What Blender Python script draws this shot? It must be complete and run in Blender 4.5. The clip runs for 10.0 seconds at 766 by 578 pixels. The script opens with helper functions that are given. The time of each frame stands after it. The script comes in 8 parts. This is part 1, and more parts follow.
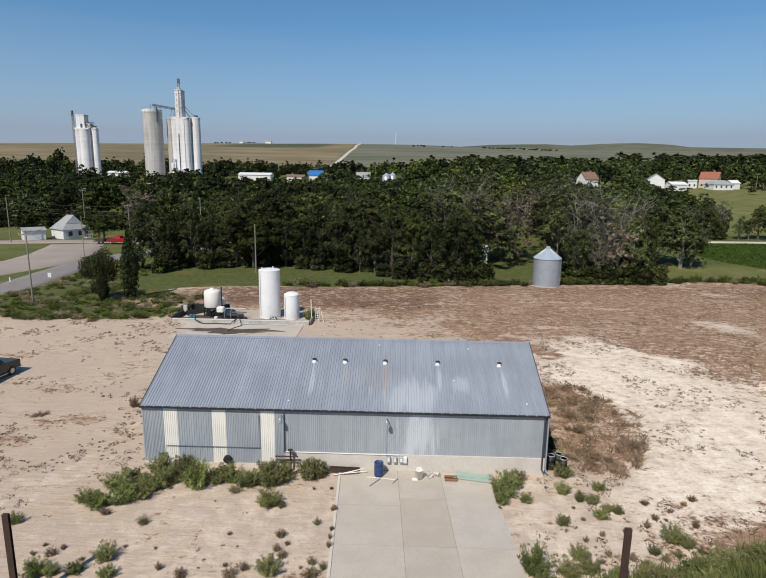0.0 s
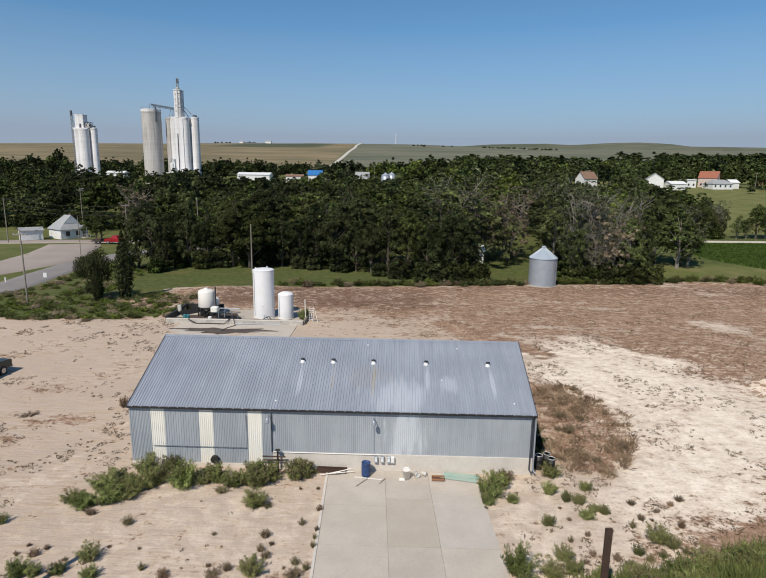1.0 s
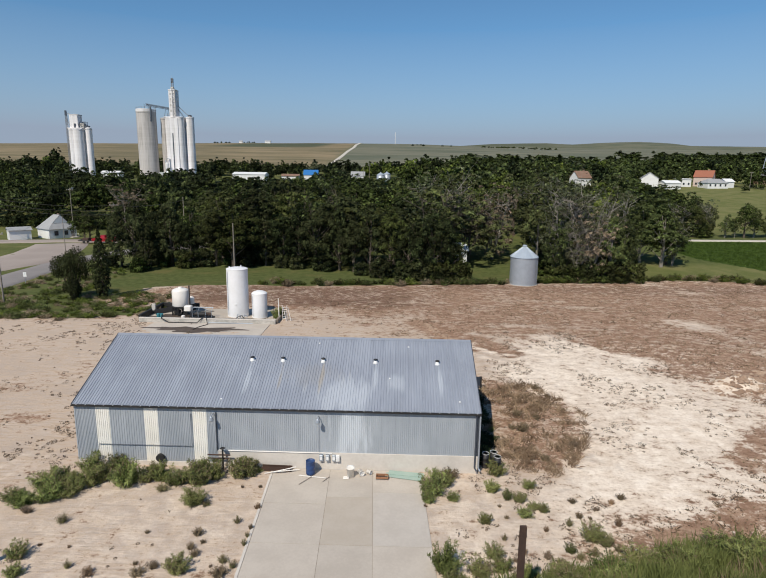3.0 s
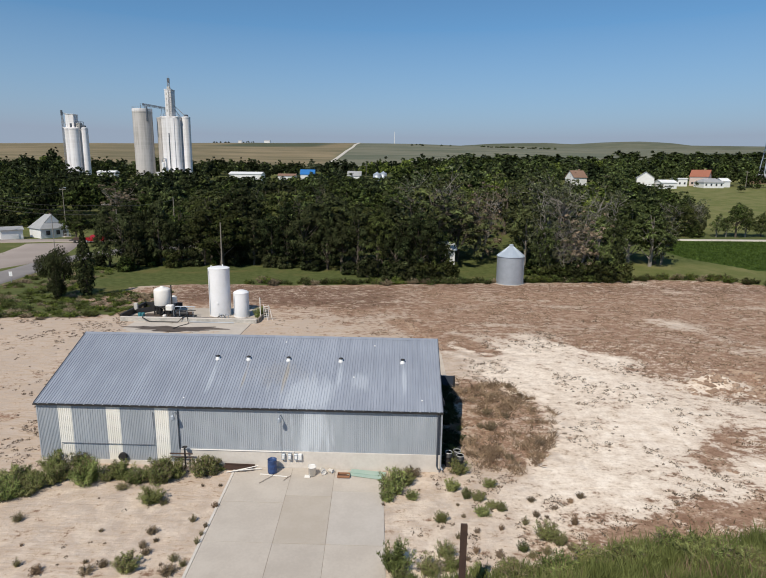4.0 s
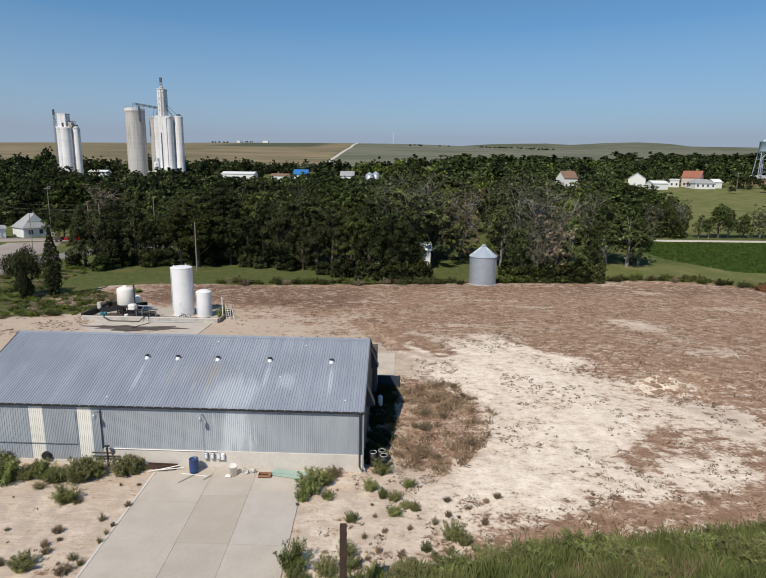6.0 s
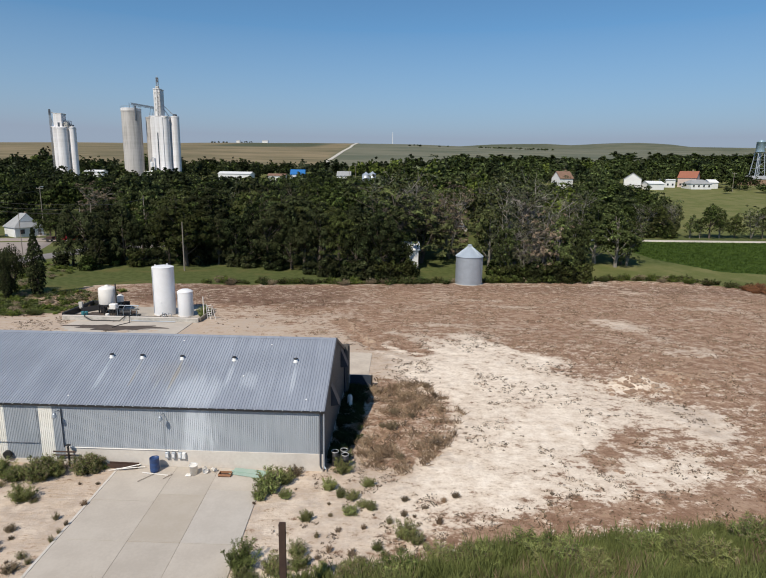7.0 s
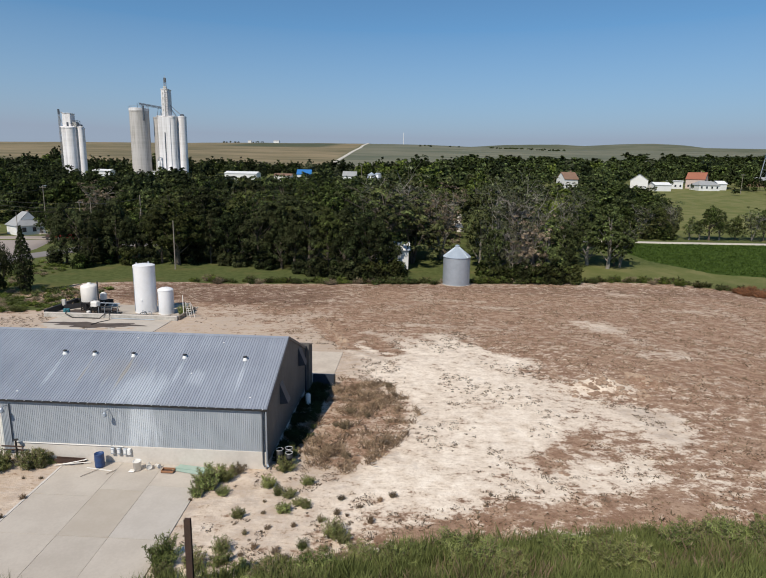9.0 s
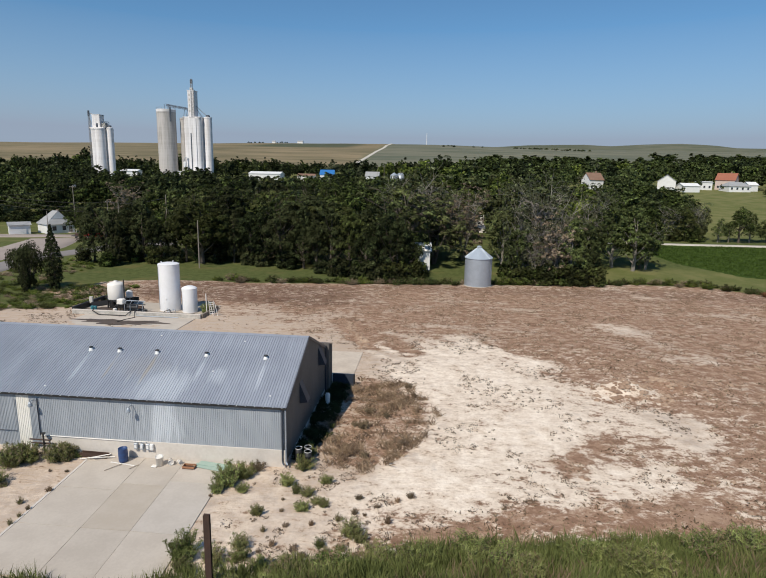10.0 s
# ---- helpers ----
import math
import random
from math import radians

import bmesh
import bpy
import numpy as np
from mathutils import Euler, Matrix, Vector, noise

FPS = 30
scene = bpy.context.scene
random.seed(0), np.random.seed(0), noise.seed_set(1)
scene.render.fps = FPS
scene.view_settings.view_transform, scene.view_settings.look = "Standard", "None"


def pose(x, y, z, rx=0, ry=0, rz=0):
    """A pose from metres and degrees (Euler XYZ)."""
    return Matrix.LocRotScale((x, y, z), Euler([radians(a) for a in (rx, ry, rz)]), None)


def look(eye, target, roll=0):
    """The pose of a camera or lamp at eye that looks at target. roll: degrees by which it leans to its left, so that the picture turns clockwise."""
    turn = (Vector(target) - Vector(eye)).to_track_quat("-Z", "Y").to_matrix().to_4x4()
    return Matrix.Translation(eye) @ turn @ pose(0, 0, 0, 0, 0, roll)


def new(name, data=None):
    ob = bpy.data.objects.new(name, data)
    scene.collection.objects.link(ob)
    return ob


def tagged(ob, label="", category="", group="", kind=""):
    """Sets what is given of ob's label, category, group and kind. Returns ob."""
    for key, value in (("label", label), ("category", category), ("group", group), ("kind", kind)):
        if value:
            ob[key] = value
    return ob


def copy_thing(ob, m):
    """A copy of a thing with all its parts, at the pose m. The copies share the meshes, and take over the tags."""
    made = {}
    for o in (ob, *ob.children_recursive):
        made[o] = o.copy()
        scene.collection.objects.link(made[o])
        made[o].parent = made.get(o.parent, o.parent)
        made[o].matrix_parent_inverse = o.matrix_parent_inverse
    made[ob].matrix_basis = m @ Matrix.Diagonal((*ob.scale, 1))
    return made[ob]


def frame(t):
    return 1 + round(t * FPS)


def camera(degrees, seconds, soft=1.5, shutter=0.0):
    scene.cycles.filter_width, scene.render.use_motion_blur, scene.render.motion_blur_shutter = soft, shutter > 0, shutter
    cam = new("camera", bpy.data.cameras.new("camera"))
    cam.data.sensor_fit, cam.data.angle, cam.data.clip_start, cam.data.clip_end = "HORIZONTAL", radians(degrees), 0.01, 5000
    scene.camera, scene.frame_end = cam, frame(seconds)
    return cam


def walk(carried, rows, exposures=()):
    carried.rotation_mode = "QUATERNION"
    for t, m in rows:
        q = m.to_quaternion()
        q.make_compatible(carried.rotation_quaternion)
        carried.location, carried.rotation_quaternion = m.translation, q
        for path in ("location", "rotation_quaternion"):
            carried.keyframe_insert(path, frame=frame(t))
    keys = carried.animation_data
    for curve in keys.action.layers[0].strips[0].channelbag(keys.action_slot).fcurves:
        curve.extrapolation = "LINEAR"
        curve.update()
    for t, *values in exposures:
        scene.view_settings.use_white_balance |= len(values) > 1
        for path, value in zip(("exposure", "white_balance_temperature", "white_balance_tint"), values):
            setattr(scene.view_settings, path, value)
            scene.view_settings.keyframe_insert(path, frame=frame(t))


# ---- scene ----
cam = camera(68.6, 10.0, soft=1.12)
METRES, EYE, TILT, LEAN, TURN = 19.27, 19.2, -2.9, 0.0, 1.4
ROWS = [
    (0.0, 0.0, 0.0, 0.0, 0.13, -8.41, -0.86),
    (0.5, 0.0194, 0.0016, 0.0008, 0.14, -8.42, -0.83),
    (1.0, 0.0451, 0.0027, 0.0006, 0.17, -8.44, -0.81),
    (1.5, 0.0808, 0.0038, -0.0001, 0.19, -8.45, -0.79),
    (2.0, 0.1265, 0.0051, -0.0008, 0.21, -8.46, -0.77),
    (2.5, 0.1758, 0.0062, -0.002, 0.24, -8.46, -0.76),
    (4.0, 0.3653, 0.0078, -0.0059, 0.28, -8.49, -0.73),
    (4.5, 0.4257, 0.0091, -0.0049, 0.28, -8.5, -0.72),
    (5.0, 0.4998, 0.0098, -0.0047, 0.29, -8.49, -0.78),
    (5.5, 0.562, 0.0103, -0.0041, 0.29, -8.48, -0.84),
    (7.0, 0.7594, 0.0122, -0.0062, 0.34, -8.45, -0.92),
    (7.5, 0.8193, 0.0123, -0.0065, 0.34, -8.44, -0.96),
    (8.0, 0.8869, 0.0124, -0.0065, 0.4, -8.45, -0.99),
    (8.2, 0.911, 0.0126, -0.0064, 0.42, -8.45, -1.02),
    (8.3, 0.923, 0.0127, -0.0063, 0.68, -8.46, -1.06),
    (8.4, 0.935, 0.0127, -0.0062, 1.33, -8.47, -1.11),
    (8.5, 0.9459, 0.0128, -0.0062, 1.57, -8.47, -1.14),
    (9.0, 0.9884, 0.0131, -0.0052, 1.55, -8.44, -1.18),
    (9.1, 0.9925, 0.0129, -0.0051, 1.62, -8.44, -1.19),
    (9.2, 0.9955, 0.0127, -0.005, 1.92, -8.44, -1.21),
    (9.3, 0.997, 0.0125, -0.0049, 2.52, -8.44, -1.23),
    (9.4, 0.9974, 0.0124, -0.0048, 2.97, -8.45, -1.26),
    (9.5, 0.9973, 0.0122, -0.0047, 3.21, -8.45, -1.28),
    (10.0, 0.9955, 0.0114, -0.0036, 3.83, -8.46, -1.38),
]
walk(cam, [(t, pose(0, 0, EYE, TILT, LEAN, TURN) @ pose(METRES * x, METRES * y, METRES * z, 90 + pitch, roll, yaw)) for t, x, y, z, yaw, pitch, roll in ROWS])

# ---- light ----
TO_SUN = Vector((-0.38, -0.78, 1.0)).normalized()
world = bpy.data.worlds.new("sky")
scene.world = world
world.use_nodes = True
wn = world.node_tree.nodes
sky = wn.new("ShaderNodeTexSky")
sky.sky_type = 'NISHITA'
sky.sun_disc = False
sky.sun_elevation = math.asin(TO_SUN.z)
sky.sun_rotation = math.atan2(TO_SUN.x, TO_SUN.y)
sky.air_density, sky.dust_density, sky.ozone_density, sky.altitude = 1.0, 0.05, 4.0, 400
# hazy late-summer air: grey-blue haze where the sky turns whiter, towards the horizon
parts_in, parts_out = wn.new("ShaderNodeSeparateColor"), wn.new("ShaderNodeCombineColor")
world.node_tree.links.new(sky.outputs[0], parts_in.inputs[0])
warmth, haze, curve = wn.new("ShaderNodeMath"), wn.new("ShaderNodeMapRange"), wn.new("ShaderNodeMath")
warmth.operation, curve.operation, curve.inputs[1].default_value = 'DIVIDE', 'POWER', 0.6
world.node_tree.links.new(parts_in.outputs[0], warmth.inputs[0])
world.node_tree.links.new(parts_in.outputs[2], warmth.inputs[1])
haze.inputs["From Min"].default_value, haze.inputs["From Max"].default_value, haze.inputs["To Max"].default_value = 0.345, 0.66, 0.92
world.node_tree.links.new(warmth.outputs[0], haze.inputs["Value"])
world.node_tree.links.new(haze.outputs["Result"], curve.inputs[0])
for channel, (gain, veil) in enumerate(((0.70, 3.05), (0.95, 3.64), (1.025, 4.70))):
    scale, mixed = wn.new("ShaderNodeMath"), wn.new("ShaderNodeMix")
    scale.operation, scale.inputs[1].default_value = 'MULTIPLY', gain
    mixed.inputs["B"].default_value = veil
    world.node_tree.links.new(parts_in.outputs[channel], scale.inputs[0])
    world.node_tree.links.new(scale.outputs[0], mixed.inputs["A"])
    world.node_tree.links.new(curve.outputs[0], mixed.inputs["Factor"])
    world.node_tree.links.new(mixed.outputs["Result"], parts_out.inputs[channel])
world.node_tree.links.new(parts_out.outputs[0], wn["Background"].inputs[0])
wn["Background"].inputs[1].default_value = 0.10
sun_data = bpy.data.lights.new("sun", 'SUN')
sun_data.energy, sun_data.angle, sun_data.color = 4.2, radians(0.55), (1.0, 0.92, 0.79)
sun = new("sun", sun_data)
sun.matrix_world = look((0, 0, 60), Vector((0, 0, 60)) - TO_SUN)
scene.view_settings.exposure = 0.0

# ---- helpers for meshes ----
RNG = np.random.default_rng(7)


class Shape:
    """A heap of vertices and faces, in metres."""

    def __init__(self):
        self.v, self.f = [], []

    def add(self, verts, faces):
        k = len(self.v)
        self.v.extend([tuple(p) for p in verts])
        self.f.extend([tuple(i + k for i in f) for f in faces])
        return self

    def box(self, x0, y0, z0, x1, y1, z1, c=0.0):
        """A box between two corners; c: chamfer of the upright and top edges."""
        if c <= 0:
            p = [(x, y, z) for z in (z0, z1) for x, y in ((x0, y0), (x1, y0), (x1, y1), (x0, y1))]
            return self.add(p, [(3, 2, 1, 0), (4, 5, 6, 7), (0, 1, 5, 4), (1, 2, 6, 5), (2, 3, 7, 6), (3, 0, 4, 7)])
        ring = [(x0 + c, y0), (x1 - c, y0), (x1, y0 + c), (x1, y1 - c), (x1 - c, y1), (x0 + c, y1), (x0, y1 - c), (x0, y0 + c)]
        top = [(min(max(x, x0 + c), x1 - c), min(max(y, y0 + c), y1 - c)) for x, y in ring]
        p = [(x, y, z0) for x, y in ring] + [(x, y, z1 - c) for x, y in ring] + [(x, y, z1) for x, y in top]
        f = [tuple(range(7, -1, -1)), tuple(range(16, 24))]
        for k in (0, 8):
            f += [(k + i, k + (i + 1) % 8, k + 8 + (i + 1) % 8, k + 8 + i) for i in range(8)]
        return self.add(p, f)

    def tube(self, pts, r, n=8, caps=True):
        """A round bar along points; r: one radius, or one for each point."""
        pts = [Vector(p) for p in pts]
        rs = r if isinstance(r, (list, tuple)) else [r] * len(pts)
        k = len(self.v)
        for i, p in enumerate(pts):
            d = (pts[min(i + 1, len(pts) - 1)] - pts[max(i - 1, 0)]).normalized()
            a = d.cross(Vector((0, 0, 1)) if abs(d.z) < 0.9 else Vector((1, 0, 0))).normalized()
            b = d.cross(a)
            for j in range(n):
                w = 2 * math.pi * j / n
                self.v.append(tuple(p + rs[i] * (math.cos(w) * a + math.sin(w) * b)))
        for i in range(len(pts) - 1):
            for j in range(n):
                a, b = k + i * n + j, k + i * n + (j + 1) % n
                self.f.append((a, b, b + n, a + n))
        if caps:
            self.f.append(tuple(k + j for j in range(n - 1, -1, -1)))
            self.f.append(tuple(k + (len(pts) - 1) * n + j for j in range(n)))
        return self

    def lathe(self, profile, n=24, at=(0, 0, 0)):
        """Turns (radius, height) pairs about the upright axis."""
        k = len(self.v)
        for r, z in profile:
            for j in range(n):
                w = 2 * math.pi * j / n
                self.v.append((at[0] + r * math.cos(w), at[1] + r * math.sin(w), at[2] + z))
        for i in range(len(profile) - 1):
            for j in range(n):
                a, b = k + i * n + j, k + i * n + (j + 1) % n
                self.f.append((a, b, b + n, a + n))
        self.f.append(tuple(k + j for j in range(n - 1, -1, -1)))
        self.f.append(tuple(k + (len(profile) - 1) * n + j for j in range(n)))
        return self

    def moved(self, m):
        self.v = [tuple(m @ Vector(p)) for p in self.v]
        return self

    def mesh(self, name, material, smooth=False):
        me = bpy.data.meshes.new(name)
        me.from_pydata(self.v, [], self.f)
        if material:
            me.materials.append(material)
        if smooth:
            me.polygons.foreach_set("use_smooth", [True] * len(me.polygons))
        me.update()
        return me


def part(name, shape, material, parent, label="", smooth=False):
    ob = new(name, shape.mesh(name, material, smooth))
    ob.parent = parent
    if label:
        ob["label"] = label
    return ob


def thing(name, label, category, at=(0, 0, 0), turn=0, group="", kind=""):
    ob = new(name)
    ob.empty_display_size = 0.3
    ob.matrix_basis = pose(*at, 0, 0, turn)
    return tagged(ob, label, category, group, kind)


def solid(name, shape, material, label, category, group="", kind="", smooth=False):
    return tagged(new(name, shape.mesh(name, material, smooth)), label, category, group, kind)


def vnoise(x, y, size, seed=0):
    """Smooth value noise from 0 to 1 over arrays."""
    x, y = np.asarray(x, float) / size, np.asarray(y, float) / size
    i, j = np.floor(x).astype(np.int64), np.floor(y).astype(np.int64)
    u, v = x - i, y - j
    u, v = u * u * (3 - 2 * u), v * v * (3 - 2 * v)

    def h(a, b):
        n = (a * 374761393 + b * 668265263 + seed * 974634777) & 0x7FFFFFFF
        n = ((n ^ (n >> 13)) * 1274126177) & 0x7FFFFFFF
        n = ((n ^ (n >> 16)) * 69069) & 0x7FFFFFFF
        return (n & 0xFFFF) / 65535.0
    return (h(i, j) * (1 - u) + h(i + 1, j) * u) * (1 - v) + (h(i, j + 1) * (1 - u) + h(i + 1, j + 1) * u) * v


def fbm(x, y, size, seed=0):
    return (vnoise(x, y, size, seed) * 0.5 + vnoise(x, y, size / 2.1, seed + 1) * 0.3 + vnoise(x, y, size / 4.3, seed + 2) * 0.2) * 2 - 1


def inside(x, y, poly):
    """Signed distance to a polygon, positive inside."""
    x, y = np.asarray(x, float), np.asarray(y, float)
    best, odd = np.full(x.shape, 1e9), np.zeros(x.shape, bool)
    for (ax, ay), (bx, by) in zip(poly, poly[1:] + poly[:1]):
        ex, ey = bx - ax, by - ay
        t = np.clip(((x - ax) * ex + (y - ay) * ey) / (ex * ex + ey * ey), 0, 1)
        best = np.minimum(best, np.hypot(x - ax - t * ex, y - ay - t * ey))
        if ay != by:
            odd ^= ((ay > y) != (by > y)) & (x < (y - ay) / (by - ay) * ex + ax)
    return np.where(odd, best, -best)


def step(a, b, v):
    t = np.clip((v - a) / (b - a), 0, 1)
    return t * t * (3 - 2 * t)


# ---- the lie of the land ----
def bank_edge(x):
    """Where the grassy bank along the fence begins."""
    return np.interp(x, [-200, -14, -5, 0, 6, 10, 14, 17, 33, 60, 200], [20.8, 20.8, 21.4, 22.3, 22.6, 23.6, 25.2, 26.2, 28.9, 33, 45])


def crest(x):
    base = np.interp(x, [-3500, -1124, -706, -431, -118, 57, 246, 446, 700, 998, 3500], [92, 97, 101, 105, 108, 108, 102, 101, 102, 100, 94])
    return base + 1.2 * fbm(x, x * 0 + 7, 160, 31)


def ground_z(x, y):
    x, y = np.asarray(x, float), np.asarray(y, float)
    right = np.interp(y, [-400, 112, 155, 345, 430, 600], [0, 0, 3, 15.3, 18, 29.5])
    left = np.interp(y, [-400, 176, 365, 430, 600], [0, 0, 12, 17, 29.5])
    w = step(-45, 45, x)
    z = left * (1 - w) + right * w
    far = np.clip((y - 600) / 1000, 0, None)
    z = z + np.where(y > 600, np.minimum(far, 1) * (crest(x) - 29.5) - np.clip(y - 1600, 0, None) * 0.004, 0)
    # a long low butte far beyond the first range
    butte = np.interp(x, [-200, 300, 510, 683, 840, 945, 1000, 1089, 1233, 1334, 1394, 1435, 1494, 1552, 1753, 2154, 2900], [0, 93, 109, 114, 118, 112, 114, 122, 129, 132, 138, 132, 121, 115, 114, 115, 88])
    z = z + butte * step(2400, 3300, y) * step(4300, 3900, y)
    z = z + np.clip((bank_edge(x) - y) * 0.33, 0, 1.7) * step(-24, 2, x) ** 0.5
    near = np.exp(-((np.clip(y - 115, 0, None)) / 60.0) ** 2)
    z = z + near * (0.10 * fbm(x, y, 9, 3) + 0.045 * fbm(x, y, 1.7, 5))
    z = z + 1.1 * np.exp(-((x - 37.3) / 2.0) ** 2 - ((y - 51.9) / 1.3) ** 2) + 0.6 * np.exp(-((x - 41.8) / 2.0) ** 2 - ((y - 53.6) / 1.2) ** 2)
    flat = step(0.0, 1.5, np.minimum(np.minimum(x + 18.5, 13.5 - x), np.minimum(y - 22, 66 - y)))
    return z * (1 - flat * step(23.5, 25, y) * 0.85)


def gz(x, y):
    return float(ground_z(np.array([float(x)]), np.array([float(y)]))[0])


# ---- materials ----
def nodes_of(name):
    m = bpy.data.materials.new(name)
    m.use_nodes = True
    t = m.node_tree
    return m, t.nodes, t.links, t.nodes["Principled BSDF"]


def noise_node(n, l, vec, scale, detail=4.0, rough=0.55, distort=0.0):
    k = n.new("ShaderNodeTexNoise")
    k.inputs["Scale"].default_value, k.inputs["Detail"].default_value = scale, detail
    k.inputs["Roughness"].default_value, k.inputs["Distortion"].default_value = rough, distort
    l.new(vec, k.inputs["Vector"])
    return k.outputs["Fac"]


def ramp_node(n, l, fac, a, b):
    k = n.new("ShaderNodeMapRange")
    k.interpolation_type = 'SMOOTHSTEP'
    k.inputs["From Min"].default_value, k.inputs["From Max"].default_value = a, b
    l.new(fac, k.inputs["Value"])
    return k.outputs["Result"]


def mix_node(n, l, fac, a, b, blend='MIX'):
    k = n.new("ShaderNodeMix")
    k.data_type, k.blend_type = 'RGBA', blend
    if isinstance(fac, (int, float)):
        k.inputs[0].default_value = fac
    else:
        l.new(fac, k.inputs[0])
    for name, value in (("A", a), ("B", b)):
        s = [q for q in k.inputs if q.name == name and q.type == 'RGBA'][0]
        if isinstance(value, tuple):
            s.default_value = (*value, 1.0)
        else:
            l.new(value, s)
    return [q for q in k.outputs if q.type == 'RGBA'][0]


def math_node(n, l, op, a, b):
    k = n.new("ShaderNodeMath")
    k.operation = op
    for value, socket in ((a, k.inputs[0]), (b, k.inputs[1])):
        if isinstance(value, (int, float)):
            socket.default_value = value
        else:
            l.new(value, socket)
    return k.outputs[0]


def bump_node(n, l, p, height, strength, dist):
    k = n.new("ShaderNodeBump")
    k.inputs["Strength"].default_value, k.inputs["Distance"].default_value = strength, dist
    l.new(height, k.inputs["Height"])
    l.new(k.outputs["Normal"], p.inputs["Normal"])


def plain(name, base, worn, rough=0.7, metal=0.0, big=0.8, small=9.0, bump=0.2, amount=0.6, each=0.0, sheen=0.5):
    """A surface of two colours that blend at two scales; each: how far copies differ in brightness."""
    m, n, l, p = nodes_of(name)
    vec = n.new("ShaderNodeTexCoord").outputs["Object"]
    a = noise_node(n, l, vec, big, 5)
    b = noise_node(n, l, vec, small, 4)
    fac = ramp_node(n, l, math_node(n, l, 'ADD', math_node(n, l, 'MULTIPLY', a, 0.65), math_node(n, l, 'MULTIPLY', b, 0.35)), 0.36, 0.66)
    col = mix_node(n, l, math_node(n, l, 'MULTIPLY', fac, amount), base, worn)
    if each:
        r = n.new("ShaderNodeObjectInfo").outputs["Random"]
        k = math_node(n, l, 'ADD', math_node(n, l, 'MULTIPLY', r, 2 * each), 1 - each)
        c = n.new("ShaderNodeCombineColor")
        for i in range(3):
            l.new(k, c.inputs[i])
        col = mix_node(n, l, 1.0, col, c.outputs[0], 'MULTIPLY')
    l.new(col, p.inputs["Base Color"])
    p.inputs["Metallic"].default_value = metal
    p.inputs["Specular IOR Level"].default_value = sheen
    rr = math_node(n, l, 'ADD', math_node(n, l, 'MULTIPLY', b, 0.25), rough - 0.12)
    l.new(rr, p.inputs["Roughness"])
    if bump:
        bump_node(n, l, p, b, bump, 0.02)
    return m


def leafy(name, dark, light, tint, each=0.35, blotch=(0.75, 0.40, 0.60, 0.22), sheen=0.06, crisp=1.0):
    """Leaves: every leaf and every tree of its own tone; blotch: dark patches that imitate shaded gaps."""
    m, n, l, p = nodes_of(name)
    g = n.new("ShaderNodeNewGeometry")
    o = n.new("ShaderNodeObjectInfo")
    vec = n.new("ShaderNodeTexCoord").outputs["Object"]
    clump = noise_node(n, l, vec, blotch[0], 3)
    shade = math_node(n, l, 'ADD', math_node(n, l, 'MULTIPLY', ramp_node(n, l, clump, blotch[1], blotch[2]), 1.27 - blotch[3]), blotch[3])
    # sparse bright leaves among dark ones imitate glints
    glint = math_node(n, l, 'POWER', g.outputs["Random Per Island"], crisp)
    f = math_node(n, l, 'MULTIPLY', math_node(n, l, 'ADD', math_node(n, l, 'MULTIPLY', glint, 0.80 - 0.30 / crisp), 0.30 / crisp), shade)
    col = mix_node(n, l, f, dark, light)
    col = mix_node(n, l, math_node(n, l, 'MULTIPLY', o.outputs["Random"], each * 1.6), col, tint)
    k = math_node(n, l, 'ADD', math_node(n, l, 'MULTIPLY', math_node(n, l, 'FRACT', math_node(n, l, 'MULTIPLY', o.outputs["Random"], 7.31), 0.0), 2.0 * each), 1.0 - each)
    c = n.new("ShaderNodeCombineColor")
    for i in range(3):
        l.new(k, c.inputs[i])
    col = mix_node(n, l, 1.0, col, c.outputs[0], 'MULTIPLY')
    l.new(col, p.inputs["Base Color"])
    p.inputs["Roughness"].default_value = 0.55
    p.inputs["Specular IOR Level"].default_value = sheen
    return m


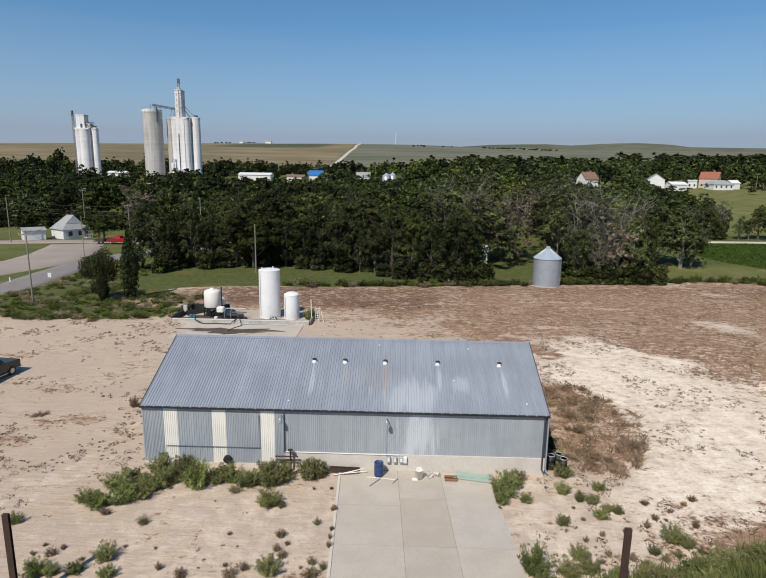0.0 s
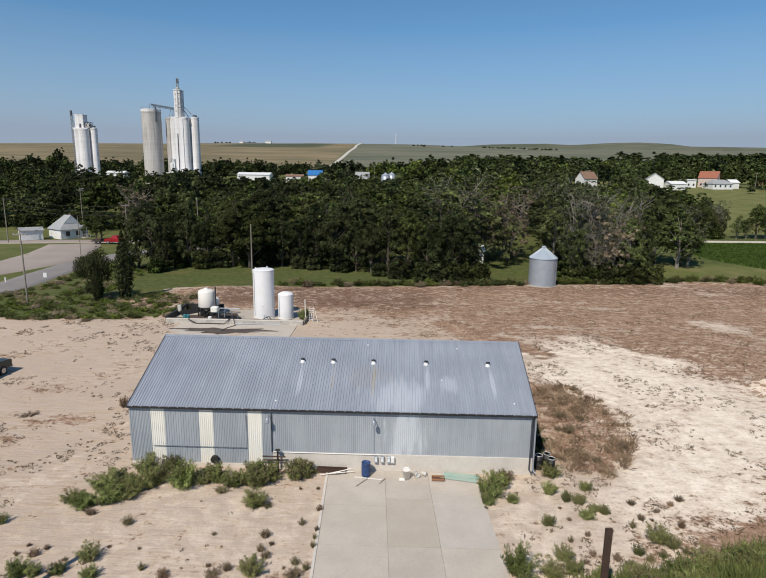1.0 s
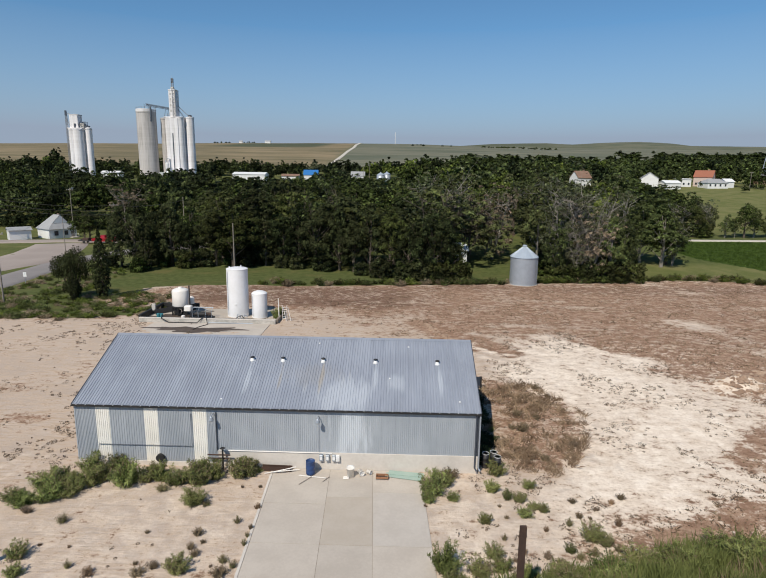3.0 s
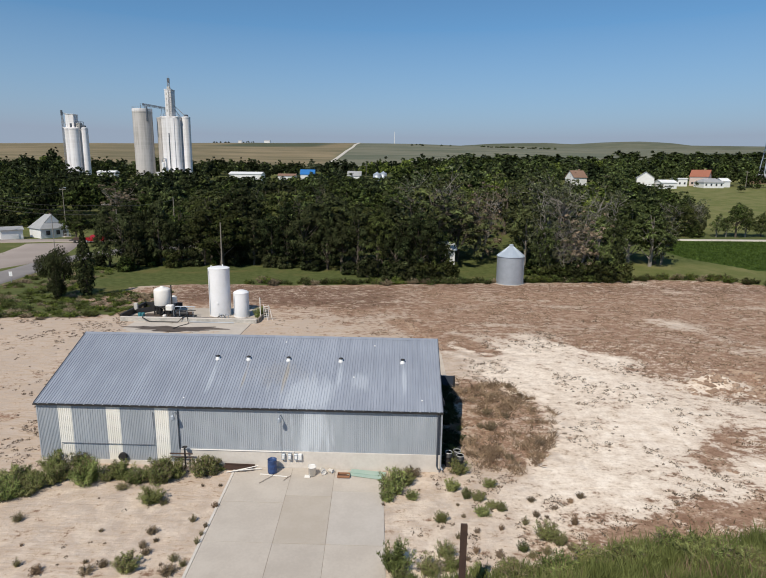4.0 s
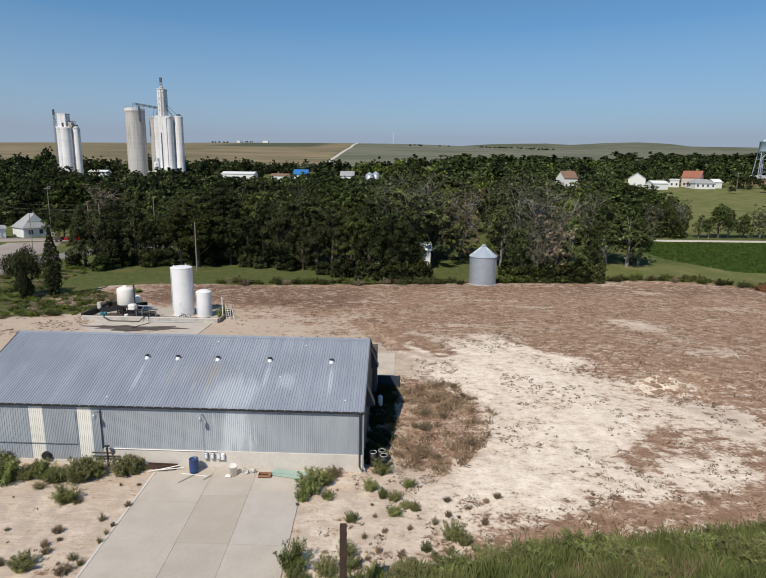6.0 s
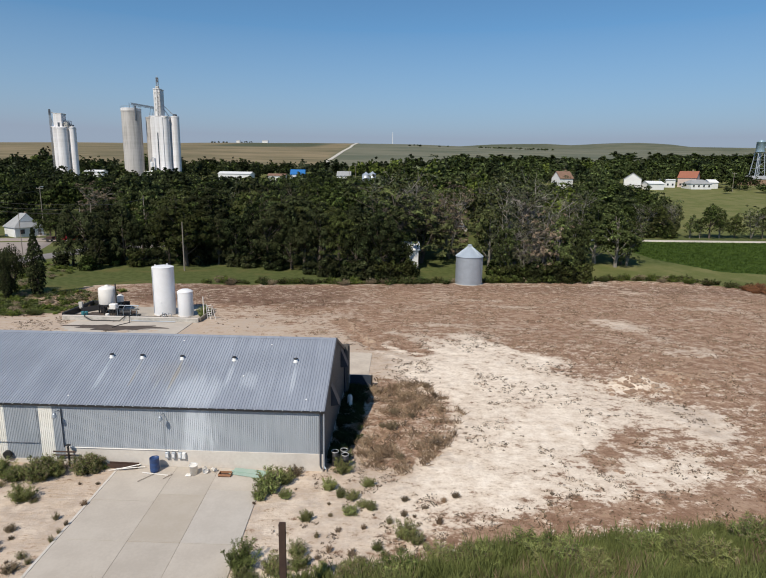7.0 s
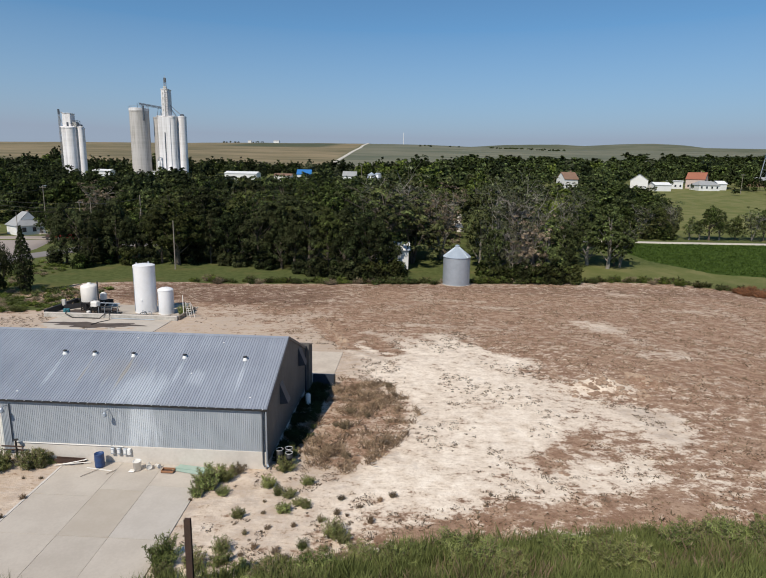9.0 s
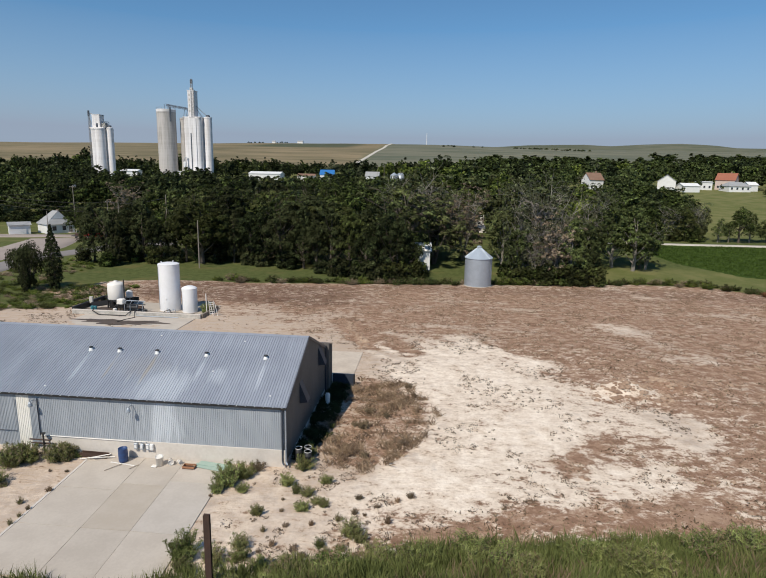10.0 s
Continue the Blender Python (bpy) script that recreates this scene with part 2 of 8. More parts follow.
def ground_material():
    m, n, l, p = nodes_of("ground_cover")
    pos = n.new("ShaderNodeTexCoord").outputs["Object"]
    zone = n.new("ShaderNodeVertexColor")
    zone.layer_name = "zone"
    s1 = n.new("ShaderNodeSeparateColor")
    l.new(zone.outputs["Color"], s1.inputs[0])
    far = n.new("ShaderNodeVertexColor")
    far.layer_name = "distance"
    s2 = n.new("ShaderNodeSeparateColor")
    l.new(far.outputs["Color"], s2.inputs[0])
    n1, n2, n3, n4 = (noise_node(n, l, pos, s, d, 0.6) for s, d in ((0.16, 5), (0.9, 5), (4.5, 4), (19.0, 3)))
    mp = n.new("ShaderNodeMapping")
    mp.inputs["Scale"].default_value = (0.70, 1.0, 1.0)
    mp.inputs["Rotation"].default_value = (0, 0, -0.12)
    l.new(pos, mp.inputs["Vector"])
    streak = noise_node(n, l, mp.outputs[0], 1.3, 7, 0.68)
    # pale caliche sand with tan drifts and dusty tracks
    sand = mix_node(n, l, ramp_node(n, l, n1, 0.35, 0.65), (0.478, 0.388, 0.318), (0.565, 0.470, 0.392))
    chalk = math_node(n, l, 'ADD', zone.outputs["Alpha"], math_node(n, l, 'MULTIPLY', math_node(n, l, 'SUBTRACT', n2, 0.5), 1.6))
    sand = mix_node(n, l, ramp_node(n, l, chalk, 0.2, 0.9), sand, (0.93, 0.815, 0.685))
    rk = n.new("ShaderNodeMapping")
    rk.inputs["Scale"].default_value = (0.16, 1.0, 1.0)
    rk.inputs["Rotation"].default_value = (0, 0, 0.06)
    l.new(pos, rk.inputs["Vector"])
    rake = noise_node(n, l, rk.outputs[0], 3.2, 4, 0.6, 0.4)
    sand = mix_node(n, l, math_node(n, l, 'MULTIPLY', math_node(n, l, 'MULTIPLY', ramp_node(n, l, rake, 0.50, 0.62), ramp_node(n, l, zone.outputs["Alpha"], 0.6, 0.2)), math_node(n, l, 'MULTIPLY', ramp_node(n, l, n1, 0.34, 0.56), 0.9)), sand, (0.440, 0.335, 0.245))
    sand = mix_node(n, l, math_node(n, l, 'MULTIPLY', ramp_node(n, l, n2, 0.42, 0.70), 0.42), sand, (0.525, 0.405, 0.305))
    sand = mix_node(n, l, math_node(n, l, 'MULTIPLY', ramp_node(n, l, streak, 0.50, 0.68), 0.40), sand, (0.734, 0.598, 0.449))
    sand = mix_node(n, l, math_node(n, l, 'MULTIPLY', ramp_node(n, l, n3, 0.54, 0.72), 0.34), sand, (0.439, 0.314, 0.211))
    # brown earth with dead stubble
    brown = mix_node(n, l, ramp_node(n, l, n2, 0.35, 0.65), (0.258, 0.150, 0.099), (0.395, 0.262, 0.180))
    brown = mix_node(n, l, math_node(n, l, 'MULTIPLY', ramp_node(n, l, n1, 0.52, 0.70), 0.4), brown, (0.455, 0.325, 0.235))
    brown = mix_node(n, l, ramp_node(n, l, streak, 0.50, 0.66), brown, (0.219, 0.130, 0.086))
    brown = mix_node(n, l, ramp_node(n, l, n3, 0.52, 0.70), brown, (0.189, 0.111, 0.070))
    brown = mix_node(n, l, math_node(n, l, 'MULTIPLY', ramp_node(n, l, n4, 0.52, 0.7), 0.6), brown, (0.479, 0.347, 0.238))
    brown = mix_node(n, l, math_node(n, l, 'MULTIPLY', far.outputs["Alpha"], 0.85), brown, mix_node(n, l, ramp_node(n, l, n2, 0.35, 0.65), (0.140, 0.080, 0.056), (0.205, 0.125, 0.088)))
    edge = math_node(n, l, 'ADD', s1.outputs[0], math_node(n, l, 'MULTIPLY', math_node(n, l, 'SUBTRACT', streak, 0.5), 3.4))
    edge = math_node(n, l, 'ADD', edge, math_node(n, l, 'MULTIPLY', math_node(n, l, 'SUBTRACT', n3, 0.5), 1.3))
    edge = math_node(n, l, 'ADD', edge, math_node(n, l, 'MULTIPLY', math_node(n, l, 'SUBTRACT', n1, 0.5), 1.6))
    edge = math_node(n, l, 'ADD', edge, math_node(n, l, 'MULTIPLY', math_node(n, l, 'SUBTRACT', n4, 0.5), 0.9))
    sand = mix_node(n, l, math_node(n, l, 'MULTIPLY', ramp_node(n, l, edge, -0.65, 0.35), 0.40), sand, (0.500, 0.370, 0.265))
    col = mix_node(n, l, ramp_node(n, l, edge, 0.24, 0.80), sand, brown)
    # short grass
    lawn = mix_node(n, l, ramp_node(n, l, n2, 0.35, 0.65), (0.070, 0.087, 0.027), (0.106, 0.121, 0.042))
    lawn = mix_node(n, l, ramp_node(n, l, n1, 0.5, 0.72), lawn, (0.130, 0.122, 0.046))
    lawn = mix_node(n, l, zone.outputs["Alpha"], lawn, mix_node(n, l, ramp_node(n, l, n1, 0.35, 0.65), (0.125, 0.138, 0.044), (0.185, 0.178, 0.072)))
    e2 = math_node(n, l, 'ADD', s1.outputs[1], math_node(n, l, 'MULTIPLY', math_node(n, l, 'SUBTRACT', n2, 0.5), 0.9))
    col = mix_node(n, l, ramp_node(n, l, e2, 0.40, 0.62), col, lawn)
    # row crop
    rows = mix_node(n, l, ramp_node(n, l, streak, 0.4, 0.65), (0.034, 0.060, 0.011), (0.060, 0.092, 0.018))
    col = mix_node(n, l, ramp_node(n, l, s1.outputs[2], 0.4, 0.6), col, rows)
    # far range land; its greyed tones carry distance haze in the colour
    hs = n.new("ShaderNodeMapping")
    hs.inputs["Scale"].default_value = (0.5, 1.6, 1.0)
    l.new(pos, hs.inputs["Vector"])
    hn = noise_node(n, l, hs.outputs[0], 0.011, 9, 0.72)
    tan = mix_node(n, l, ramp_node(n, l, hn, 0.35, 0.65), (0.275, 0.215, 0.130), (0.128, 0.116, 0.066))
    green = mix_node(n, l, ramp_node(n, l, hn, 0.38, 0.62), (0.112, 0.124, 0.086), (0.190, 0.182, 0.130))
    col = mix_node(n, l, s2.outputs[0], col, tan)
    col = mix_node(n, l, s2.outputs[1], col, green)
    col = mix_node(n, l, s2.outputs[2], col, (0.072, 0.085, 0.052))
    l.new(col, p.inputs["Base Color"])
    p.inputs["Roughness"].default_value = 0.95
    p.inputs["Specular IOR Level"].default_value = 0.1
    h = math_node(n, l, 'ADD', math_node(n, l, 'MULTIPLY', n3, 0.6), math_node(n, l, 'MULTIPLY', n4, 0.4))
    h = math_node(n, l, 'ADD', h, math_node(n, l, 'MULTIPLY', rake, 0.9))
    bump_node(n, l, p, h, 0.55, 0.12)
    return m


def sheet_material(name, base, worn, rough, metal, patches=()):
    """Profiled steel sheet, weathered in streaks that run down it; patches: (x, y, z, radii) with a pale or rust tint.
    """
    m, n, l, p = nodes_of(name)
    pos = n.new("ShaderNodeNewGeometry").outputs["Position"]
    mp = n.new("ShaderNodeMapping")
    mp.inputs["Scale"].default_value = (1.0, 0.12, 0.12)
    l.new(pos, mp.inputs["Vector"])
    streak = noise_node(n, l, mp.outputs[0], 2.6, 5, 0.6)
    big = noise_node(n, l, pos, 0.35, 4)
    col = mix_node(n, l, ramp_node(n, l, math_node(n, l, 'ADD', math_node(n, l, 'MULTIPLY', streak, 0.5), math_node(n, l, 'MULTIPLY', big, 0.5)), 0.38, 0.64), base, worn)
    r = n.new("ShaderNodeObjectInfo").outputs["Random"]
    col = mix_node(n, l, math_node(n, l, 'MULTIPLY', r, 0.16), col, (base[0] * 0.72, base[1] * 0.74, base[2] * 0.78))
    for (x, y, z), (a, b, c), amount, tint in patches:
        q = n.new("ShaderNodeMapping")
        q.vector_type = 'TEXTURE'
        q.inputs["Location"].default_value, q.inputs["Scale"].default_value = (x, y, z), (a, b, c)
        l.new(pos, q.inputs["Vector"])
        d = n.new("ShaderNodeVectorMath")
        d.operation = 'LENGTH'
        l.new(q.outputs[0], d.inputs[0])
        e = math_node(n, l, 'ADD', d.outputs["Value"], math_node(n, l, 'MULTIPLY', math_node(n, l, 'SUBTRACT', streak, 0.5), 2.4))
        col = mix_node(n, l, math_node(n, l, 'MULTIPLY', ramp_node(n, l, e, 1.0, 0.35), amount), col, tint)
    l.new(col, p.inputs["Base Color"])
    p.inputs["Metallic"].default_value = metal
    l.new(math_node(n, l, 'ADD', math_node(n, l, 'MULTIPLY', streak, 0.3), rough - 0.15), p.inputs["Roughness"])
    return m


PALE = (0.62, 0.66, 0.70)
RUST = (0.42, 0.35, 0.24)
VENTS = [(-5.80, 38.5), (-3.58, 38.5), (-0.70, 38.5), (3.05, 38.5), (7.45, 38.5)]
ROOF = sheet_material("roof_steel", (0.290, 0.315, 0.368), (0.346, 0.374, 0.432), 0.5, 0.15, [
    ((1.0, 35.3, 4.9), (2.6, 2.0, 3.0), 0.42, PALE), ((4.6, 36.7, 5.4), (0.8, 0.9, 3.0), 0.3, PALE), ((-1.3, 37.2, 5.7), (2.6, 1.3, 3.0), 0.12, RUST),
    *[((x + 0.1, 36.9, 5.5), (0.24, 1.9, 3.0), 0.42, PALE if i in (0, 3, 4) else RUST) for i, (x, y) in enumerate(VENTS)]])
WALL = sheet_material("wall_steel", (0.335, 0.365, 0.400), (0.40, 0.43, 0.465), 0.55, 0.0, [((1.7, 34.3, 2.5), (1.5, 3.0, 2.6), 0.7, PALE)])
# brown-grey steel with the gable end's shade put into its colour
GABLE_SHADED = sheet_material("gable_steel", (0.115, 0.108, 0.100), (0.165, 0.150, 0.135), 0.6, 0.0)
CREAM = sheet_material("cream_sheet", (0.86, 0.835, 0.77), (0.78, 0.75, 0.67), 0.55, 0.0)
GUTTER = plain("dark_gutter", (0.045, 0.055, 0.075), (0.09, 0.10, 0.12), 0.5, 0.2)
CONCRETE = plain("concrete", (0.455, 0.400, 0.342), (0.535, 0.478, 0.412), 0.9, big=0.5, small=7, amount=0.8, each=0.06)
FOOTING = plain("footing_concrete", (0.63, 0.585, 0.53), (0.51, 0.46, 0.405), 0.9, big=0.9, small=6)
CURB = plain("weathered_curb", (0.36, 0.34, 0.305), (0.56, 0.53, 0.485), 0.92, big=1.3, small=6, amount=1.0)
WET = plain("wet_concrete", (0.065, 0.047, 0.035), (0.16, 0.12, 0.088), 0.6, big=0.8, small=5)
STAINED = plain("stained_concrete", (0.445, 0.385, 0.318), (0.505, 0.450, 0.385), 0.9, big=0.9, small=6, each=0.05)
PALESLAB = plain("pale_slab_concrete", (0.47, 0.422, 0.37), (0.54, 0.49, 0.435), 0.9, big=0.6, small=6, amount=0.8)
DARKJOINT = plain("sandy_joint", (0.30, 0.25, 0.20), (0.36, 0.30, 0.24), 0.95)
WHITE = plain("white_paint", (0.80, 0.80, 0.79), (0.68, 0.67, 0.64), 0.5, big=0.6, small=5, amount=0.5)
TANKWHITE = plain("white_tank_paint", (0.83, 0.83, 0.84), (0.72, 0.71, 0.69), 0.45, big=0.5, small=3, amount=0.5)
POLY = plain("white_plastic", (0.82, 0.79, 0.74), (0.72, 0.68, 0.62), 0.4, big=1.0, small=6, amount=0.4)
DOCK_SHADED = plain("dark_blue_sheet", (0.035, 0.045, 0.065), (0.06, 0.07, 0.09), 0.9, sheen=0.1)
BLACK = plain("black_steel", (0.028, 0.028, 0.03), (0.06, 0.055, 0.05), 0.55, 0.3)
RUSTY = plain("rusty_steel", (0.060, 0.036, 0.028), (0.105, 0.058, 0.040), 0.8, 0.2, big=3, small=20)
GALV = plain("galvanised_steel", (0.43, 0.47, 0.52), (0.34, 0.375, 0.42), 0.45, 0.4, big=1.2, small=9)
BINROOF = plain("bin_roof_steel", (0.46, 0.52, 0.58), (0.40, 0.45, 0.50), 0.4, 0.3, big=1.2, small=9)
BLUE = plain("blue_plastic", (0.022, 0.055, 0.16), (0.03, 0.07, 0.19), 0.45, big=3, small=12)
TEAL = plain("teal_plastic", (0.03, 0.16, 0.19), (0.05, 0.20, 0.22), 0.5)
WOOD = plain("weathered_wood", (0.20, 0.165, 0.13), (0.29, 0.25, 0.205), 0.9, big=2, small=14)
POLEWOOD = plain("pole_wood", (0.23, 0.20, 0.165), (0.31, 0.275, 0.235), 0.9, big=1, small=8)
BARK = plain("bark", (0.085, 0.068, 0.052), (0.15, 0.125, 0.10), 0.95, big=1.2, small=8, bump=0.5)
PALEBARK = plain("pale_bark", (0.205, 0.185, 0.158), (0.285, 0.26, 0.225), 0.95, big=1.2, small=8, bump=0.4)
GREYBOX = plain("grey_concrete_head", (0.52, 0.50, 0.46), (0.43, 0.41, 0.37), 0.9, big=0.2, small=1)
ASPHALT = plain("asphalt", (0.215, 0.195, 0.185), (0.265, 0.24, 0.225), 0.95, big=0.3, small=3)
GRAVEL = plain("gravel", (0.31, 0.258, 0.225), (0.385, 0.325, 0.285), 0.97, big=0.12, small=2)
CHALK = plain("pale_gravel", (0.56, 0.52, 0.45), (0.47, 0.43, 0.36), 0.97, big=0.2, small=2)
GREYROOF = plain("grey_shingles", (0.30, 0.305, 0.31), (0.38, 0.38, 0.38), 0.9, big=0.6, small=5)
REDROOF = plain("red_shingles", (0.33, 0.125, 0.075), (0.27, 0.10, 0.06), 0.9, big=0.6, small=5)
BLUEROOF = plain("blue_steel_roof", (0.03, 0.16, 0.42), (0.04, 0.19, 0.46), 0.5)
PINKWALL = plain("faded_pink_siding", (0.62, 0.50, 0.44), (0.54, 0.43, 0.37), 0.8)
BRICK = plain("tan_brick", (0.30, 0.19, 0.13), (0.36, 0.25, 0.18), 0.9)
GLASS = plain("window_glass", (0.025, 0.03, 0.035), (0.04, 0.045, 0.05), 0.15, sheen=0.8)
REDPAINT = plain("red_car_paint", (0.33, 0.010, 0.018), (0.26, 0.010, 0.016), 0.3)
DARKPAINT = plain("dark_car_paint", (0.022, 0.030, 0.028), (0.035, 0.042, 0.04), 0.3)
TYRE = plain("tyre_rubber", (0.02, 0.02, 0.02), (0.035, 0.033, 0.03), 0.9)
CHROME = plain("bright_metal", (0.55, 0.55, 0.56), (0.45, 0.45, 0.46), 0.3, 0.8)
ORANGE = plain("faded_rust_paint", (0.34, 0.17, 0.09), (0.28, 0.13, 0.07), 0.7)
TANKBLUE = plain("pale_blue_steel", (0.30, 0.42, 0.50), (0.40, 0.50, 0.56), 0.4, 0.2)
# near-black blotches put the shade between leaf clumps into the crown colour
CROWN_SHADE = (0.55, 0.40, 0.60, 0.14)
LEAF_DARK = leafy("dark_leaves", (0.0047, 0.0073, 0.0031), (0.0780, 0.1043, 0.0402), (0.0597, 0.0618, 0.0275), 0.38, CROWN_SHADE, 0.03, 2.6)
LEAF_MID = leafy("green_leaves", (0.0070, 0.0116, 0.0035), (0.1536, 0.2125, 0.0566), (0.0768, 0.0772, 0.0284), 0.36, CROWN_SHADE, 0.03, 2.6)
LEAF_OLIVE = leafy("olive_leaves", (0.0125, 0.0178, 0.0064), (0.1926, 0.2477, 0.0841), (0.1113, 0.1124, 0.0480), 0.32, CROWN_SHADE, 0.05, 2.6)
LEAF_BRIGHT = leafy("bright_leaves", (0.0378, 0.0577, 0.0125), (0.2738, 0.3247, 0.0698), (0.1404, 0.1665, 0.0374), 0.15, CROWN_SHADE, 0.05, 2.6)
LEAF_DEEP = leafy("deep_green_leaves", (0.0039, 0.0068, 0.0035), (0.0603, 0.0892, 0.0357), (0.0498, 0.0591, 0.0256), 0.3, CROWN_SHADE, 0.03, 2.6)
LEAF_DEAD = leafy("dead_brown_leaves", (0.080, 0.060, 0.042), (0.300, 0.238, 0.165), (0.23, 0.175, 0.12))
LEAF_GREY = leafy("grey_green_leaves", (0.0315, 0.0391, 0.0200), (0.1838, 0.2093, 0.1080), (0.1071, 0.0978, 0.0550), 0.3, CROWN_SHADE, 0.08, 2.6)
LEAF_WARM = leafy("warm_green_leaves", (0.0208, 0.0310, 0.0107), (0.2165, 0.2854, 0.0919), (0.1176, 0.1208, 0.0448), 0.3, CROWN_SHADE, 0.05, 2.6)
LEAF_DRY = leafy("dead_olive_leaves", (0.14, 0.11, 0.07), (0.31, 0.26, 0.17), (0.22, 0.17, 0.11))
WEED = leafy("weed_leaves", (0.050, 0.078, 0.020), (0.330, 0.385, 0.130), (0.26, 0.25, 0.10))
# weed leaves again, much darker, to deepen the shade beside the gable
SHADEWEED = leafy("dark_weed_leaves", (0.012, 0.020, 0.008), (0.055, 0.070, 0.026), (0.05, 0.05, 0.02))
DRYWEED = leafy("dry_weed_stalks", (0.17, 0.118, 0.076), (0.36, 0.27, 0.19), (0.27, 0.18, 0.11))
GRASS = leafy("tall_grass_blades", (0.1008, 0.1364, 0.0378), (0.3360, 0.3872, 0.1350), (0.2520, 0.2728, 0.0990))
RUSTWEED = leafy("rust_brown_weeds", (0.13, 0.055, 0.028), (0.34, 0.155, 0.075), (0.26, 0.13, 0.07))
CROPLEAF = leafy("crop_leaves", (0.036, 0.064, 0.012), (0.105, 0.158, 0.034), (0.06, 0.10, 0.022), 0.0)
TUFT = leafy("tuft_leaves", (0.155, 0.120, 0.088), (0.30, 0.238, 0.175), (0.24, 0.18, 0.13))
MATTED = leafy("matted_dead_weeds", (0.100, 0.068, 0.044), (0.46, 0.350, 0.230), (0.27, 0.19, 0.13))
EARTH = plain("earth_clods", (0.24, 0.155, 0.105), (0.43, 0.315, 0.225), 0.97, big=0.35, small=6, amount=1.0, bump=0.5)
GROUND = ground_material()

# ---- ground, one sheet to the horizon ----
BROWN_TOP = ([-90, -44, -37, -30, -16, -3, 14, 32, 60, 70, 81, 92, 140], [88, 87, 93, 96, 97, 98, 100.3, 103.4, 109, 108, 100, 97, 90])
BROWN = [(-41, 81), (-30, 79.5), (-11, 78.5), (-4, 77), (3, 74.5), (7.5, 73.5), (10.5, 67), (13, 60), (18.5, 66.5), (24, 65), (29, 59), (34.6, 51.5), (36.4, 44),
         (35.3, 40.4), (31.8, 41.9), (29, 37.8), (26.3, 33.1), (24.3, 31), (17.8, 28.2), (13, 25), (140, 15), (140, 112), (60, 111), (32, 105), (14, 102), (-3, 99), (-16, 97.5), (-30, 96.5), (-38, 92), (-43, 88)]
SIDE_PATCH = [(12.7, 51.8), (17.5, 50.2), (20.2, 43.8), (18.7, 39.4), (16.9, 36.3), (15.2, 34.3), (12.3, 34.7), (11.3, 38.9), (12.2, 43.3)]
LIGHT_SPOTS = [(43.5, 75, 5.0, 3.0, .40), (47.5, 63, 4, 1.8, .35), (30, 58.5, 3, 2, .7), (24.5, 67.5, 4, 2.2, .6), (31, 35, 4.5, 2.6, .62), (37.6, 44, 3.6, 4.2, .55), (13, 66, 4, 3, .5),
               (20, 72, 5, 1.2, .5), (34, 84, 6, .8, .5), (55, 96, 6, 1.5, .5), (26, 88, 8, .8, .4), (60, 85, 8, 1.2, .4), (5, 85, 6, 1.0, .4)]
DARK_SPOTS = [(0, 71.5, 5, 1.6, .62), (4.5, 68, 3.4, 2.4, .6), (-6, 74, 4, 1.4, .6), (-3, 67.5, 1.6, .8, .5), (22, 55.5, 1.2, 0.6, .5), (22.5, 43.5, 1.0, 1.8, .55), (27, 46, 2.5, .7, .4), (26, 52, 2, .5, .35), (17, 62, 3.0, 1.2, .5), (-30.5, 47, 2.6, 1.1, .8), (-24.5, 41, 1.8, .8, .7),
              (-28, 37, 3.0, 1.0, .8), (-22, 52, 2.2, .6, .7), (11.8, 66, 1.2, 4, .6), (28.5, 37.5, 2, 1.3, .5), (-33, 34, 4, 1.6, .85), (-27, 40, 1.6, .7, .7), (-35, 40, 3, .8, .7), (-24, 33.5, 1.0, .5, .6), (-40, 56, 3, .6, .6), (-22, 47.5, 1.2, .4, .6)]
TRACKS = [[(12, 62), (17, 57.5), (21, 52), (23.5, 45), (24, 38), (22, 31)], [(14, 63), (20, 59.5), (26, 53), (29, 46), (30, 38)], [(20, 38), (22.5, 36), (26, 34)], [(23, 44), (26, 39), (27.5, 33)],
          [(-30, 60), (-24, 50), (-21, 42), (-21.5, 35), (-24, 29)], [(-26, 62), (-21, 52), (-18.6, 43), (-19.8, 36), (-22.5, 30)], [(-48, 66), (-38, 60), (-30, 55), (-24, 58)]]
# shapes worn into the yard: (line, half width, more brown earth, more chalk)
WORN = [([(38.0, 46.2), (39.5, 45.0), (39.0, 42)], 1.5, -1.0, -0.5), ([(42.5, 76.5), (45.7, 72), (48, 67), (50, 61.5)], 1.1, -0.55, 0.5), ([(45.4, 62), (50.2, 61.4)], 1.2, -0.45, 0.4), ([(36.2, 51.2), (38.6, 51.6)], 1.5, -1.3, -0.2), ([(22.4, 67.2), (26, 62.8), (30, 59)], 0.9, -1.0, 0.4),
        ([(7.6, 72.7), (10.4, 67.4), (12, 61.6)], 1.2, 1.7, -0.3), ([(11, 66), (14.7, 65.3), (16.9, 60)], 1.0, 1.3, -0.2), ([(33.5, 41.8), (30.2, 38.4), (27.9, 35.8)], 0.9, 0.7, -0.5), ([(32, 37.2), (29.5, 37.5)], 0.7, 0.4, -0.2)]
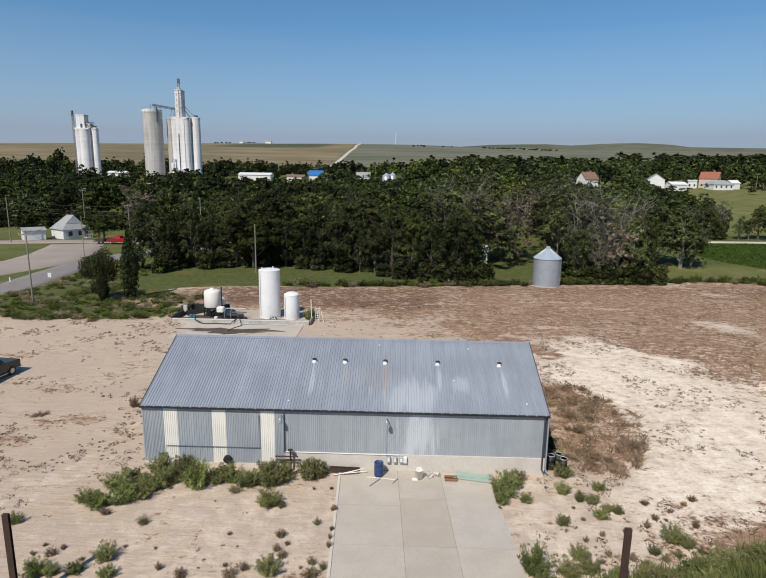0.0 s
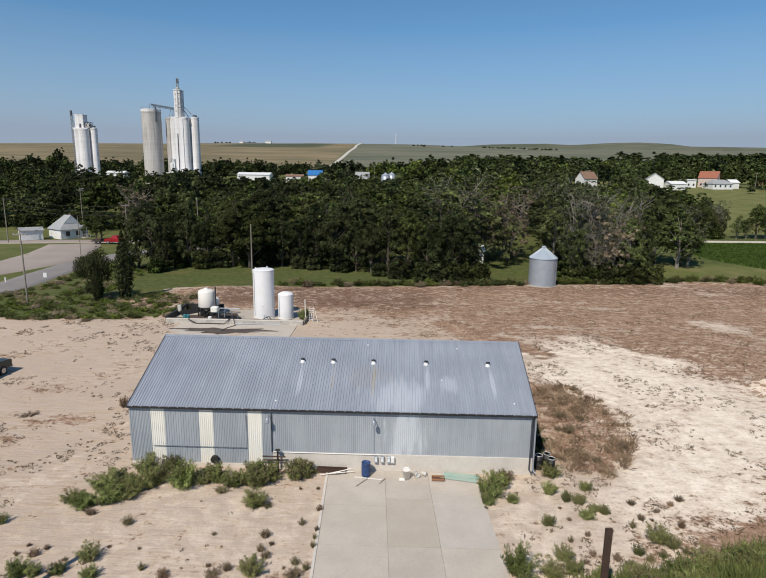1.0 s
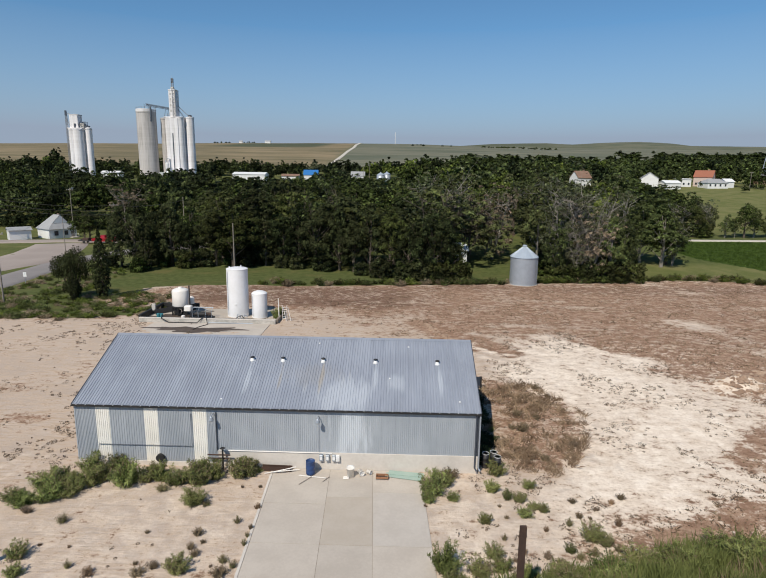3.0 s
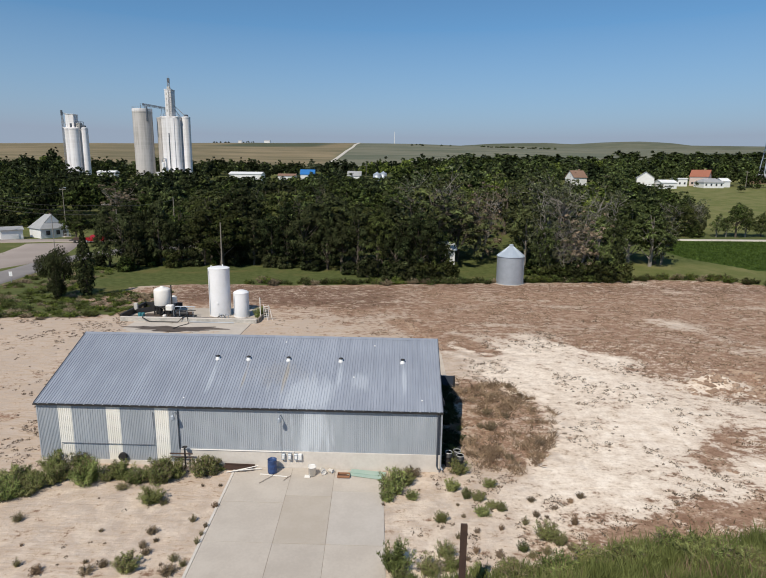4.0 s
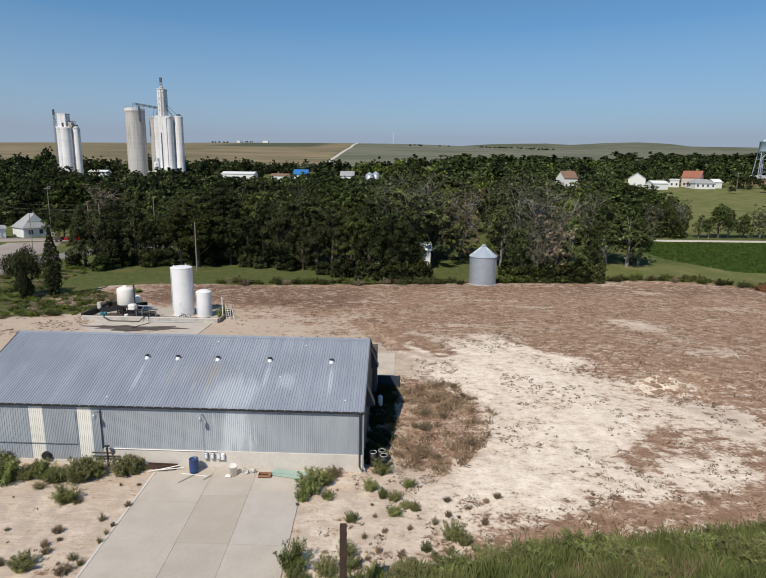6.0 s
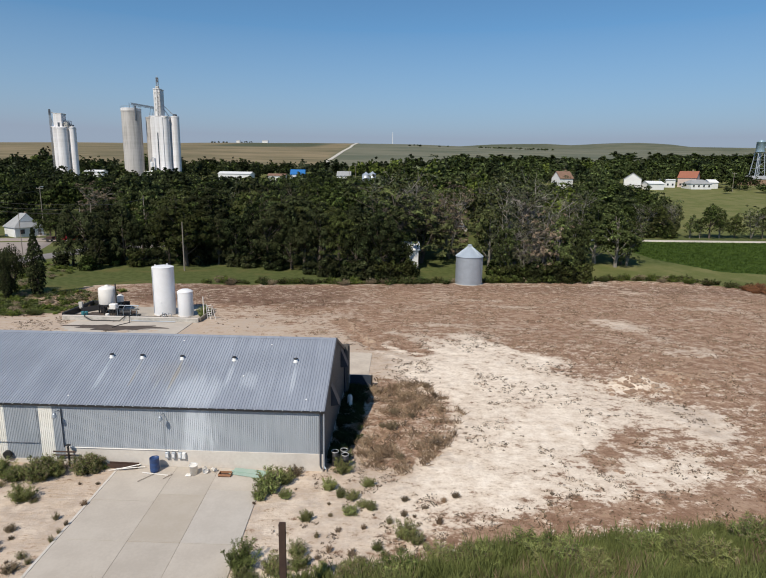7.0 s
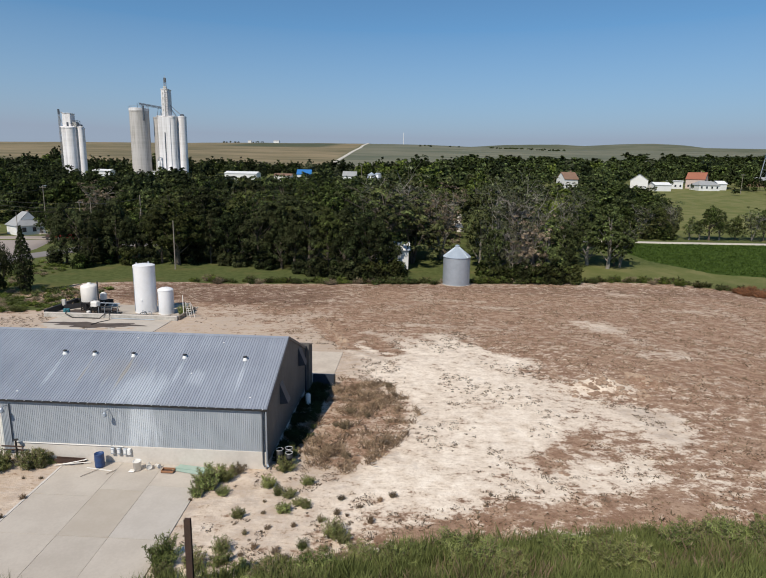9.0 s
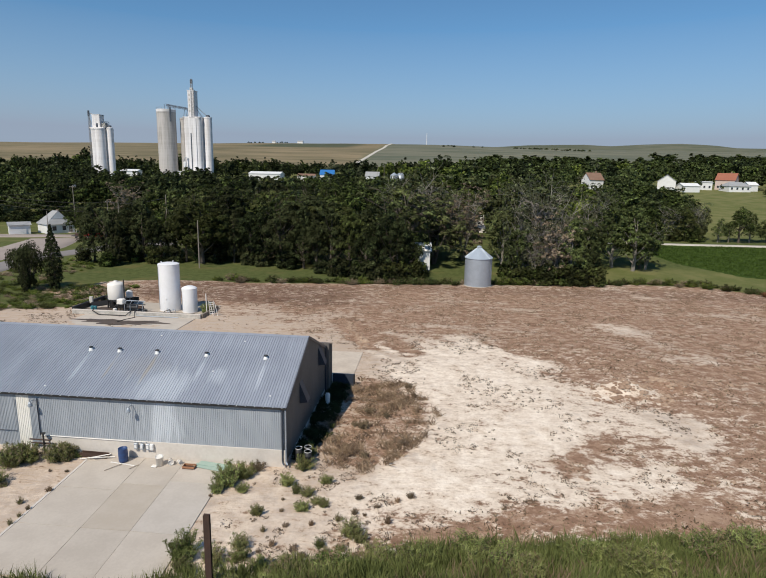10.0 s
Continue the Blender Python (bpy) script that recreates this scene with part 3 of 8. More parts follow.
WORN += [([(19.5, 27.7), (23.3, 29.3), (25.4, 30.9), (29.3, 30.4), (33, 29.6), (42, 29)], 1.0, 0.8, -0.5), ([(31, 34.5), (35.5, 36.4)], 1.0, -0.9, 0.7), ([(40.4, 53.0), (43.5, 54.0)], 0.8, 1.3, 0),
        ([(41, 55.6), (44.5, 55.5), (47, 53.5)], 0.8, 1.2, 0), ([(15.2, 55), (18.5, 49), (21.5, 47), (24, 45)], 0.9, -0.8, 0.8), ([(23.5, 43.3), (22.6, 40)], 0.5, 0.9, -0.3), ([(50, 61), (54, 56), (57, 50)], 1.0, 0.7, 0)]
VERGE = [(-96, 52), (-72, 92), (-70, 104), (-68, 126), (-76, 132), (-73, 118), (-76, 104), (-90, 72)]
CROP = [(69, 152), (190, 158), (190, 112), (96, 116), (82, 119), (73, 131)]


def axis(lo, fine_lo, fine_hi, hi, fine, grow):
    a = list(np.arange(fine_lo, fine_hi, fine)) + [fine_hi]
    s = fine
    while a[-1] < hi:
        s *= grow
        a.append(a[-1] + s)
    b, s = [], fine
    while (b[-1] if b else fine_lo) > lo:
        s *= grow
        b.append((b[-1] if b else fine_lo) - s)
    return np.array(b[::-1] + a)


def zones(x, y):
    """How much brown earth, grass and crop covers the ground."""
    wob = fbm(x, y, 6, 11)
    brown = step(-4.5, 4.5, inside(x, y, BROWN) + 3.0 * wob) * 0.80
    brown = np.maximum(brown, step(-0.9, 0.9, inside(x, y, SIDE_PATCH) + 1.3 * wob) * 0.66)
    for cx, cy, rx, ry, k in LIGHT_SPOTS:
        brown = brown - 0.85 * k * step(1.5, 0.1, np.hypot((x - cx) / rx, (y - cy) / ry) + 0.35 * wob)
    spots = np.zeros(x.shape)
    for cx, cy, rx, ry, k in LIGHT_SPOTS:
        spots = np.maximum(spots, (0.8 if cx < 36 else 0.45) * k * step(1.5, 0.1, np.hypot((x - cx) / rx, (y - cy) / ry) + 0.35 * wob))
    for cx, cy, rx, ry, k in DARK_SPOTS:
        brown = brown + 0.9 * k * step(1.6, 0.1, np.hypot((x - cx) / rx, (y - cy) / ry) + 0.35 * wob)
    top = np.interp(x, *BROWN_TOP)
    lawn = step(-1.2, 1.2, y - top + 1.0 * wob)
    weedy = np.interp(x, [-200, -53, -40, -30.5, -28], [70, 71.5, 71.8, 74, 90])
    rough = step(-3.0, 3.0, y - weedy + 3 * wob) * step(-28, -31, x)
    rough = rough * (1 - step(-42, -36, x + 3 * wob) * step(78, 80.5, y + wob))
    near = step(92, 82, y + 3 * wob)
    brown = np.maximum(brown, rough * near * 0.95)
    lawn = np.maximum(lawn, rough * (0.85 - near * (0.14 + 0.45 * fbm(x, y, 2.5, 15))))
    lawn = np.maximum(lawn, step(-0.8, 1.2, bank_edge(x) - y + 0.8 * wob))
    verge = step(-2, 2, inside(x, y, VERGE) + 2 * wob)
    lawn, brown = lawn * (1 - 0.35 * verge), np.maximum(brown, 0.9 * verge)
    crop = step(-0.6, 0.6, inside(x, y, CROP))
    lawn = lawn * (1 - step(150, 230, -x) * 0.3)
    chalk = 0.86 * step(0, 14, x - 8 + 4 * wob) * step(14, 4, np.hypot((x - 22) / 1.4, (y - 46)) - 12) + 0.45 * step(-3, 3, 34 - y + 3 * wob) * step(-30, -10, x)
    chalk = np.maximum(chalk, (0.62 + 0.3 * wob) * step(6, 7.5, x) * step(26, 19, x) * step(37, 33, y))
    chalk = np.maximum(chalk, step(155, 185, y) * step(55, 90, x))
    chalk = np.maximum(chalk, 0.75 * step(96, 102, y) * step(128, 122, y) * step(26, 50, x))
    chalk = np.maximum(chalk, 0.7 * step(-54, -60, x) * step(72, 84, y) * step(0.8, -0.6, wob))
    chalk = np.maximum(chalk, spots)
    # pale wheel tracks worn into the yard
    for line in TRACKS:
        d = np.full(x.shape, 99.0)
        for (ax, ay), (bx, by) in zip(line, line[1:]):
            ex, ey = bx - ax, by - ay
            t = np.clip(((x - ax) * ex + (y - ay) * ey) / (ex * ex + ey * ey), 0, 1)
            d = np.minimum(d, np.hypot(x - ax - t * ex, y - ay - t * ey))
        track = step(0.75, 0.1, np.abs(d - 0.95 + 0.25 * wob)) * (0.55 + 0.6 * vnoise(x, y, 3.1, 23))
        chalk = chalk + (0.55 if line[0][0] > 0 else 0.25) * track
        brown = brown - 0.45 * track
    for line, half, earth, pale in WORN:
        d = np.full(x.shape, 99.0)
        for (ax, ay), (bx, by) in zip(line, line[1:]):
            ex, ey = bx - ax, by - ay
            t = np.clip(((x - ax) * ex + (y - ay) * ey) / (ex * ex + ey * ey), 0, 1)
            d = np.minimum(d, np.hypot(x - ax - t * ex, y - ay - t * ey))
        w = step(half * 1.7, half * 0.2, d + half * 1.3 * wob)
        brown, chalk = brown + 0.62 * earth * w, chalk + 0.7 * pale * w
    return brown, lawn, crop, chalk


def make_ground():
    gx, gy = axis(-3600, -58, 72, 3600, 0.5, 1.09), axis(-400, 20, 112, 4700, 0.5, 1.05)
    X, Y = np.meshgrid(gx, gy)
    x, y = X.ravel(), Y.ravel()
    nx, ny = len(gx), len(gy)
    me = bpy.data.meshes.new("ground")
    i = np.arange(nx * ny).reshape(ny, nx)
    quads = np.stack([i[:-1, :-1], i[:-1, 1:], i[1:, 1:], i[1:, :-1]], -1).reshape(-1, 4)
    me.from_pydata(np.stack([x, y, ground_z(x, y)], 1).tolist(), [], quads.tolist())
    me.polygons.foreach_set("use_smooth", [True] * len(me.polygons))
    brown, lawn, crop, chalk = zones(x, y)
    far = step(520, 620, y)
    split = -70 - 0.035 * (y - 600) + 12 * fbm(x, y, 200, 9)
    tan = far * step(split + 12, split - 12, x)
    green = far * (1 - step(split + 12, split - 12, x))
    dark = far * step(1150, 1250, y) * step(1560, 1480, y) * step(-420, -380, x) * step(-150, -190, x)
    # beyond 2200 m: scrub by noise, plus an even grey that imitates haze
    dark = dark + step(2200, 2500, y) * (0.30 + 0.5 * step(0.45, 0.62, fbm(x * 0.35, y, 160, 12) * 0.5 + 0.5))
    wob = fbm(x, y, 7, 19)
    damp = step(-34, -26, x) * step(16, 0, x) * step(79, 84, y + 3 * wob) * step(98, 94, y) + 0.6 * step(92, 98, y + 3 * wob) * step(106, 100, y) * step(0, 12, x)
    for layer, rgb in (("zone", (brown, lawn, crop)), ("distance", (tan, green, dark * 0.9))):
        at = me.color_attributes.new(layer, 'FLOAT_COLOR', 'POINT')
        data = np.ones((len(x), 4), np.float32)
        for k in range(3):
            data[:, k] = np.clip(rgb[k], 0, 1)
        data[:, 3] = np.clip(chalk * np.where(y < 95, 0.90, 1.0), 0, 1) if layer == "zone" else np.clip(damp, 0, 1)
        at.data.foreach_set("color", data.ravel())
    me.materials.append(GROUND)
    return tagged(new("ground", me), "pale sandy yard, brown stubble field, lawns and distant hills", "ground", kind="structure")


make_ground()


def ribbon(name, line, width, material, label, lift=0.05, category="road"):
    """A road that follows the ground along a line of (x, y), with its edges turned down."""
    pts = []
    for (ax, ay), (bx, by) in zip(line, line[1:]):
        k = max(1, int(math.hypot(bx - ax, by - ay) / 6))
        pts += [(ax + (bx - ax) * i / k, ay + (by - ay) * i / k) for i in range(k)]
    pts.append(line[-1])
    s = Shape()
    rows = []
    for i, (x, y) in enumerate(pts):
        a, b = pts[max(i - 1, 0)], pts[min(i + 1, len(pts) - 1)]
        d = Vector((b[0] - a[0], b[1] - a[1])).normalized()
        w = width[0] + (width[1] - width[0]) * i / (len(pts) - 1)
        row = []
        for k in (-0.52, -0.5, -0.25, 0, 0.25, 0.5, 0.52):
            px, py = x + d.y * k * w + 0.2 * math.sin(i * 1.7 + k), y - d.x * k * w
            row.append((px, py, gz(px, py) + (lift if abs(k) < 0.51 else -0.25)))
        rows.append(row)
    s.v = [p for r in rows for p in r]
    s.f = [(i * 7 + j, i * 7 + j + 1, (i + 1) * 7 + j + 1, (i + 1) * 7 + j) for i in range(len(rows) - 1) for j in range(6)]
    return solid(name, s, material, label, category, kind="structure", smooth=True)


ribbon("road_paved", [(-90, 40), (-72, 72), (-64.5, 90), (-66, 104), (-67.5, 118), (-62, 138), (-48, 150)], (7.5, 7), ASPHALT, "narrow grey asphalt road past weeds", 0.06)
ribbon("road_gravel", [(-96, 70), (-83, 100), (-78, 118), (-80, 132), (-87, 150)], (19, 13), GRAVEL, "wide pale gravel street curving away", 0.05)
ribbon("road_cross", [(-260, 140), (-120, 148), (-90, 156), (-50, 160), (-30, 166)], (9, 7), GRAVEL, "pale gravel cross street", 0.08)
ribbon("road_field", [(64, 154.5), (120, 156.5), (190, 160), (300, 164)], (2.6, 2.6), CHALK, "white gravel track along the crop field", 0.05)
ribbon("road_yard", [(33.6, 166), (33.6, 176), (34.2, 190), (35.5, 206)], (2.4, 2.4), CHALK, "white gravel drive between the trees", 0.05)
ribbon("road_hill", [(-68, 560), (-70, 620), (-77, 800), (-86, 1000), (-92, 1200), (-103, 1400), (-106, 1620)], (4.5, 7), CHALK, "pale dirt road climbing the far hill", 0.3)


# ---- the steel warehouse ----
X0, X1, Y0, Y1 = -16.60, 9.95, 34.30, 47.70
YR, ZR, ZE = 41.0, 7.12, 4.26
SLOPE = (ZR - ZE) / (YR - Y0)


def ribbed(width, length, ribs, rib=0.026, base=0.032):
    """A flat sheet in x and y with low trapezoid ribs that run along y; thick enough to have an edge."""
    s = Shape()
    xs = []
    for i in range(ribs):
        c = width * (i + 0.5) / ribs
        xs += [(c - base, 0), (c - base * 0.5, rib), (c + base * 0.5, rib), (c + base, 0)]
    prof = [(0, 0)] + xs + [(width, 0)]
    k = len(prof)
    s.v = [(x, y, z) for y in (0, length) for x, z in prof] + [(x, y, -0.012) for y in (0, length) for x in (0, width)]
    s.f = [(i, i + 1, k + i + 1, k + i) for i in range(k - 1)]
    b = 2 * k
    s.f += [(b, b + 2, b + 3, b + 1), (0, k, b + 2, b), (k - 1, b + 1, b + 3, 2 * k - 1)]
    return s


def panel_row(name, parent, x0, x1, pose_at, length, material, share, label=""):
    """Sheets side by side from x0 to x1, each an object of its own."""
    n = max(1, round((x1 - x0) / 0.92))
    w = (x1 - x0) / n
    key = (name, round(w, 3), round(length, 3), material.name)
    if key not in share:
        ribs = (5, 0.038, 0.034) if material is ROOF else (7, 0.022, 0.026)
        share[key] = ribbed(w - 0.004, length, ribs[0] if w > 0.6 else 3, ribs[1], ribs[2]).mesh(name, material)
    for i in range(n):
        ob = new(name, share[key])
        ob.parent = parent
        ob.matrix_basis = pose_at(x0 + i * w)
        if label:
            ob["label"] = label


def build_warehouse():
    hall = thing("warehouse", "long blue-grey ribbed steel warehouse with a low gabled roof", "building")
    share = {}
    up = lambda y, z: (lambda x: pose(x, y, z, 90, 0, 0))
    # core behind the sheets
    core = Shape()
    core.v = [(x, y, z) for x in (X0 + 0.03, X1 - 0.03) for y, z in ((Y0 + 0.05, 0.0), (Y1 - 0.05, 0.0), (Y1 - 0.05, ZE - 0.12), (YR, ZR - 0.14), (Y0 + 0.05, ZE - 0.12))]
    core.f = [(0, 4, 3, 2, 1), (5, 6, 7, 8, 9), (0, 1, 6, 5), (1, 2, 7, 6), (2, 3, 8, 7), (3, 4, 9, 8), (4, 0, 5, 9)]
    part("frame", core, GUTTER, hall, "dark steel frame behind the sheets")
    foot = Shape().box(-7.15, Y0 - 0.06, -0.3, X1 + 0.02, Y0 + 0.3, 1.22, 0.015)
    part("footing", foot, FOOTING, hall, "pale stained concrete foundation wall")
    part("footing", Shape().box(X0 - 0.02, Y0 - 0.04, -0.3, -7.16, Y0 + 0.3, 0.30, 0.015), FOOTING, hall)
    part("footing", Shape().box(X1 - 0.3, Y0 + 0.31, -0.3, X1 + 0.01, Y1, 0.35, 0.015), FOOTING, hall)
    # front wall sheets, with three translucent cream strips
    stripes = [(-15.21, -14.29), (-11.99, -11.07), (-8.76, -7.84)]
    x = X0
    for a, b in stripes:
        panel_row("wall_panel", hall, x, a, up(Y0, 0.26), ZE - 0.36, WALL, share)
        panel_row("skylight_panel", hall, a, b, up(Y0 - 0.004, 0.26), ZE - 0.36, CREAM, share, "cream translucent ribbed panel")
        x = b
    panel_row("wall_panel", hall, x, -7.15, up(Y0, 0.26), ZE - 0.36, WALL, share)
    panel_row("wall_panel", hall, -7.15, X1, up(Y0, 1.20), ZE - 1.30, WALL, share)
    # gable and back walls; the gable sheets are coloured dark for shade
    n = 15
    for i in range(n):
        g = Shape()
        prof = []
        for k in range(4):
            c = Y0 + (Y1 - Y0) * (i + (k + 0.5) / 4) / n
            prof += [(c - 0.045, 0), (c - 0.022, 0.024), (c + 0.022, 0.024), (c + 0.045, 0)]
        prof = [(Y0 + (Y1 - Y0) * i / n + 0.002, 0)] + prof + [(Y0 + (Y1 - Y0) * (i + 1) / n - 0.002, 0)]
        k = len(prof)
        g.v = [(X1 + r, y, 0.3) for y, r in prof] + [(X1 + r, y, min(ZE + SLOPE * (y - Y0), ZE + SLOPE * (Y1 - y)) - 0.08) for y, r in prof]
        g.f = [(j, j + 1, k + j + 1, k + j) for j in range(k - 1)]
        part("wall_panel", g, GABLE_SHADED, hall, "dull brown-grey ribbed sheet, darkened for shade")
    g2 = Shape()
    g2.add([(X0, Y0, 0.2), (X0, Y1, 0.2), (X0, Y1, ZE - 0.1), (X0, YR, ZR - 0.12), (X0, Y0, ZE - 0.1)], [(0, 1, 2, 3, 4)])
    part("gable_wall", g2, WALL, hall)
    back = lambda x: pose(x, Y1, 0.25, 90, 0, 0) @ pose(0, 0, 0)
    part("back_wall", Shape().box(X0, Y1 - 0.04, 0.2, X1, Y1, ZE - 0.1), WALL, hall)
    # roof sheets
    ang = math.degrees(math.atan(SLOPE))
    over = 0.09
    length = math.hypot(YR - Y0, ZR - ZE) + over
    ys, zs = Y0 - over * math.cos(radians(ang)), ZE - over * math.sin(radians(ang))
    panel_row("roof_panel", hall, X0 - 0.12, X1 + 0.12, lambda x: pose(x, ys, zs, ang, 0, 0), length, ROOF, share)
    panel_row("roof_panel", hall, X0 - 0.12, X1 + 0.12, lambda x: pose(x, YR, ZR, -ang, 0, 0), length, ROOF, share)
    cap = Shape()
    for sgn in (-1, 1):
        cap.add([(X0 - 0.14, YR, ZR + 0.035), (X1 + 0.14, YR, ZR + 0.035), (X1 + 0.14, YR + sgn * 0.24, ZR + 0.03 - 0.24 * SLOPE), (X0 - 0.14, YR + sgn * 0.24, ZR + 0.03 - 0.24 * SLOPE)], [(0, 1, 2, 3)])
    part("ridge_cap", cap, ROOF, hall)
    for x, w in ((X1 + 0.10, 0.05), (X0 - 0.15, 0.05)):
        for sgn in (-1, 1):
            t = Shape().box(x, 0, -0.16, x + w, length, 0.035)
            part("verge_trim", t.moved(pose(0, YR, ZR, ang if sgn < 0 else -ang, 0, 0) @ pose(0, -length if sgn < 0 else 0, 0)), GUTTER, hall)
    # gutter with hangers
    gut = Shape().box(X0 - 0.12, ys - 0.13, zs - 0.10, X1 + 0.12, ys - 0.11, zs + 0.002)
    gut.box(X0 - 0.12, ys - 0.109, zs - 0.10, X1 + 0.12, ys + 0.02, zs - 0.08)
    gut.box(X0 - 0.12, ys + 0.021, zs - 0.09, X1 + 0.12, ys + 0.035, zs - 0.03)
    gutter = part("gutter", gut, BLACK, hall, "dark steel eaves gutter")
    hang = Shape().box(-0.018, -0.14, 0.022, 0.018, -0.02, 0.034).mesh("hanger", WHITE)
    for i in range(44):
        ob = new("hanger", hang)
        ob.parent = gutter
        ob.matrix_basis = pose(X0 + 0.25 + i * (X1 - X0 - 0.4) / 43, ys, zs - 0.015)
    # downspouts at the corner
    for dx, m in ((-0.18, GUTTER), (0.06, GALV)):
        part("downspout", Shape().tube([(X1 + dx, ys - 0.05, zs - 0.15), (X1 + dx, Y0 - 0.12, zs - 0.45), (X1 + dx, Y0 - 0.12, 0.45), (X1 + dx + 0.12, Y0 - 0.25, 0.28)], 0.055, 8), m, hall)
    part("corner_trim", Shape().box(X1 - 0.09, Y0 - 0.03, 0.25, X1 + 0.03, Y0 + 0.10, ZE - 0.12), GUTTER, hall)
    part("corner_trim", Shape().box(X0 - 0.03, Y0 - 0.03, 0.25, X0 + 0.05, Y0 + 0.10, ZE - 0.12), WALL, hall)
    # roof vents with flashing and a cap
    for x, y in VENTS:
        z = ZE + SLOPE * (y - Y0)
        v = Shape().lathe([(0.21, -0.08), (0.17, 0.02), (0.14, 0.06), (0.13, 0.19)], 14, (x, y, z))
        vent = part("roof_vent", v, WHITE, hall, "short galvanised roof vent pipe", True)
        part("cap", Shape().lathe([(0.12, 0.19), (0.16, 0.20), (0.15, 0.25), (0.04, 0.29)], 14, (x, y, z)), BLACK, vent, "dark vent cap", True)
    for x, y in ((-7.0, 34.9), (-1.2, 40.3), (5.4, 40.1), (8.75, 35.1), (4.1, 37.0)):
        part("roof_bolt_plate", Shape().lathe([(0.07, 0.0), (0.06, 0.05), (0.02, 0.07)], 8, (x, y, ZE + SLOPE * (y - Y0) + 0.01)), WHITE, hall)
    # hooded louvres in the gable
    for y, z in ((38.6, 3.0), (45.2, 3.6)):
        hood = Shape()
        hood.add([(X1 + 0.03, y - 0.42, z + 1.45), (X1 + 0.03, y + 0.42, z + 1.45), (X1 + 0.62, y + 0.42, z), (X1 + 0.62, y - 0.42, z), (X1 + 0.03, y - 0.42, z - 0.1), (X1 + 0.03, y + 0.42, z - 0.1)],
                 [(0, 3, 2, 1), (0, 4, 3), (1, 2, 5), (4, 5, 2, 3), (0, 1, 5, 4)])
        part("wall_hood", hood, GUTTER, hall, "sloping steel hood over a wall fan")
    part("drain_pipe", Shape().tube([(X1 + 0.1, Y1 - 0.1, 4.2), (X1 + 0.12, Y1 - 0.1, 0.3)], 0.06), GUTTER, hall)
    # lean-to at the back
    lt = Shape()
    lt.add([(x, y, z) for x in (2.0, X1 + 0.36) for y, z in ((Y1 + 0.05, 0.0), (49.4, 0.0), (49.4, 4.05), (Y1 + 0.05, 4.55))],
           [(0, 1, 2, 3), (4, 7, 6, 5), (0, 4, 5, 1), (1, 5, 6, 2), (2, 6, 7, 3), (3, 7, 4, 0)])
    lean = part("lean_to", lt, GABLE_SHADED, hall, "brown-grey steel lean-to behind the gable, darkened for shade")
    for i in range(6):
        y = Y1 + 0.2 + i * 0.27
        part("rib", Shape().box(X1 + 0.361, y - 0.03, 0.2, X1 + 0.385, y + 0.03, 4.45 - 0.3 * (y - Y1)), GABLE_SHADED, lean)
    part("roof", Shape().add([(x, y, z + dz) for dz in (0.02, 0.07) for x, y, z in ((1.9, Y1 + 0.05, 4.55), (X1 + 0.45, Y1 + 0.05, 4.55), (X1 + 0.45, 49.5, 4.02), (1.9, 49.5, 4.02))],
         [(0, 3, 2, 1), (4, 5, 6, 7), (0, 1, 5, 4), (1, 2, 6, 5), (2, 3, 7, 6), (3, 0, 4, 7)]), GUTTER, lean)
    part("corner_trim", Shape().box(X1 + 0.03, Y1 - 0.12, 0.2, X1 + 0.16, Y1 + 0.04, 4.35), BLACK, hall)
    # conduit and wall lamps
    part("conduit", Shape().tube([(-15.1, Y0 - 0.08, 0.3), (-15.1, Y0 - 0.08, 1.45), (-8.85, Y0 - 0.08, 1.45), (-8.85, Y0 - 0.08, 3.75)], 0.02, 6), GUTTER, hall, "thin dark conduit")
    part("conduit", Shape().tube([(-7.2, Y0 - 0.08, 1.2), (-7.2, Y0 - 0.08, 3.9)], 0.035, 6), GUTTER, hall)
    part("conduit", Shape().tube([(-0.45, Y0 - 0.07, 1.1), (-0.45, Y0 - 0.07, 3.7)], 0.015, 6), GALV, hall)
    part("service_pipe", Shape().tube([(-7.1, Y0 - 0.10, 1.22), (0.4, Y0 - 0.10, 1.20)], 0.028, 6), POLY, hall, "white plastic pipe on the foundation wall")
    for x in (-7.35, -0.45):
        lamp = part("wall_lamp", Shape().tube([(x, Y0 - 0.02, 3.75), (x, Y0 - 0.35, 3.85), (x, Y0 - 0.55, 3.78)], 0.03, 6), GALV, hall, "grey metal yard lamp on a bracket")
        part("head", Shape().lathe([(0.03, 0.0), (0.11, -0.08), (0.15, -0.28), (0.12, -0.34)], 12, (x, Y0 - 0.55, 3.82)), GALV, lamp)
    for x in (-0.42, 0.0, 0.42, 0.68):
        box = part("meter_box", Shape().box(x, Y0 - 0.26, 0.72, x + 0.24, Y0 - 0.07, 1.12, 0.02), GALV if x < 0.6 else WHITE, hall, "small grey electric box")
        part("cover", Shape().box(x + 0.04, Y0 - 0.275, 0.80, x + 0.20, Y0 - 0.262, 1.04), WHITE, box)
    return hall


build_warehouse()

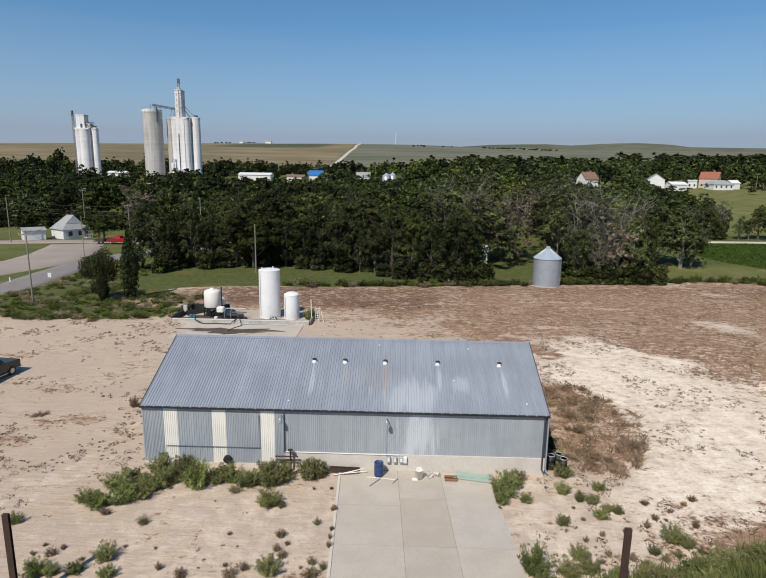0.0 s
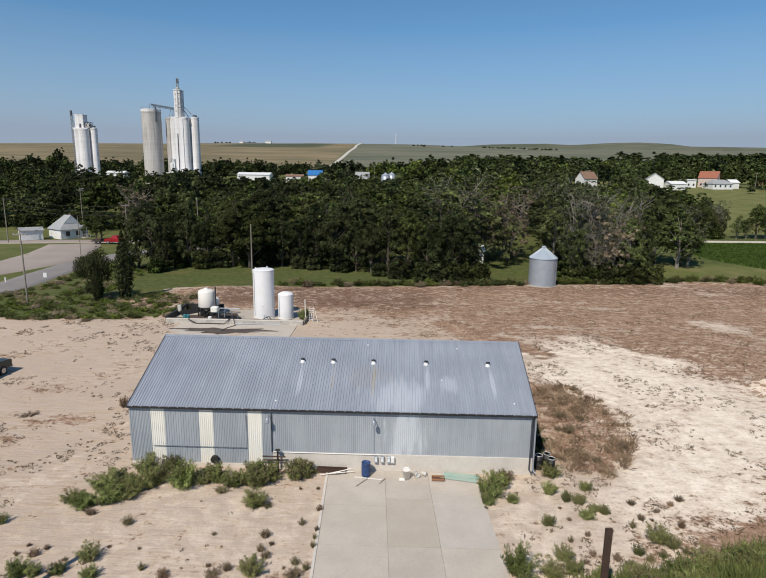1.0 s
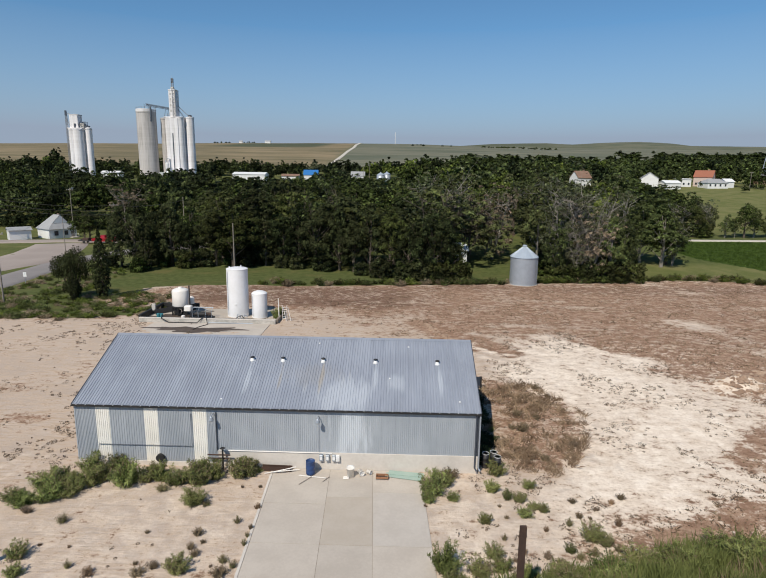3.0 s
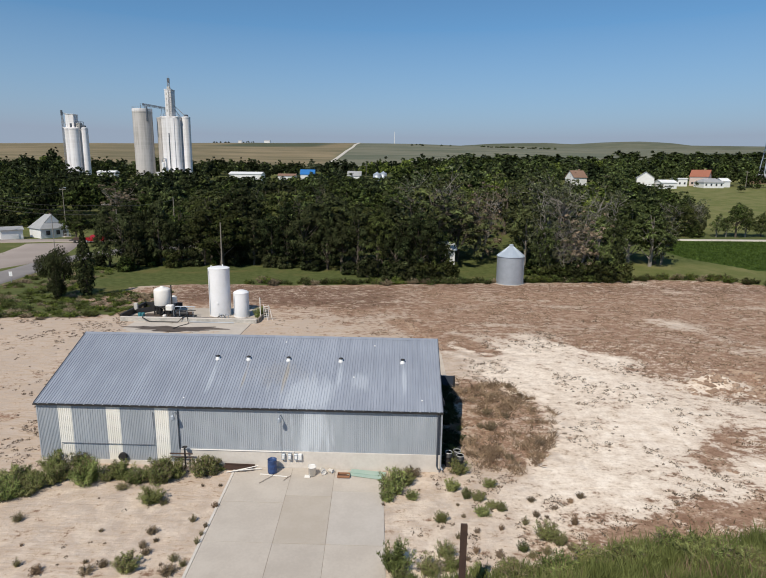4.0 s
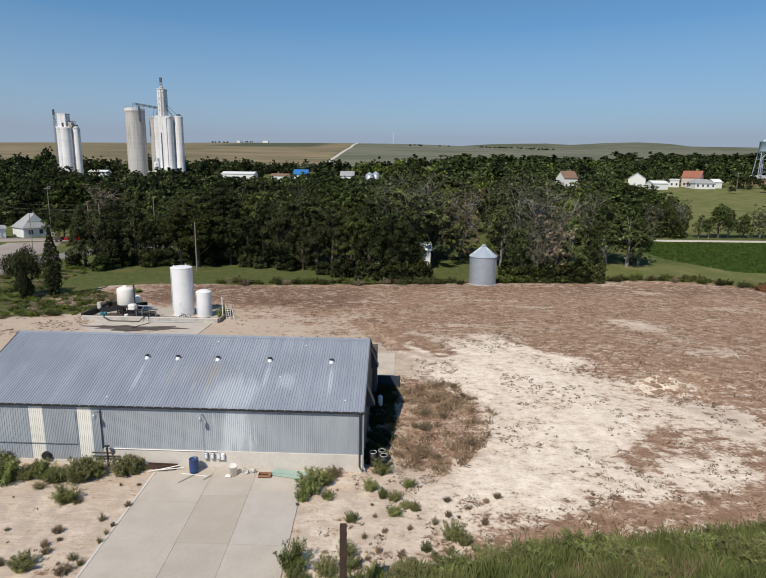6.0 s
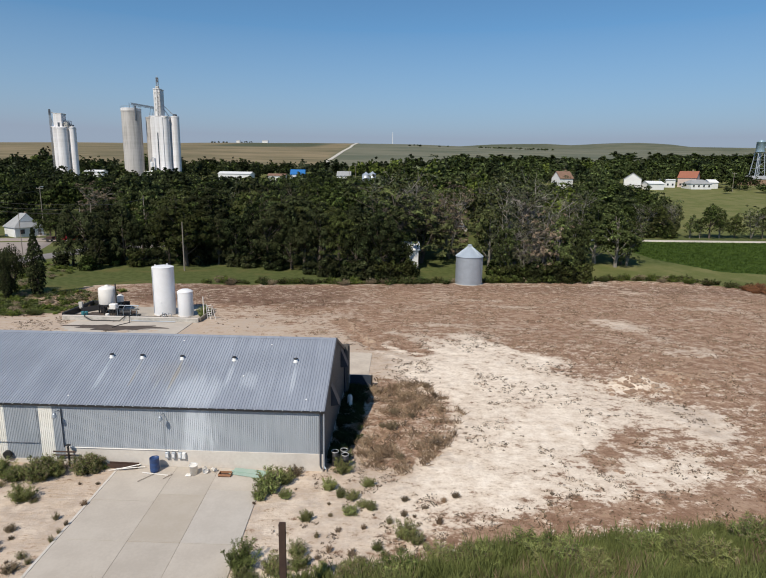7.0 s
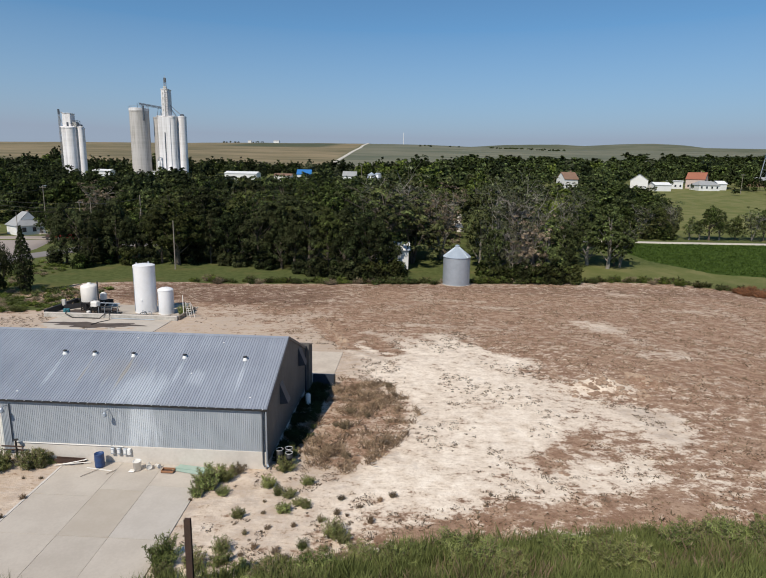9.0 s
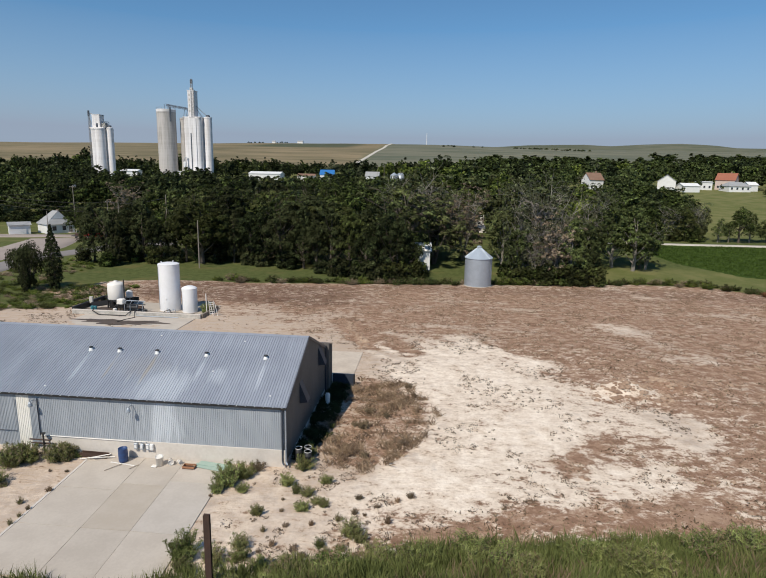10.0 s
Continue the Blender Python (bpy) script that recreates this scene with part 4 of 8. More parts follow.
# ---- concrete drive in front ----
def build_drive():
    drive = tagged(new("pavement_drive"), "pale worn concrete loading apron with tan stains", "pavement", kind="structure")
    skew = lambda x, y: x + 0.045 * (34.2 - y)

    def slab(x0, x1, y0, y1, z, material, label=""):
        g = 0.012
        s = Shape().box(0, 0, -0.25, 1, 1, z)
        s.v = [(skew(x0 + g + (x1 - x0 - 2 * g) * a, y0 + g + (y1 - y0 - 2 * g) * b), y0 + g + (y1 - y0 - 2 * g) * b, c) for a, b, c in s.v]
        return part("slab", s, material, drive, label)

    xa, xb, xc, xd = -3.42, 0.30, 3.10, 6.25
    for x0, x1, y0, y1, z, m, label in ((xa, xb, 22.6, 26.5, 0.050, CONCRETE, ""), (xb, xc, 22.6, 26.5, 0.046, CONCRETE, ""), (xc, xd, 22.6, 26.5, 0.050, CONCRETE, ""),
                                        (xa, xb, 26.5, 30.2, 0.046, CONCRETE, ""), (xb, xc, 26.5, 31.0, 0.050, STAINED, "tan stained slab"), (xc, xd, 26.5, 31.6, 0.052, PALESLAB, "newer pale slab"),
                                        (xa, xb, 30.2, 34.22, 0.050, CONCRETE, ""), (xb, xc, 31.0, 34.22, 0.046, CONCRETE, ""), (xc, xd, 31.6, 34.22, 0.046, CONCRETE, "")):
        slab(x0, x1, y0, y1, z, m, label)
    bed = Shape().box(0, 0, -0.2, 1, 1, 0.036)
    bed.v = [(skew(xa + 0.02 + (xd - xa - 0.04) * a, 22.62 + 11.58 * b), 22.62 + 11.58 * b, c) for a, b, c in bed.v]
    part("joint_bed", bed, DARKJOINT, drive, "dark sandy joints")
    edge = Shape().box(0, 0, -0.2, 1, 1, 0.06)
    edge.v = [(skew(xa - 0.16 + 0.15 * a, 22.6 + 11.2 * b), 22.6 + 11.2 * b, c) for a, b, c in edge.v]
    part("edge_strip", edge, FOOTING, drive)
    return drive


DUSTY = plain("dusty_slab", (0.50, 0.42, 0.34), (0.62, 0.535, 0.44), 0.95, big=0.5, small=3, amount=0.9)
build_drive()
# wall and end post take the building's shade as a near-black colour
dock = thing("dock_wall", "low dark concrete retaining wall beyond the gable", "wall", (0, 0, 0))
part("wall", Shape().box(10.35, 49.55, -0.3, 12.28, 49.66, 1.10), DOCK_SHADED, dock)
part("end_post", Shape().box(12.285, 49.5, -0.3, 12.42, 49.7, 1.14, 0.02), BLACK, dock)
apron = tagged(new("pavement_back_apron"), "pale concrete slab behind the warehouse", "pavement", kind="structure")
part("slab", Shape().box(6.5, 52.05, -0.3, 11.9, 59.6, 0.05, 0.02), DUSTY, apron)


# ---- tank pad ----
def build_tank_pad():
    pad = tagged(new("pavement_tank_pad"), "concrete containment pad with low walls", "pavement", kind="structure")
    part("base_slab", Shape().box(-29.2, 70.9, -0.3, -11.4, 78.2, 0.10, 0.02), STAINED, pad)
    part("front_curb", Shape().box(-29.3, 70.55, -0.3, -11.3, 70.89, 0.52, 0.03), CURB, pad)
    part("curb_cap", Shape().box(-29.3, 70.53, 0.521, -11.3, 70.91, 0.60, 0.02), FOOTING, pad, "pale worn cap of the curb")
    part("side_curb", Shape().box(-29.5, 70.9, -0.2, -29.2, 78.4, 0.85, 0.03), BLACK, pad, "dark side wall of the pad")
    part("back_curb", Shape().box(-29.2, 78.2, -0.2, -24.0, 78.45, 0.85, 0.03), BLACK, pad, "dark back wall of the pad")
    part("side_curb", Shape().box(-11.39, 70.9, -0.2, -11.1, 76.5, 0.55, 0.03), WOOD, pad)
    part("front_slab", Shape().box(-27.2, 62.6, -0.3, -12.0, 70.54, 0.05, 0.02), CONCRETE, pad)
    wet = Shape()
    a = np.linspace(0, 2 * np.pi, 40, endpoint=False)
    r = 1 + 0.16 * np.sin(3 * a) + 0.12 * np.sin(7 * a + 1) + 0.10 * np.sin(13 * a + 2)
    wet.v = [(-20.6 + 5.6 * k * math.cos(t) * (1 + 0.12 * math.sin(9 * t)), 67.3 + 1.15 * (1.6 * k - 0.6) * math.sin(t), 0.056) for t, k in zip(a, r)]
    wet.f = [tuple(range(40))]
    part("puddle_stain", wet, WET, pad, "dark wet stain on the slab")
    wet2 = Shape()
    wet2.v = [(-24.4 + 4.4 * k * math.cos(t), 73.2 + 1.9 * k * math.sin(t), 0.106) for t, k in zip(a, r[::-1])]
    wet2.f = [tuple(range(40))]
    part("oil_stain", wet2, WET, pad, "black oily stain under the equipment")
    wet3 = Shape()
    wet3.v = [(-16.2 + 3.9 * k * math.cos(t), 72.3 + 1.0 * k * math.sin(t), 0.106) for t, k in zip(a, r)]
    wet3.f = [tuple(range(40))]
    part("oil_stain", wet3, WET, pad)
    return pad


build_tank_pad()


def upright_tank(at, radius, height, material, label, dome=0.16):
    tank = thing("storage_tank", label, "tank", at)
    part("shell", Shape().lathe([(radius, 0.0), (radius, height * 0.33), (radius + 0.008, height * 0.332), (radius, height * 0.336), (radius, height * 0.66), (radius + 0.008, height * 0.662), (radius, height * 0.666), (radius, height)], 56), material, tank)
    part("roof", Shape().lathe([(radius + 0.02, height - 0.06), (radius + 0.02, height + 0.001), (radius * 0.85, height + radius * dome * 0.4), (radius * 0.5, height + radius * dome * 0.8), (0.05, height + radius * dome)], 56), material, tank)
    part("base_ring", Shape().lathe([(radius + 0.10, -0.05), (radius + 0.10, 0.06), (radius + 0.02, 0.061)], 36), CONCRETE, tank)
    for k, (r, z) in enumerate(((0.5, 0.28), (0.7, 0.2)) if dome < 0.2 else ()):
        w = 1.0 + 2.2 * k
        x, y = radius * r * math.cos(w), radius * r * math.sin(w)
        part("vent_pipe", Shape().lathe([(0.07, 0), (0.07, z), (0.10, z + 0.01), (0.10, z + 0.06)], 10, (x, y, height + 0.02)), material, tank)
    if dome < 0.2:
        part("manway", Shape().tube([(0.1, -radius + 0.04, 1.9), (0.1, -radius - 0.06, 1.9)], 0.13, 14), material, tank)
    part("sight_pipe", Shape().tube([(-radius * 0.72, -radius * 0.74, 0.3), (-radius * 0.72, -radius * 0.74, height - 0.3)], 0.03, 6), GALV, tank)
    return tank


upright_tank((-17.25, 74.5, 0.1), 1.42, 6.55, TANKWHITE, "tall white steel storage tank on a concrete pad")
upright_tank((-14.15, 73.9, 0.1), 1.02, 3.35, TANKWHITE, "short white storage tank beside the tall one", 0.36)


def cone_tank(at, radius, body, leg, label):
    tank = thing("cone_tank", label, "tank", at)
    part("shell", Shape().lathe([(0.12, leg - 0.55), (radius * 0.96, leg), (radius, leg + 0.08), (radius, leg + body * 0.86), (radius * 0.93, leg + body * 0.93), (radius * 0.6, leg + body), (0.25, leg + body * 1.03), (0.25, leg + body * 1.08), (0.02, leg + body * 1.09)], 28), POLY, tank, "", True)
    part("stand_ring", Shape().lathe([(radius + 0.02, leg - 0.1), (radius + 0.08, leg - 0.1), (radius + 0.08, leg + 0.04), (radius + 0.02, leg + 0.04)], 20), BLACK, tank)
    for i in range(6):
        w = 2 * math.pi * (i + 0.5) / 6
        c, s = math.cos(w) * (radius + 0.02), math.sin(w) * (radius + 0.02)
        part("leg", Shape().tube([(c, s, 0), (c, s, leg)], 0.10, 6), BLACK, tank)
        part("panel", Shape().box(c * 0.62 - 0.18, s * 0.62 - 0.18, 0, c * 0.62 + 0.18, s * 0.62 + 0.18, leg * 0.62), BLACK, tank)
        w2 = 2 * math.pi * (i + 1.5) / 6
        part("brace", Shape().tube([(c, s, 0.1), (math.cos(w2) * (radius + 0.02), math.sin(w2) * (radius + 0.02), leg - 0.1)], 0.045, 5), BLACK, tank)
    return tank


cone_tank((-25.2, 74.6, 0.1), 1.12, 2.4, 1.25, "round white plastic cone tank on a black stand")
cone_tank((-24.75, 77.2, 0.1), 0.45, 1.0, 0.9, "smaller white plastic tank behind the stand")


def grain_bin(at):
    r, h = 2.42, 5.1
    b = thing("grain_bin", "round galvanised grain bin with a conical roof", "grain bin", at)
    prof = []
    for i in range(24):
        prof += [(r, h * i / 24), (r + 0.02, h * (i + 0.5) / 24)]
    part("shell", Shape().lathe(prof + [(r, h)], 40), GALV, b, "", True)
    roof = part("roof", Shape().lathe([(r + 0.12, h - 0.06), (r + 0.10, h + 0.04), (0.38, h + 1.75), (0.38, h + 1.80)], 40), BINROOF, b, "pale ribbed cone roof")
    rib = Shape().tube([(r + 0.10, 0, h + 0.04), (0.38, 0, h + 1.76)], 0.03, 4).mesh("roof_rib", BINROOF)
    for i in range(24):
        ob = new("roof_rib", rib)
        ob.parent = roof
        ob.matrix_basis = pose(0, 0, 0, 0, 0, 15 * i)
    part("cap", Shape().lathe([(0.42, h + 1.8), (0.42, h + 2.0), (0.30, h + 2.1), (0.05, h + 2.15)], 20), BINROOF, b)
    part("ladder", Shape().tube([(2.1, -1.3, 0.3), (2.1, -1.3, h)], 0.03, 5).tube([(2.3, -0.95, 0.3), (2.3, -0.95, h)], 0.03, 5), GALV, b)
    part("footing", Shape().lathe([(r + 0.2, -0.3), (r + 0.2, 0.1), (r, 0.11)], 32), CONCRETE, b)
    return b


grain_bin((27.4, 102.2, gz(27.4, 102.2)))


# ---- elevators ----
STEELDARK = plain("dark_structural_steel", (0.07, 0.085, 0.11), (0.12, 0.135, 0.155), 0.6, 0.2)
STEELGREY = plain("grey_structural_steel", (0.27, 0.275, 0.285), (0.36, 0.36, 0.365), 0.6, 0.2)


def streaked(name, base, stain, amount, rough=0.9):
    """Slip-formed concrete: rain streaks that run down it, lift lines and large bleached patches."""
    m, n, l, p = nodes_of(name)
    vec = n.new("ShaderNodeTexCoord").outputs["Object"]
    mp = n.new("ShaderNodeMapping")
    mp.inputs["Scale"].default_value = (1.0, 1.0, 0.045)
    l.new(vec, mp.inputs["Vector"])
    run = noise_node(n, l, mp.outputs[0], 0.9, 5, 0.65)
    big = noise_node(n, l, vec, 0.07, 4)
    lift = n.new("ShaderNodeMapping")
    lift.inputs["Scale"].default_value = (0.02, 0.02, 1.0)
    l.new(vec, lift.inputs["Vector"])
    band = noise_node(n, l, lift.outputs[0], 0.5, 3)
    f = math_node(n, l, 'ADD', math_node(n, l, 'MULTIPLY', run, 0.55), math_node(n, l, 'ADD', math_node(n, l, 'MULTIPLY', big, 0.25), math_node(n, l, 'MULTIPLY', band, 0.20)))
    l.new(mix_node(n, l, math_node(n, l, 'MULTIPLY', ramp_node(n, l, f, 0.42, 0.62), amount), base, stain), p.inputs["Base Color"])
    p.inputs["Roughness"].default_value = rough
    p.inputs["Specular IOR Level"].default_value = 0.2
    bump_node(n, l, p, run, 0.25, 0.1)
    return m


SILO = streaked("silo_concrete", (0.56, 0.53, 0.505), (0.35, 0.325, 0.30), 0.85)
SILOWHITE = streaked("white_silo_concrete", (0.84, 0.82, 0.82), (0.54, 0.51, 0.49), 0.70)


def concrete_drum(parent, x, y, r, z0, z1, material, name="silo_drum", label=""):
    s = Shape().lathe([(r, z0), (r, z1 - 1.0), (r + 0.12, z1 - 0.9), (r + 0.12, z1), (r * 0.2, z1 + 0.4)], 32, (x, y, 0))
    return part(name, s, material, parent, label, False)


def lattice(parent, name, x0, y0, x1, y1, z0, z1, bays, r, material, label=""):
    """An open steel tower: four posts, rings and crossed braces, as one part."""
    s = Shape()
    ring = [(x0, y0), (x1, y0), (x1, y1), (x0, y1)]
    for x, y in ring:
        s.tube([(x, y, z0), (x, y, z1)], r, 5)
    for i in range(bays + 1):
        z = z0 + (z1 - z0) * i / bays
        for (ax, ay), (bx, by) in zip(ring, ring[1:] + ring[:1]):
            s.tube([(ax, ay, z), (bx, by, z)], r * 0.7, 4)
            if i < bays:
                s.tube([(ax, ay, z), (bx, by, z + (z1 - z0) / bays)], r * 0.5, 4)
    return part(name, s, material, parent, label)


def build_main_elevator():
    e = thing("grain_elevator", "tall streaked white concrete grain elevator with a head house", "grain elevator", (-137.0, 362.0, 10.0))
    # rounded storage bins round a flat-fronted workhouse
    for x, y, r in ((-3.3, -0.9, 2.5), (3.2, -0.6, 2.5), (-3.0, 3.4, 2.6), (2.9, 3.4, 2.6)):
        concrete_drum(e, x, y, r, 0, 43.2, SILOWHITE)
    concrete_drum(e, 8.6, 2.4, 2.45, 0, 43.9, SILOWHITE)
    # greyer concrete than the other drums, as painted shade
    concrete_drum(e, -8.6, 4.2, 2.2, 0, 43.4, SILO, "silo_drum", "drum at the back, grey to show its shade")
    part("front_wall", Shape().box(-2.9, -3.55, 0, 3.0, 4.0, 43.05, 0.12), SILOWHITE, e, "flat concrete front wall")
    part("roof_slab", Shape().box(-5.7, -3.2, 43.25, 5.6, 5.9, 43.75, 0.08), SILOWHITE, e)
    part("leg_casing", Shape().box(-0.75, -3.80, 8.5, -0.20, -3.56, 33.6, 0.03), STEELDARK, e, "dark vertical slot in the wall")
    head = part("head_house", Shape().box(-2.3, -2.4, 43.76, 2.0, 3.0, 59.4, 0.08), SILOWHITE, e, "narrow white concrete head house tower")
    part("parapet", Shape().box(-2.45, -2.55, 59.41, 2.15, 3.15, 59.9, 0.05), SILOWHITE, head)
    lattice(head, "stair_tower", 0.15, -3.3, 1.85, -2.5, 43.8, 60.4, 6, 0.07, STEELGREY, "grey steel stair tower")
    for z in (46.5, 50.0, 53.5, 56.5):
        part("window", Shape().box(-1.6, -2.46, z, -0.8, -2.401, z + 1.3), GREYBOX, head)
    part("penthouse", Shape().box(-1.4, -0.8, 59.91, 0.3, 0.8, 61.6, 0.05), GREYBOX, head)
    mast = lattice(head, "mast", -1.05, -0.45, 0.15, 0.45, 61.6, 66.6, 4, 0.10, STEELGREY, "steel leg mast")
    part("leg_head", Shape().box(-1.0, -0.5, 64.2, 0.1, 0.5, 66.8, 0.12), STEELDARK, mast, "dark leg head")
    part("antenna", Shape().tube([(-0.4, 0.0, 66.8), (-0.4, 0.0, 68.2)], 0.08, 5), GREYBOX, mast)
    rail = Shape()
    for i in range(7):
        rail.tube([(-5.4 + 1.8 * i, -2.9, 43.75), (-5.4 + 1.8 * i, -2.9, 44.85)], 0.05, 4)
    rail.tube([(-5.4, -2.9, 44.85), (5.4, -2.9, 44.85)], 0.05, 4)
    part("roof_rail", rail, GALV, e)
    for a, b in (((2.0, 0.5, 50.5), (8.2, 2.4, 44.4)), ((2.0, 1.2, 48.5), (4.6, 3.2, 44.0)), ((-2.3, 0.4, 49.5), (-5.2, 2.8, 44.0))):
        part("spout", Shape().tube([a, b], 0.22, 6), STEELGREY, e)
    part("dark_cap", Shape().lathe([(1.3, 44.2), (1.3, 45.0), (0.9, 45.3)], 14, (8.6, 2.4, 0)), STEELDARK, e)
    work = part("work_house", Shape().box(-7.2, -10.5, 0, 9.0, -3.9, 9.4, 0.1), WHITE, e, "low white work house")
    part("roof", Shape().box(-7.5, -10.8, 9.41, 9.3, -3.6, 9.75, 0.05), WHITE, work)
    part("dust_pipe", Shape().tube([(-5.6, -4.4, 9.7), (-5.6, -4.4, 17.0), (-4.6, -4.2, 18.2), (-3.2, -3.8, 18.0), (-3.0, -3.8, 9.8)], 0.35, 8), GALV, e, "bent galvanised dust pipe")
    part("cyclone", Shape().lathe([(0.3, 9.7), (1.1, 13.0), (1.1, 15.2), (0.4, 15.8)], 12, (-4.2, -6.0, 0)), WHITE, e)
    # the separate large silo, joined by a gallery
    s = thing("concrete_silo", "large grey concrete silo with a conveyor bridge", "silo", (-155.1, 362.0, 10.0))
    concrete_drum(s, 0, 0, 5.85, 0, 46.6, SILO)
    part("top_ring", Shape().lathe([(5.87, 46.55), (6.0, 46.6), (6.0, 48.0), (5.8, 48.1), (0.1, 48.4)], 40), SILOWHITE, s, "pale band round the top")
    part("ladder_cage", Shape().box(4.3, -4.6, 40.5, 5.2, -3.9, 49.3, 0.05), STEELDARK, s, "dark ladder cage")
    rails = Shape()
    for i in range(20):
        c, q = 5.8 * math.cos(i * math.pi / 10), 5.8 * math.sin(i * math.pi / 10)
        c2, q2 = 5.8 * math.cos((i + 1) * math.pi / 10), 5.8 * math.sin((i + 1) * math.pi / 10)
        rails.tube([(c, q, 48.0), (c, q, 49.2)], 0.05, 4)
        rails.tube([(c, q, 49.2), (c2, q2, 49.2)], 0.05, 4)
    part("top_rail", rails, STEELGREY, s)
    for dx in (-0.9, 1.6):
        part("support_post", Shape().tube([(dx, 0, 48.2), (dx, 0, 51.6)], 0.14, 5), STEELDARK, s)
    span = lambda f, dz, dy=0.0: (0.4 + 15.0 * f, dy + 0.4 * f, 50.4 + dz - 2.4 * f)
    for dz in (0, 1.2):
        for dy in (-0.6, 0.6):
            part("bridge_chord", Shape().tube([span(0, dz, dy), span(1, dz, dy)], 0.13, 5), STEELDARK, s)
    part("conveyor_trough", Shape().box(0.4, -0.45, -0.05, 15.4, 0.45, 0.45).moved(pose(0, 0, 50.9, 0, 9.1, 0)), STEELDARK, s)
    for i in range(10):
        a, b = i / 10, (i + 1) / 10
        part("bridge_brace", Shape().tube([span(a, 0, -0.6), span(b, 1.2, -0.6)], 0.07, 4), STEELDARK, s)
    for f, foot in ((0.80, 11.0), (0.93, 12.6)):
        part("bridge_leg", Shape().tube([span(f, 0), (foot, 1.5, 44.0)], 0.11, 5), STEELDARK, s)


def build_small_elevator():
    e = thing("grain_elevator", "smaller white concrete grain elevator with a leg tower", "grain elevator", (-183.0, 334.0, 9.5))
    for x, y, r in ((-3.0, -1.0, 2.3), (0.4, -1.6, 2.75), (-5.0, 2.0, 2.2), (-1.5, 3.6, 2.8), (3.2, 3.4, 2.4)):
        concrete_drum(e, x, y, r, 0, 34.4, SILOWHITE)
    concrete_drum(e, 5.3, 0.6, 1.6, 0, 35.0, SILOWHITE)
    part("filler_wall", Shape().box(1.8, -0.4, 0, 4.4, 3.0, 34.2, 0.1), SILO, e, "grey recessed wall between the drums")
    part("roof_slab", Shape().box(-5.8, -2.2, 34.45, 3.2, 4.6, 34.85, 0.08), SILOWHITE, e)
    head = part("head_house", Shape().box(-4.1, -1.6, 34.86, 0.6, 3.2, 42.1, 0.06), SILOWHITE, e, "bleached head house")
    part("side_wall", Shape().box(-4.16, -1.66, 34.9, -3.2, 3.0, 42.0, 0.03), SILOWHITE, head, "bleached white corner")
    part("roof_slab", Shape().box(-4.3, -1.8, 42.11, 0.8, 3.4, 42.45, 0.05), SILOWHITE, head)
    part("door", Shape().box(-1.8, -1.66, 34.9, -0.6, -1.605, 37.2), GUTTER, head)
    lattice(e, "leg_tower", -6.7, -1.4, -5.9, -0.6, 0, 42.0, 14, 0.10, STEELGREY, "slim grey steel leg tower")
    part("leg_head", Shape().box(-6.9, -1.5, 41.6, -5.9, -0.5, 44.6, 0.2), STEELDARK, e, "dark leg head")
    part("spout", Shape().tube([(-6.2, -0.8, 43.2), (-3.6, -0.2, 42.3)], 0.2, 6), STEELGREY, e)
    part("spout", Shape().tube([(-6.2, -0.8, 40.0), (-4.2, -1.0, 35.2)], 0.16, 6), STEELGREY, e)
    part("top_box", Shape().box(1.0, -0.6, 34.86, 3.4, 2.2, 37.6, 0.05), GREYBOX, e)
    lattice(e, "catwalk", 1.6, -1.4, 4.6, 1.4, 34.9, 38.2, 2, 0.12, STEELDARK, "dark steel catwalk frame")
    part("cap_box", Shape().box(4.5, -0.3, 35.4, 6.1, 1.5, 36.2, 0.1), STEELDARK, e)


build_main_elevator()
build_small_elevator()


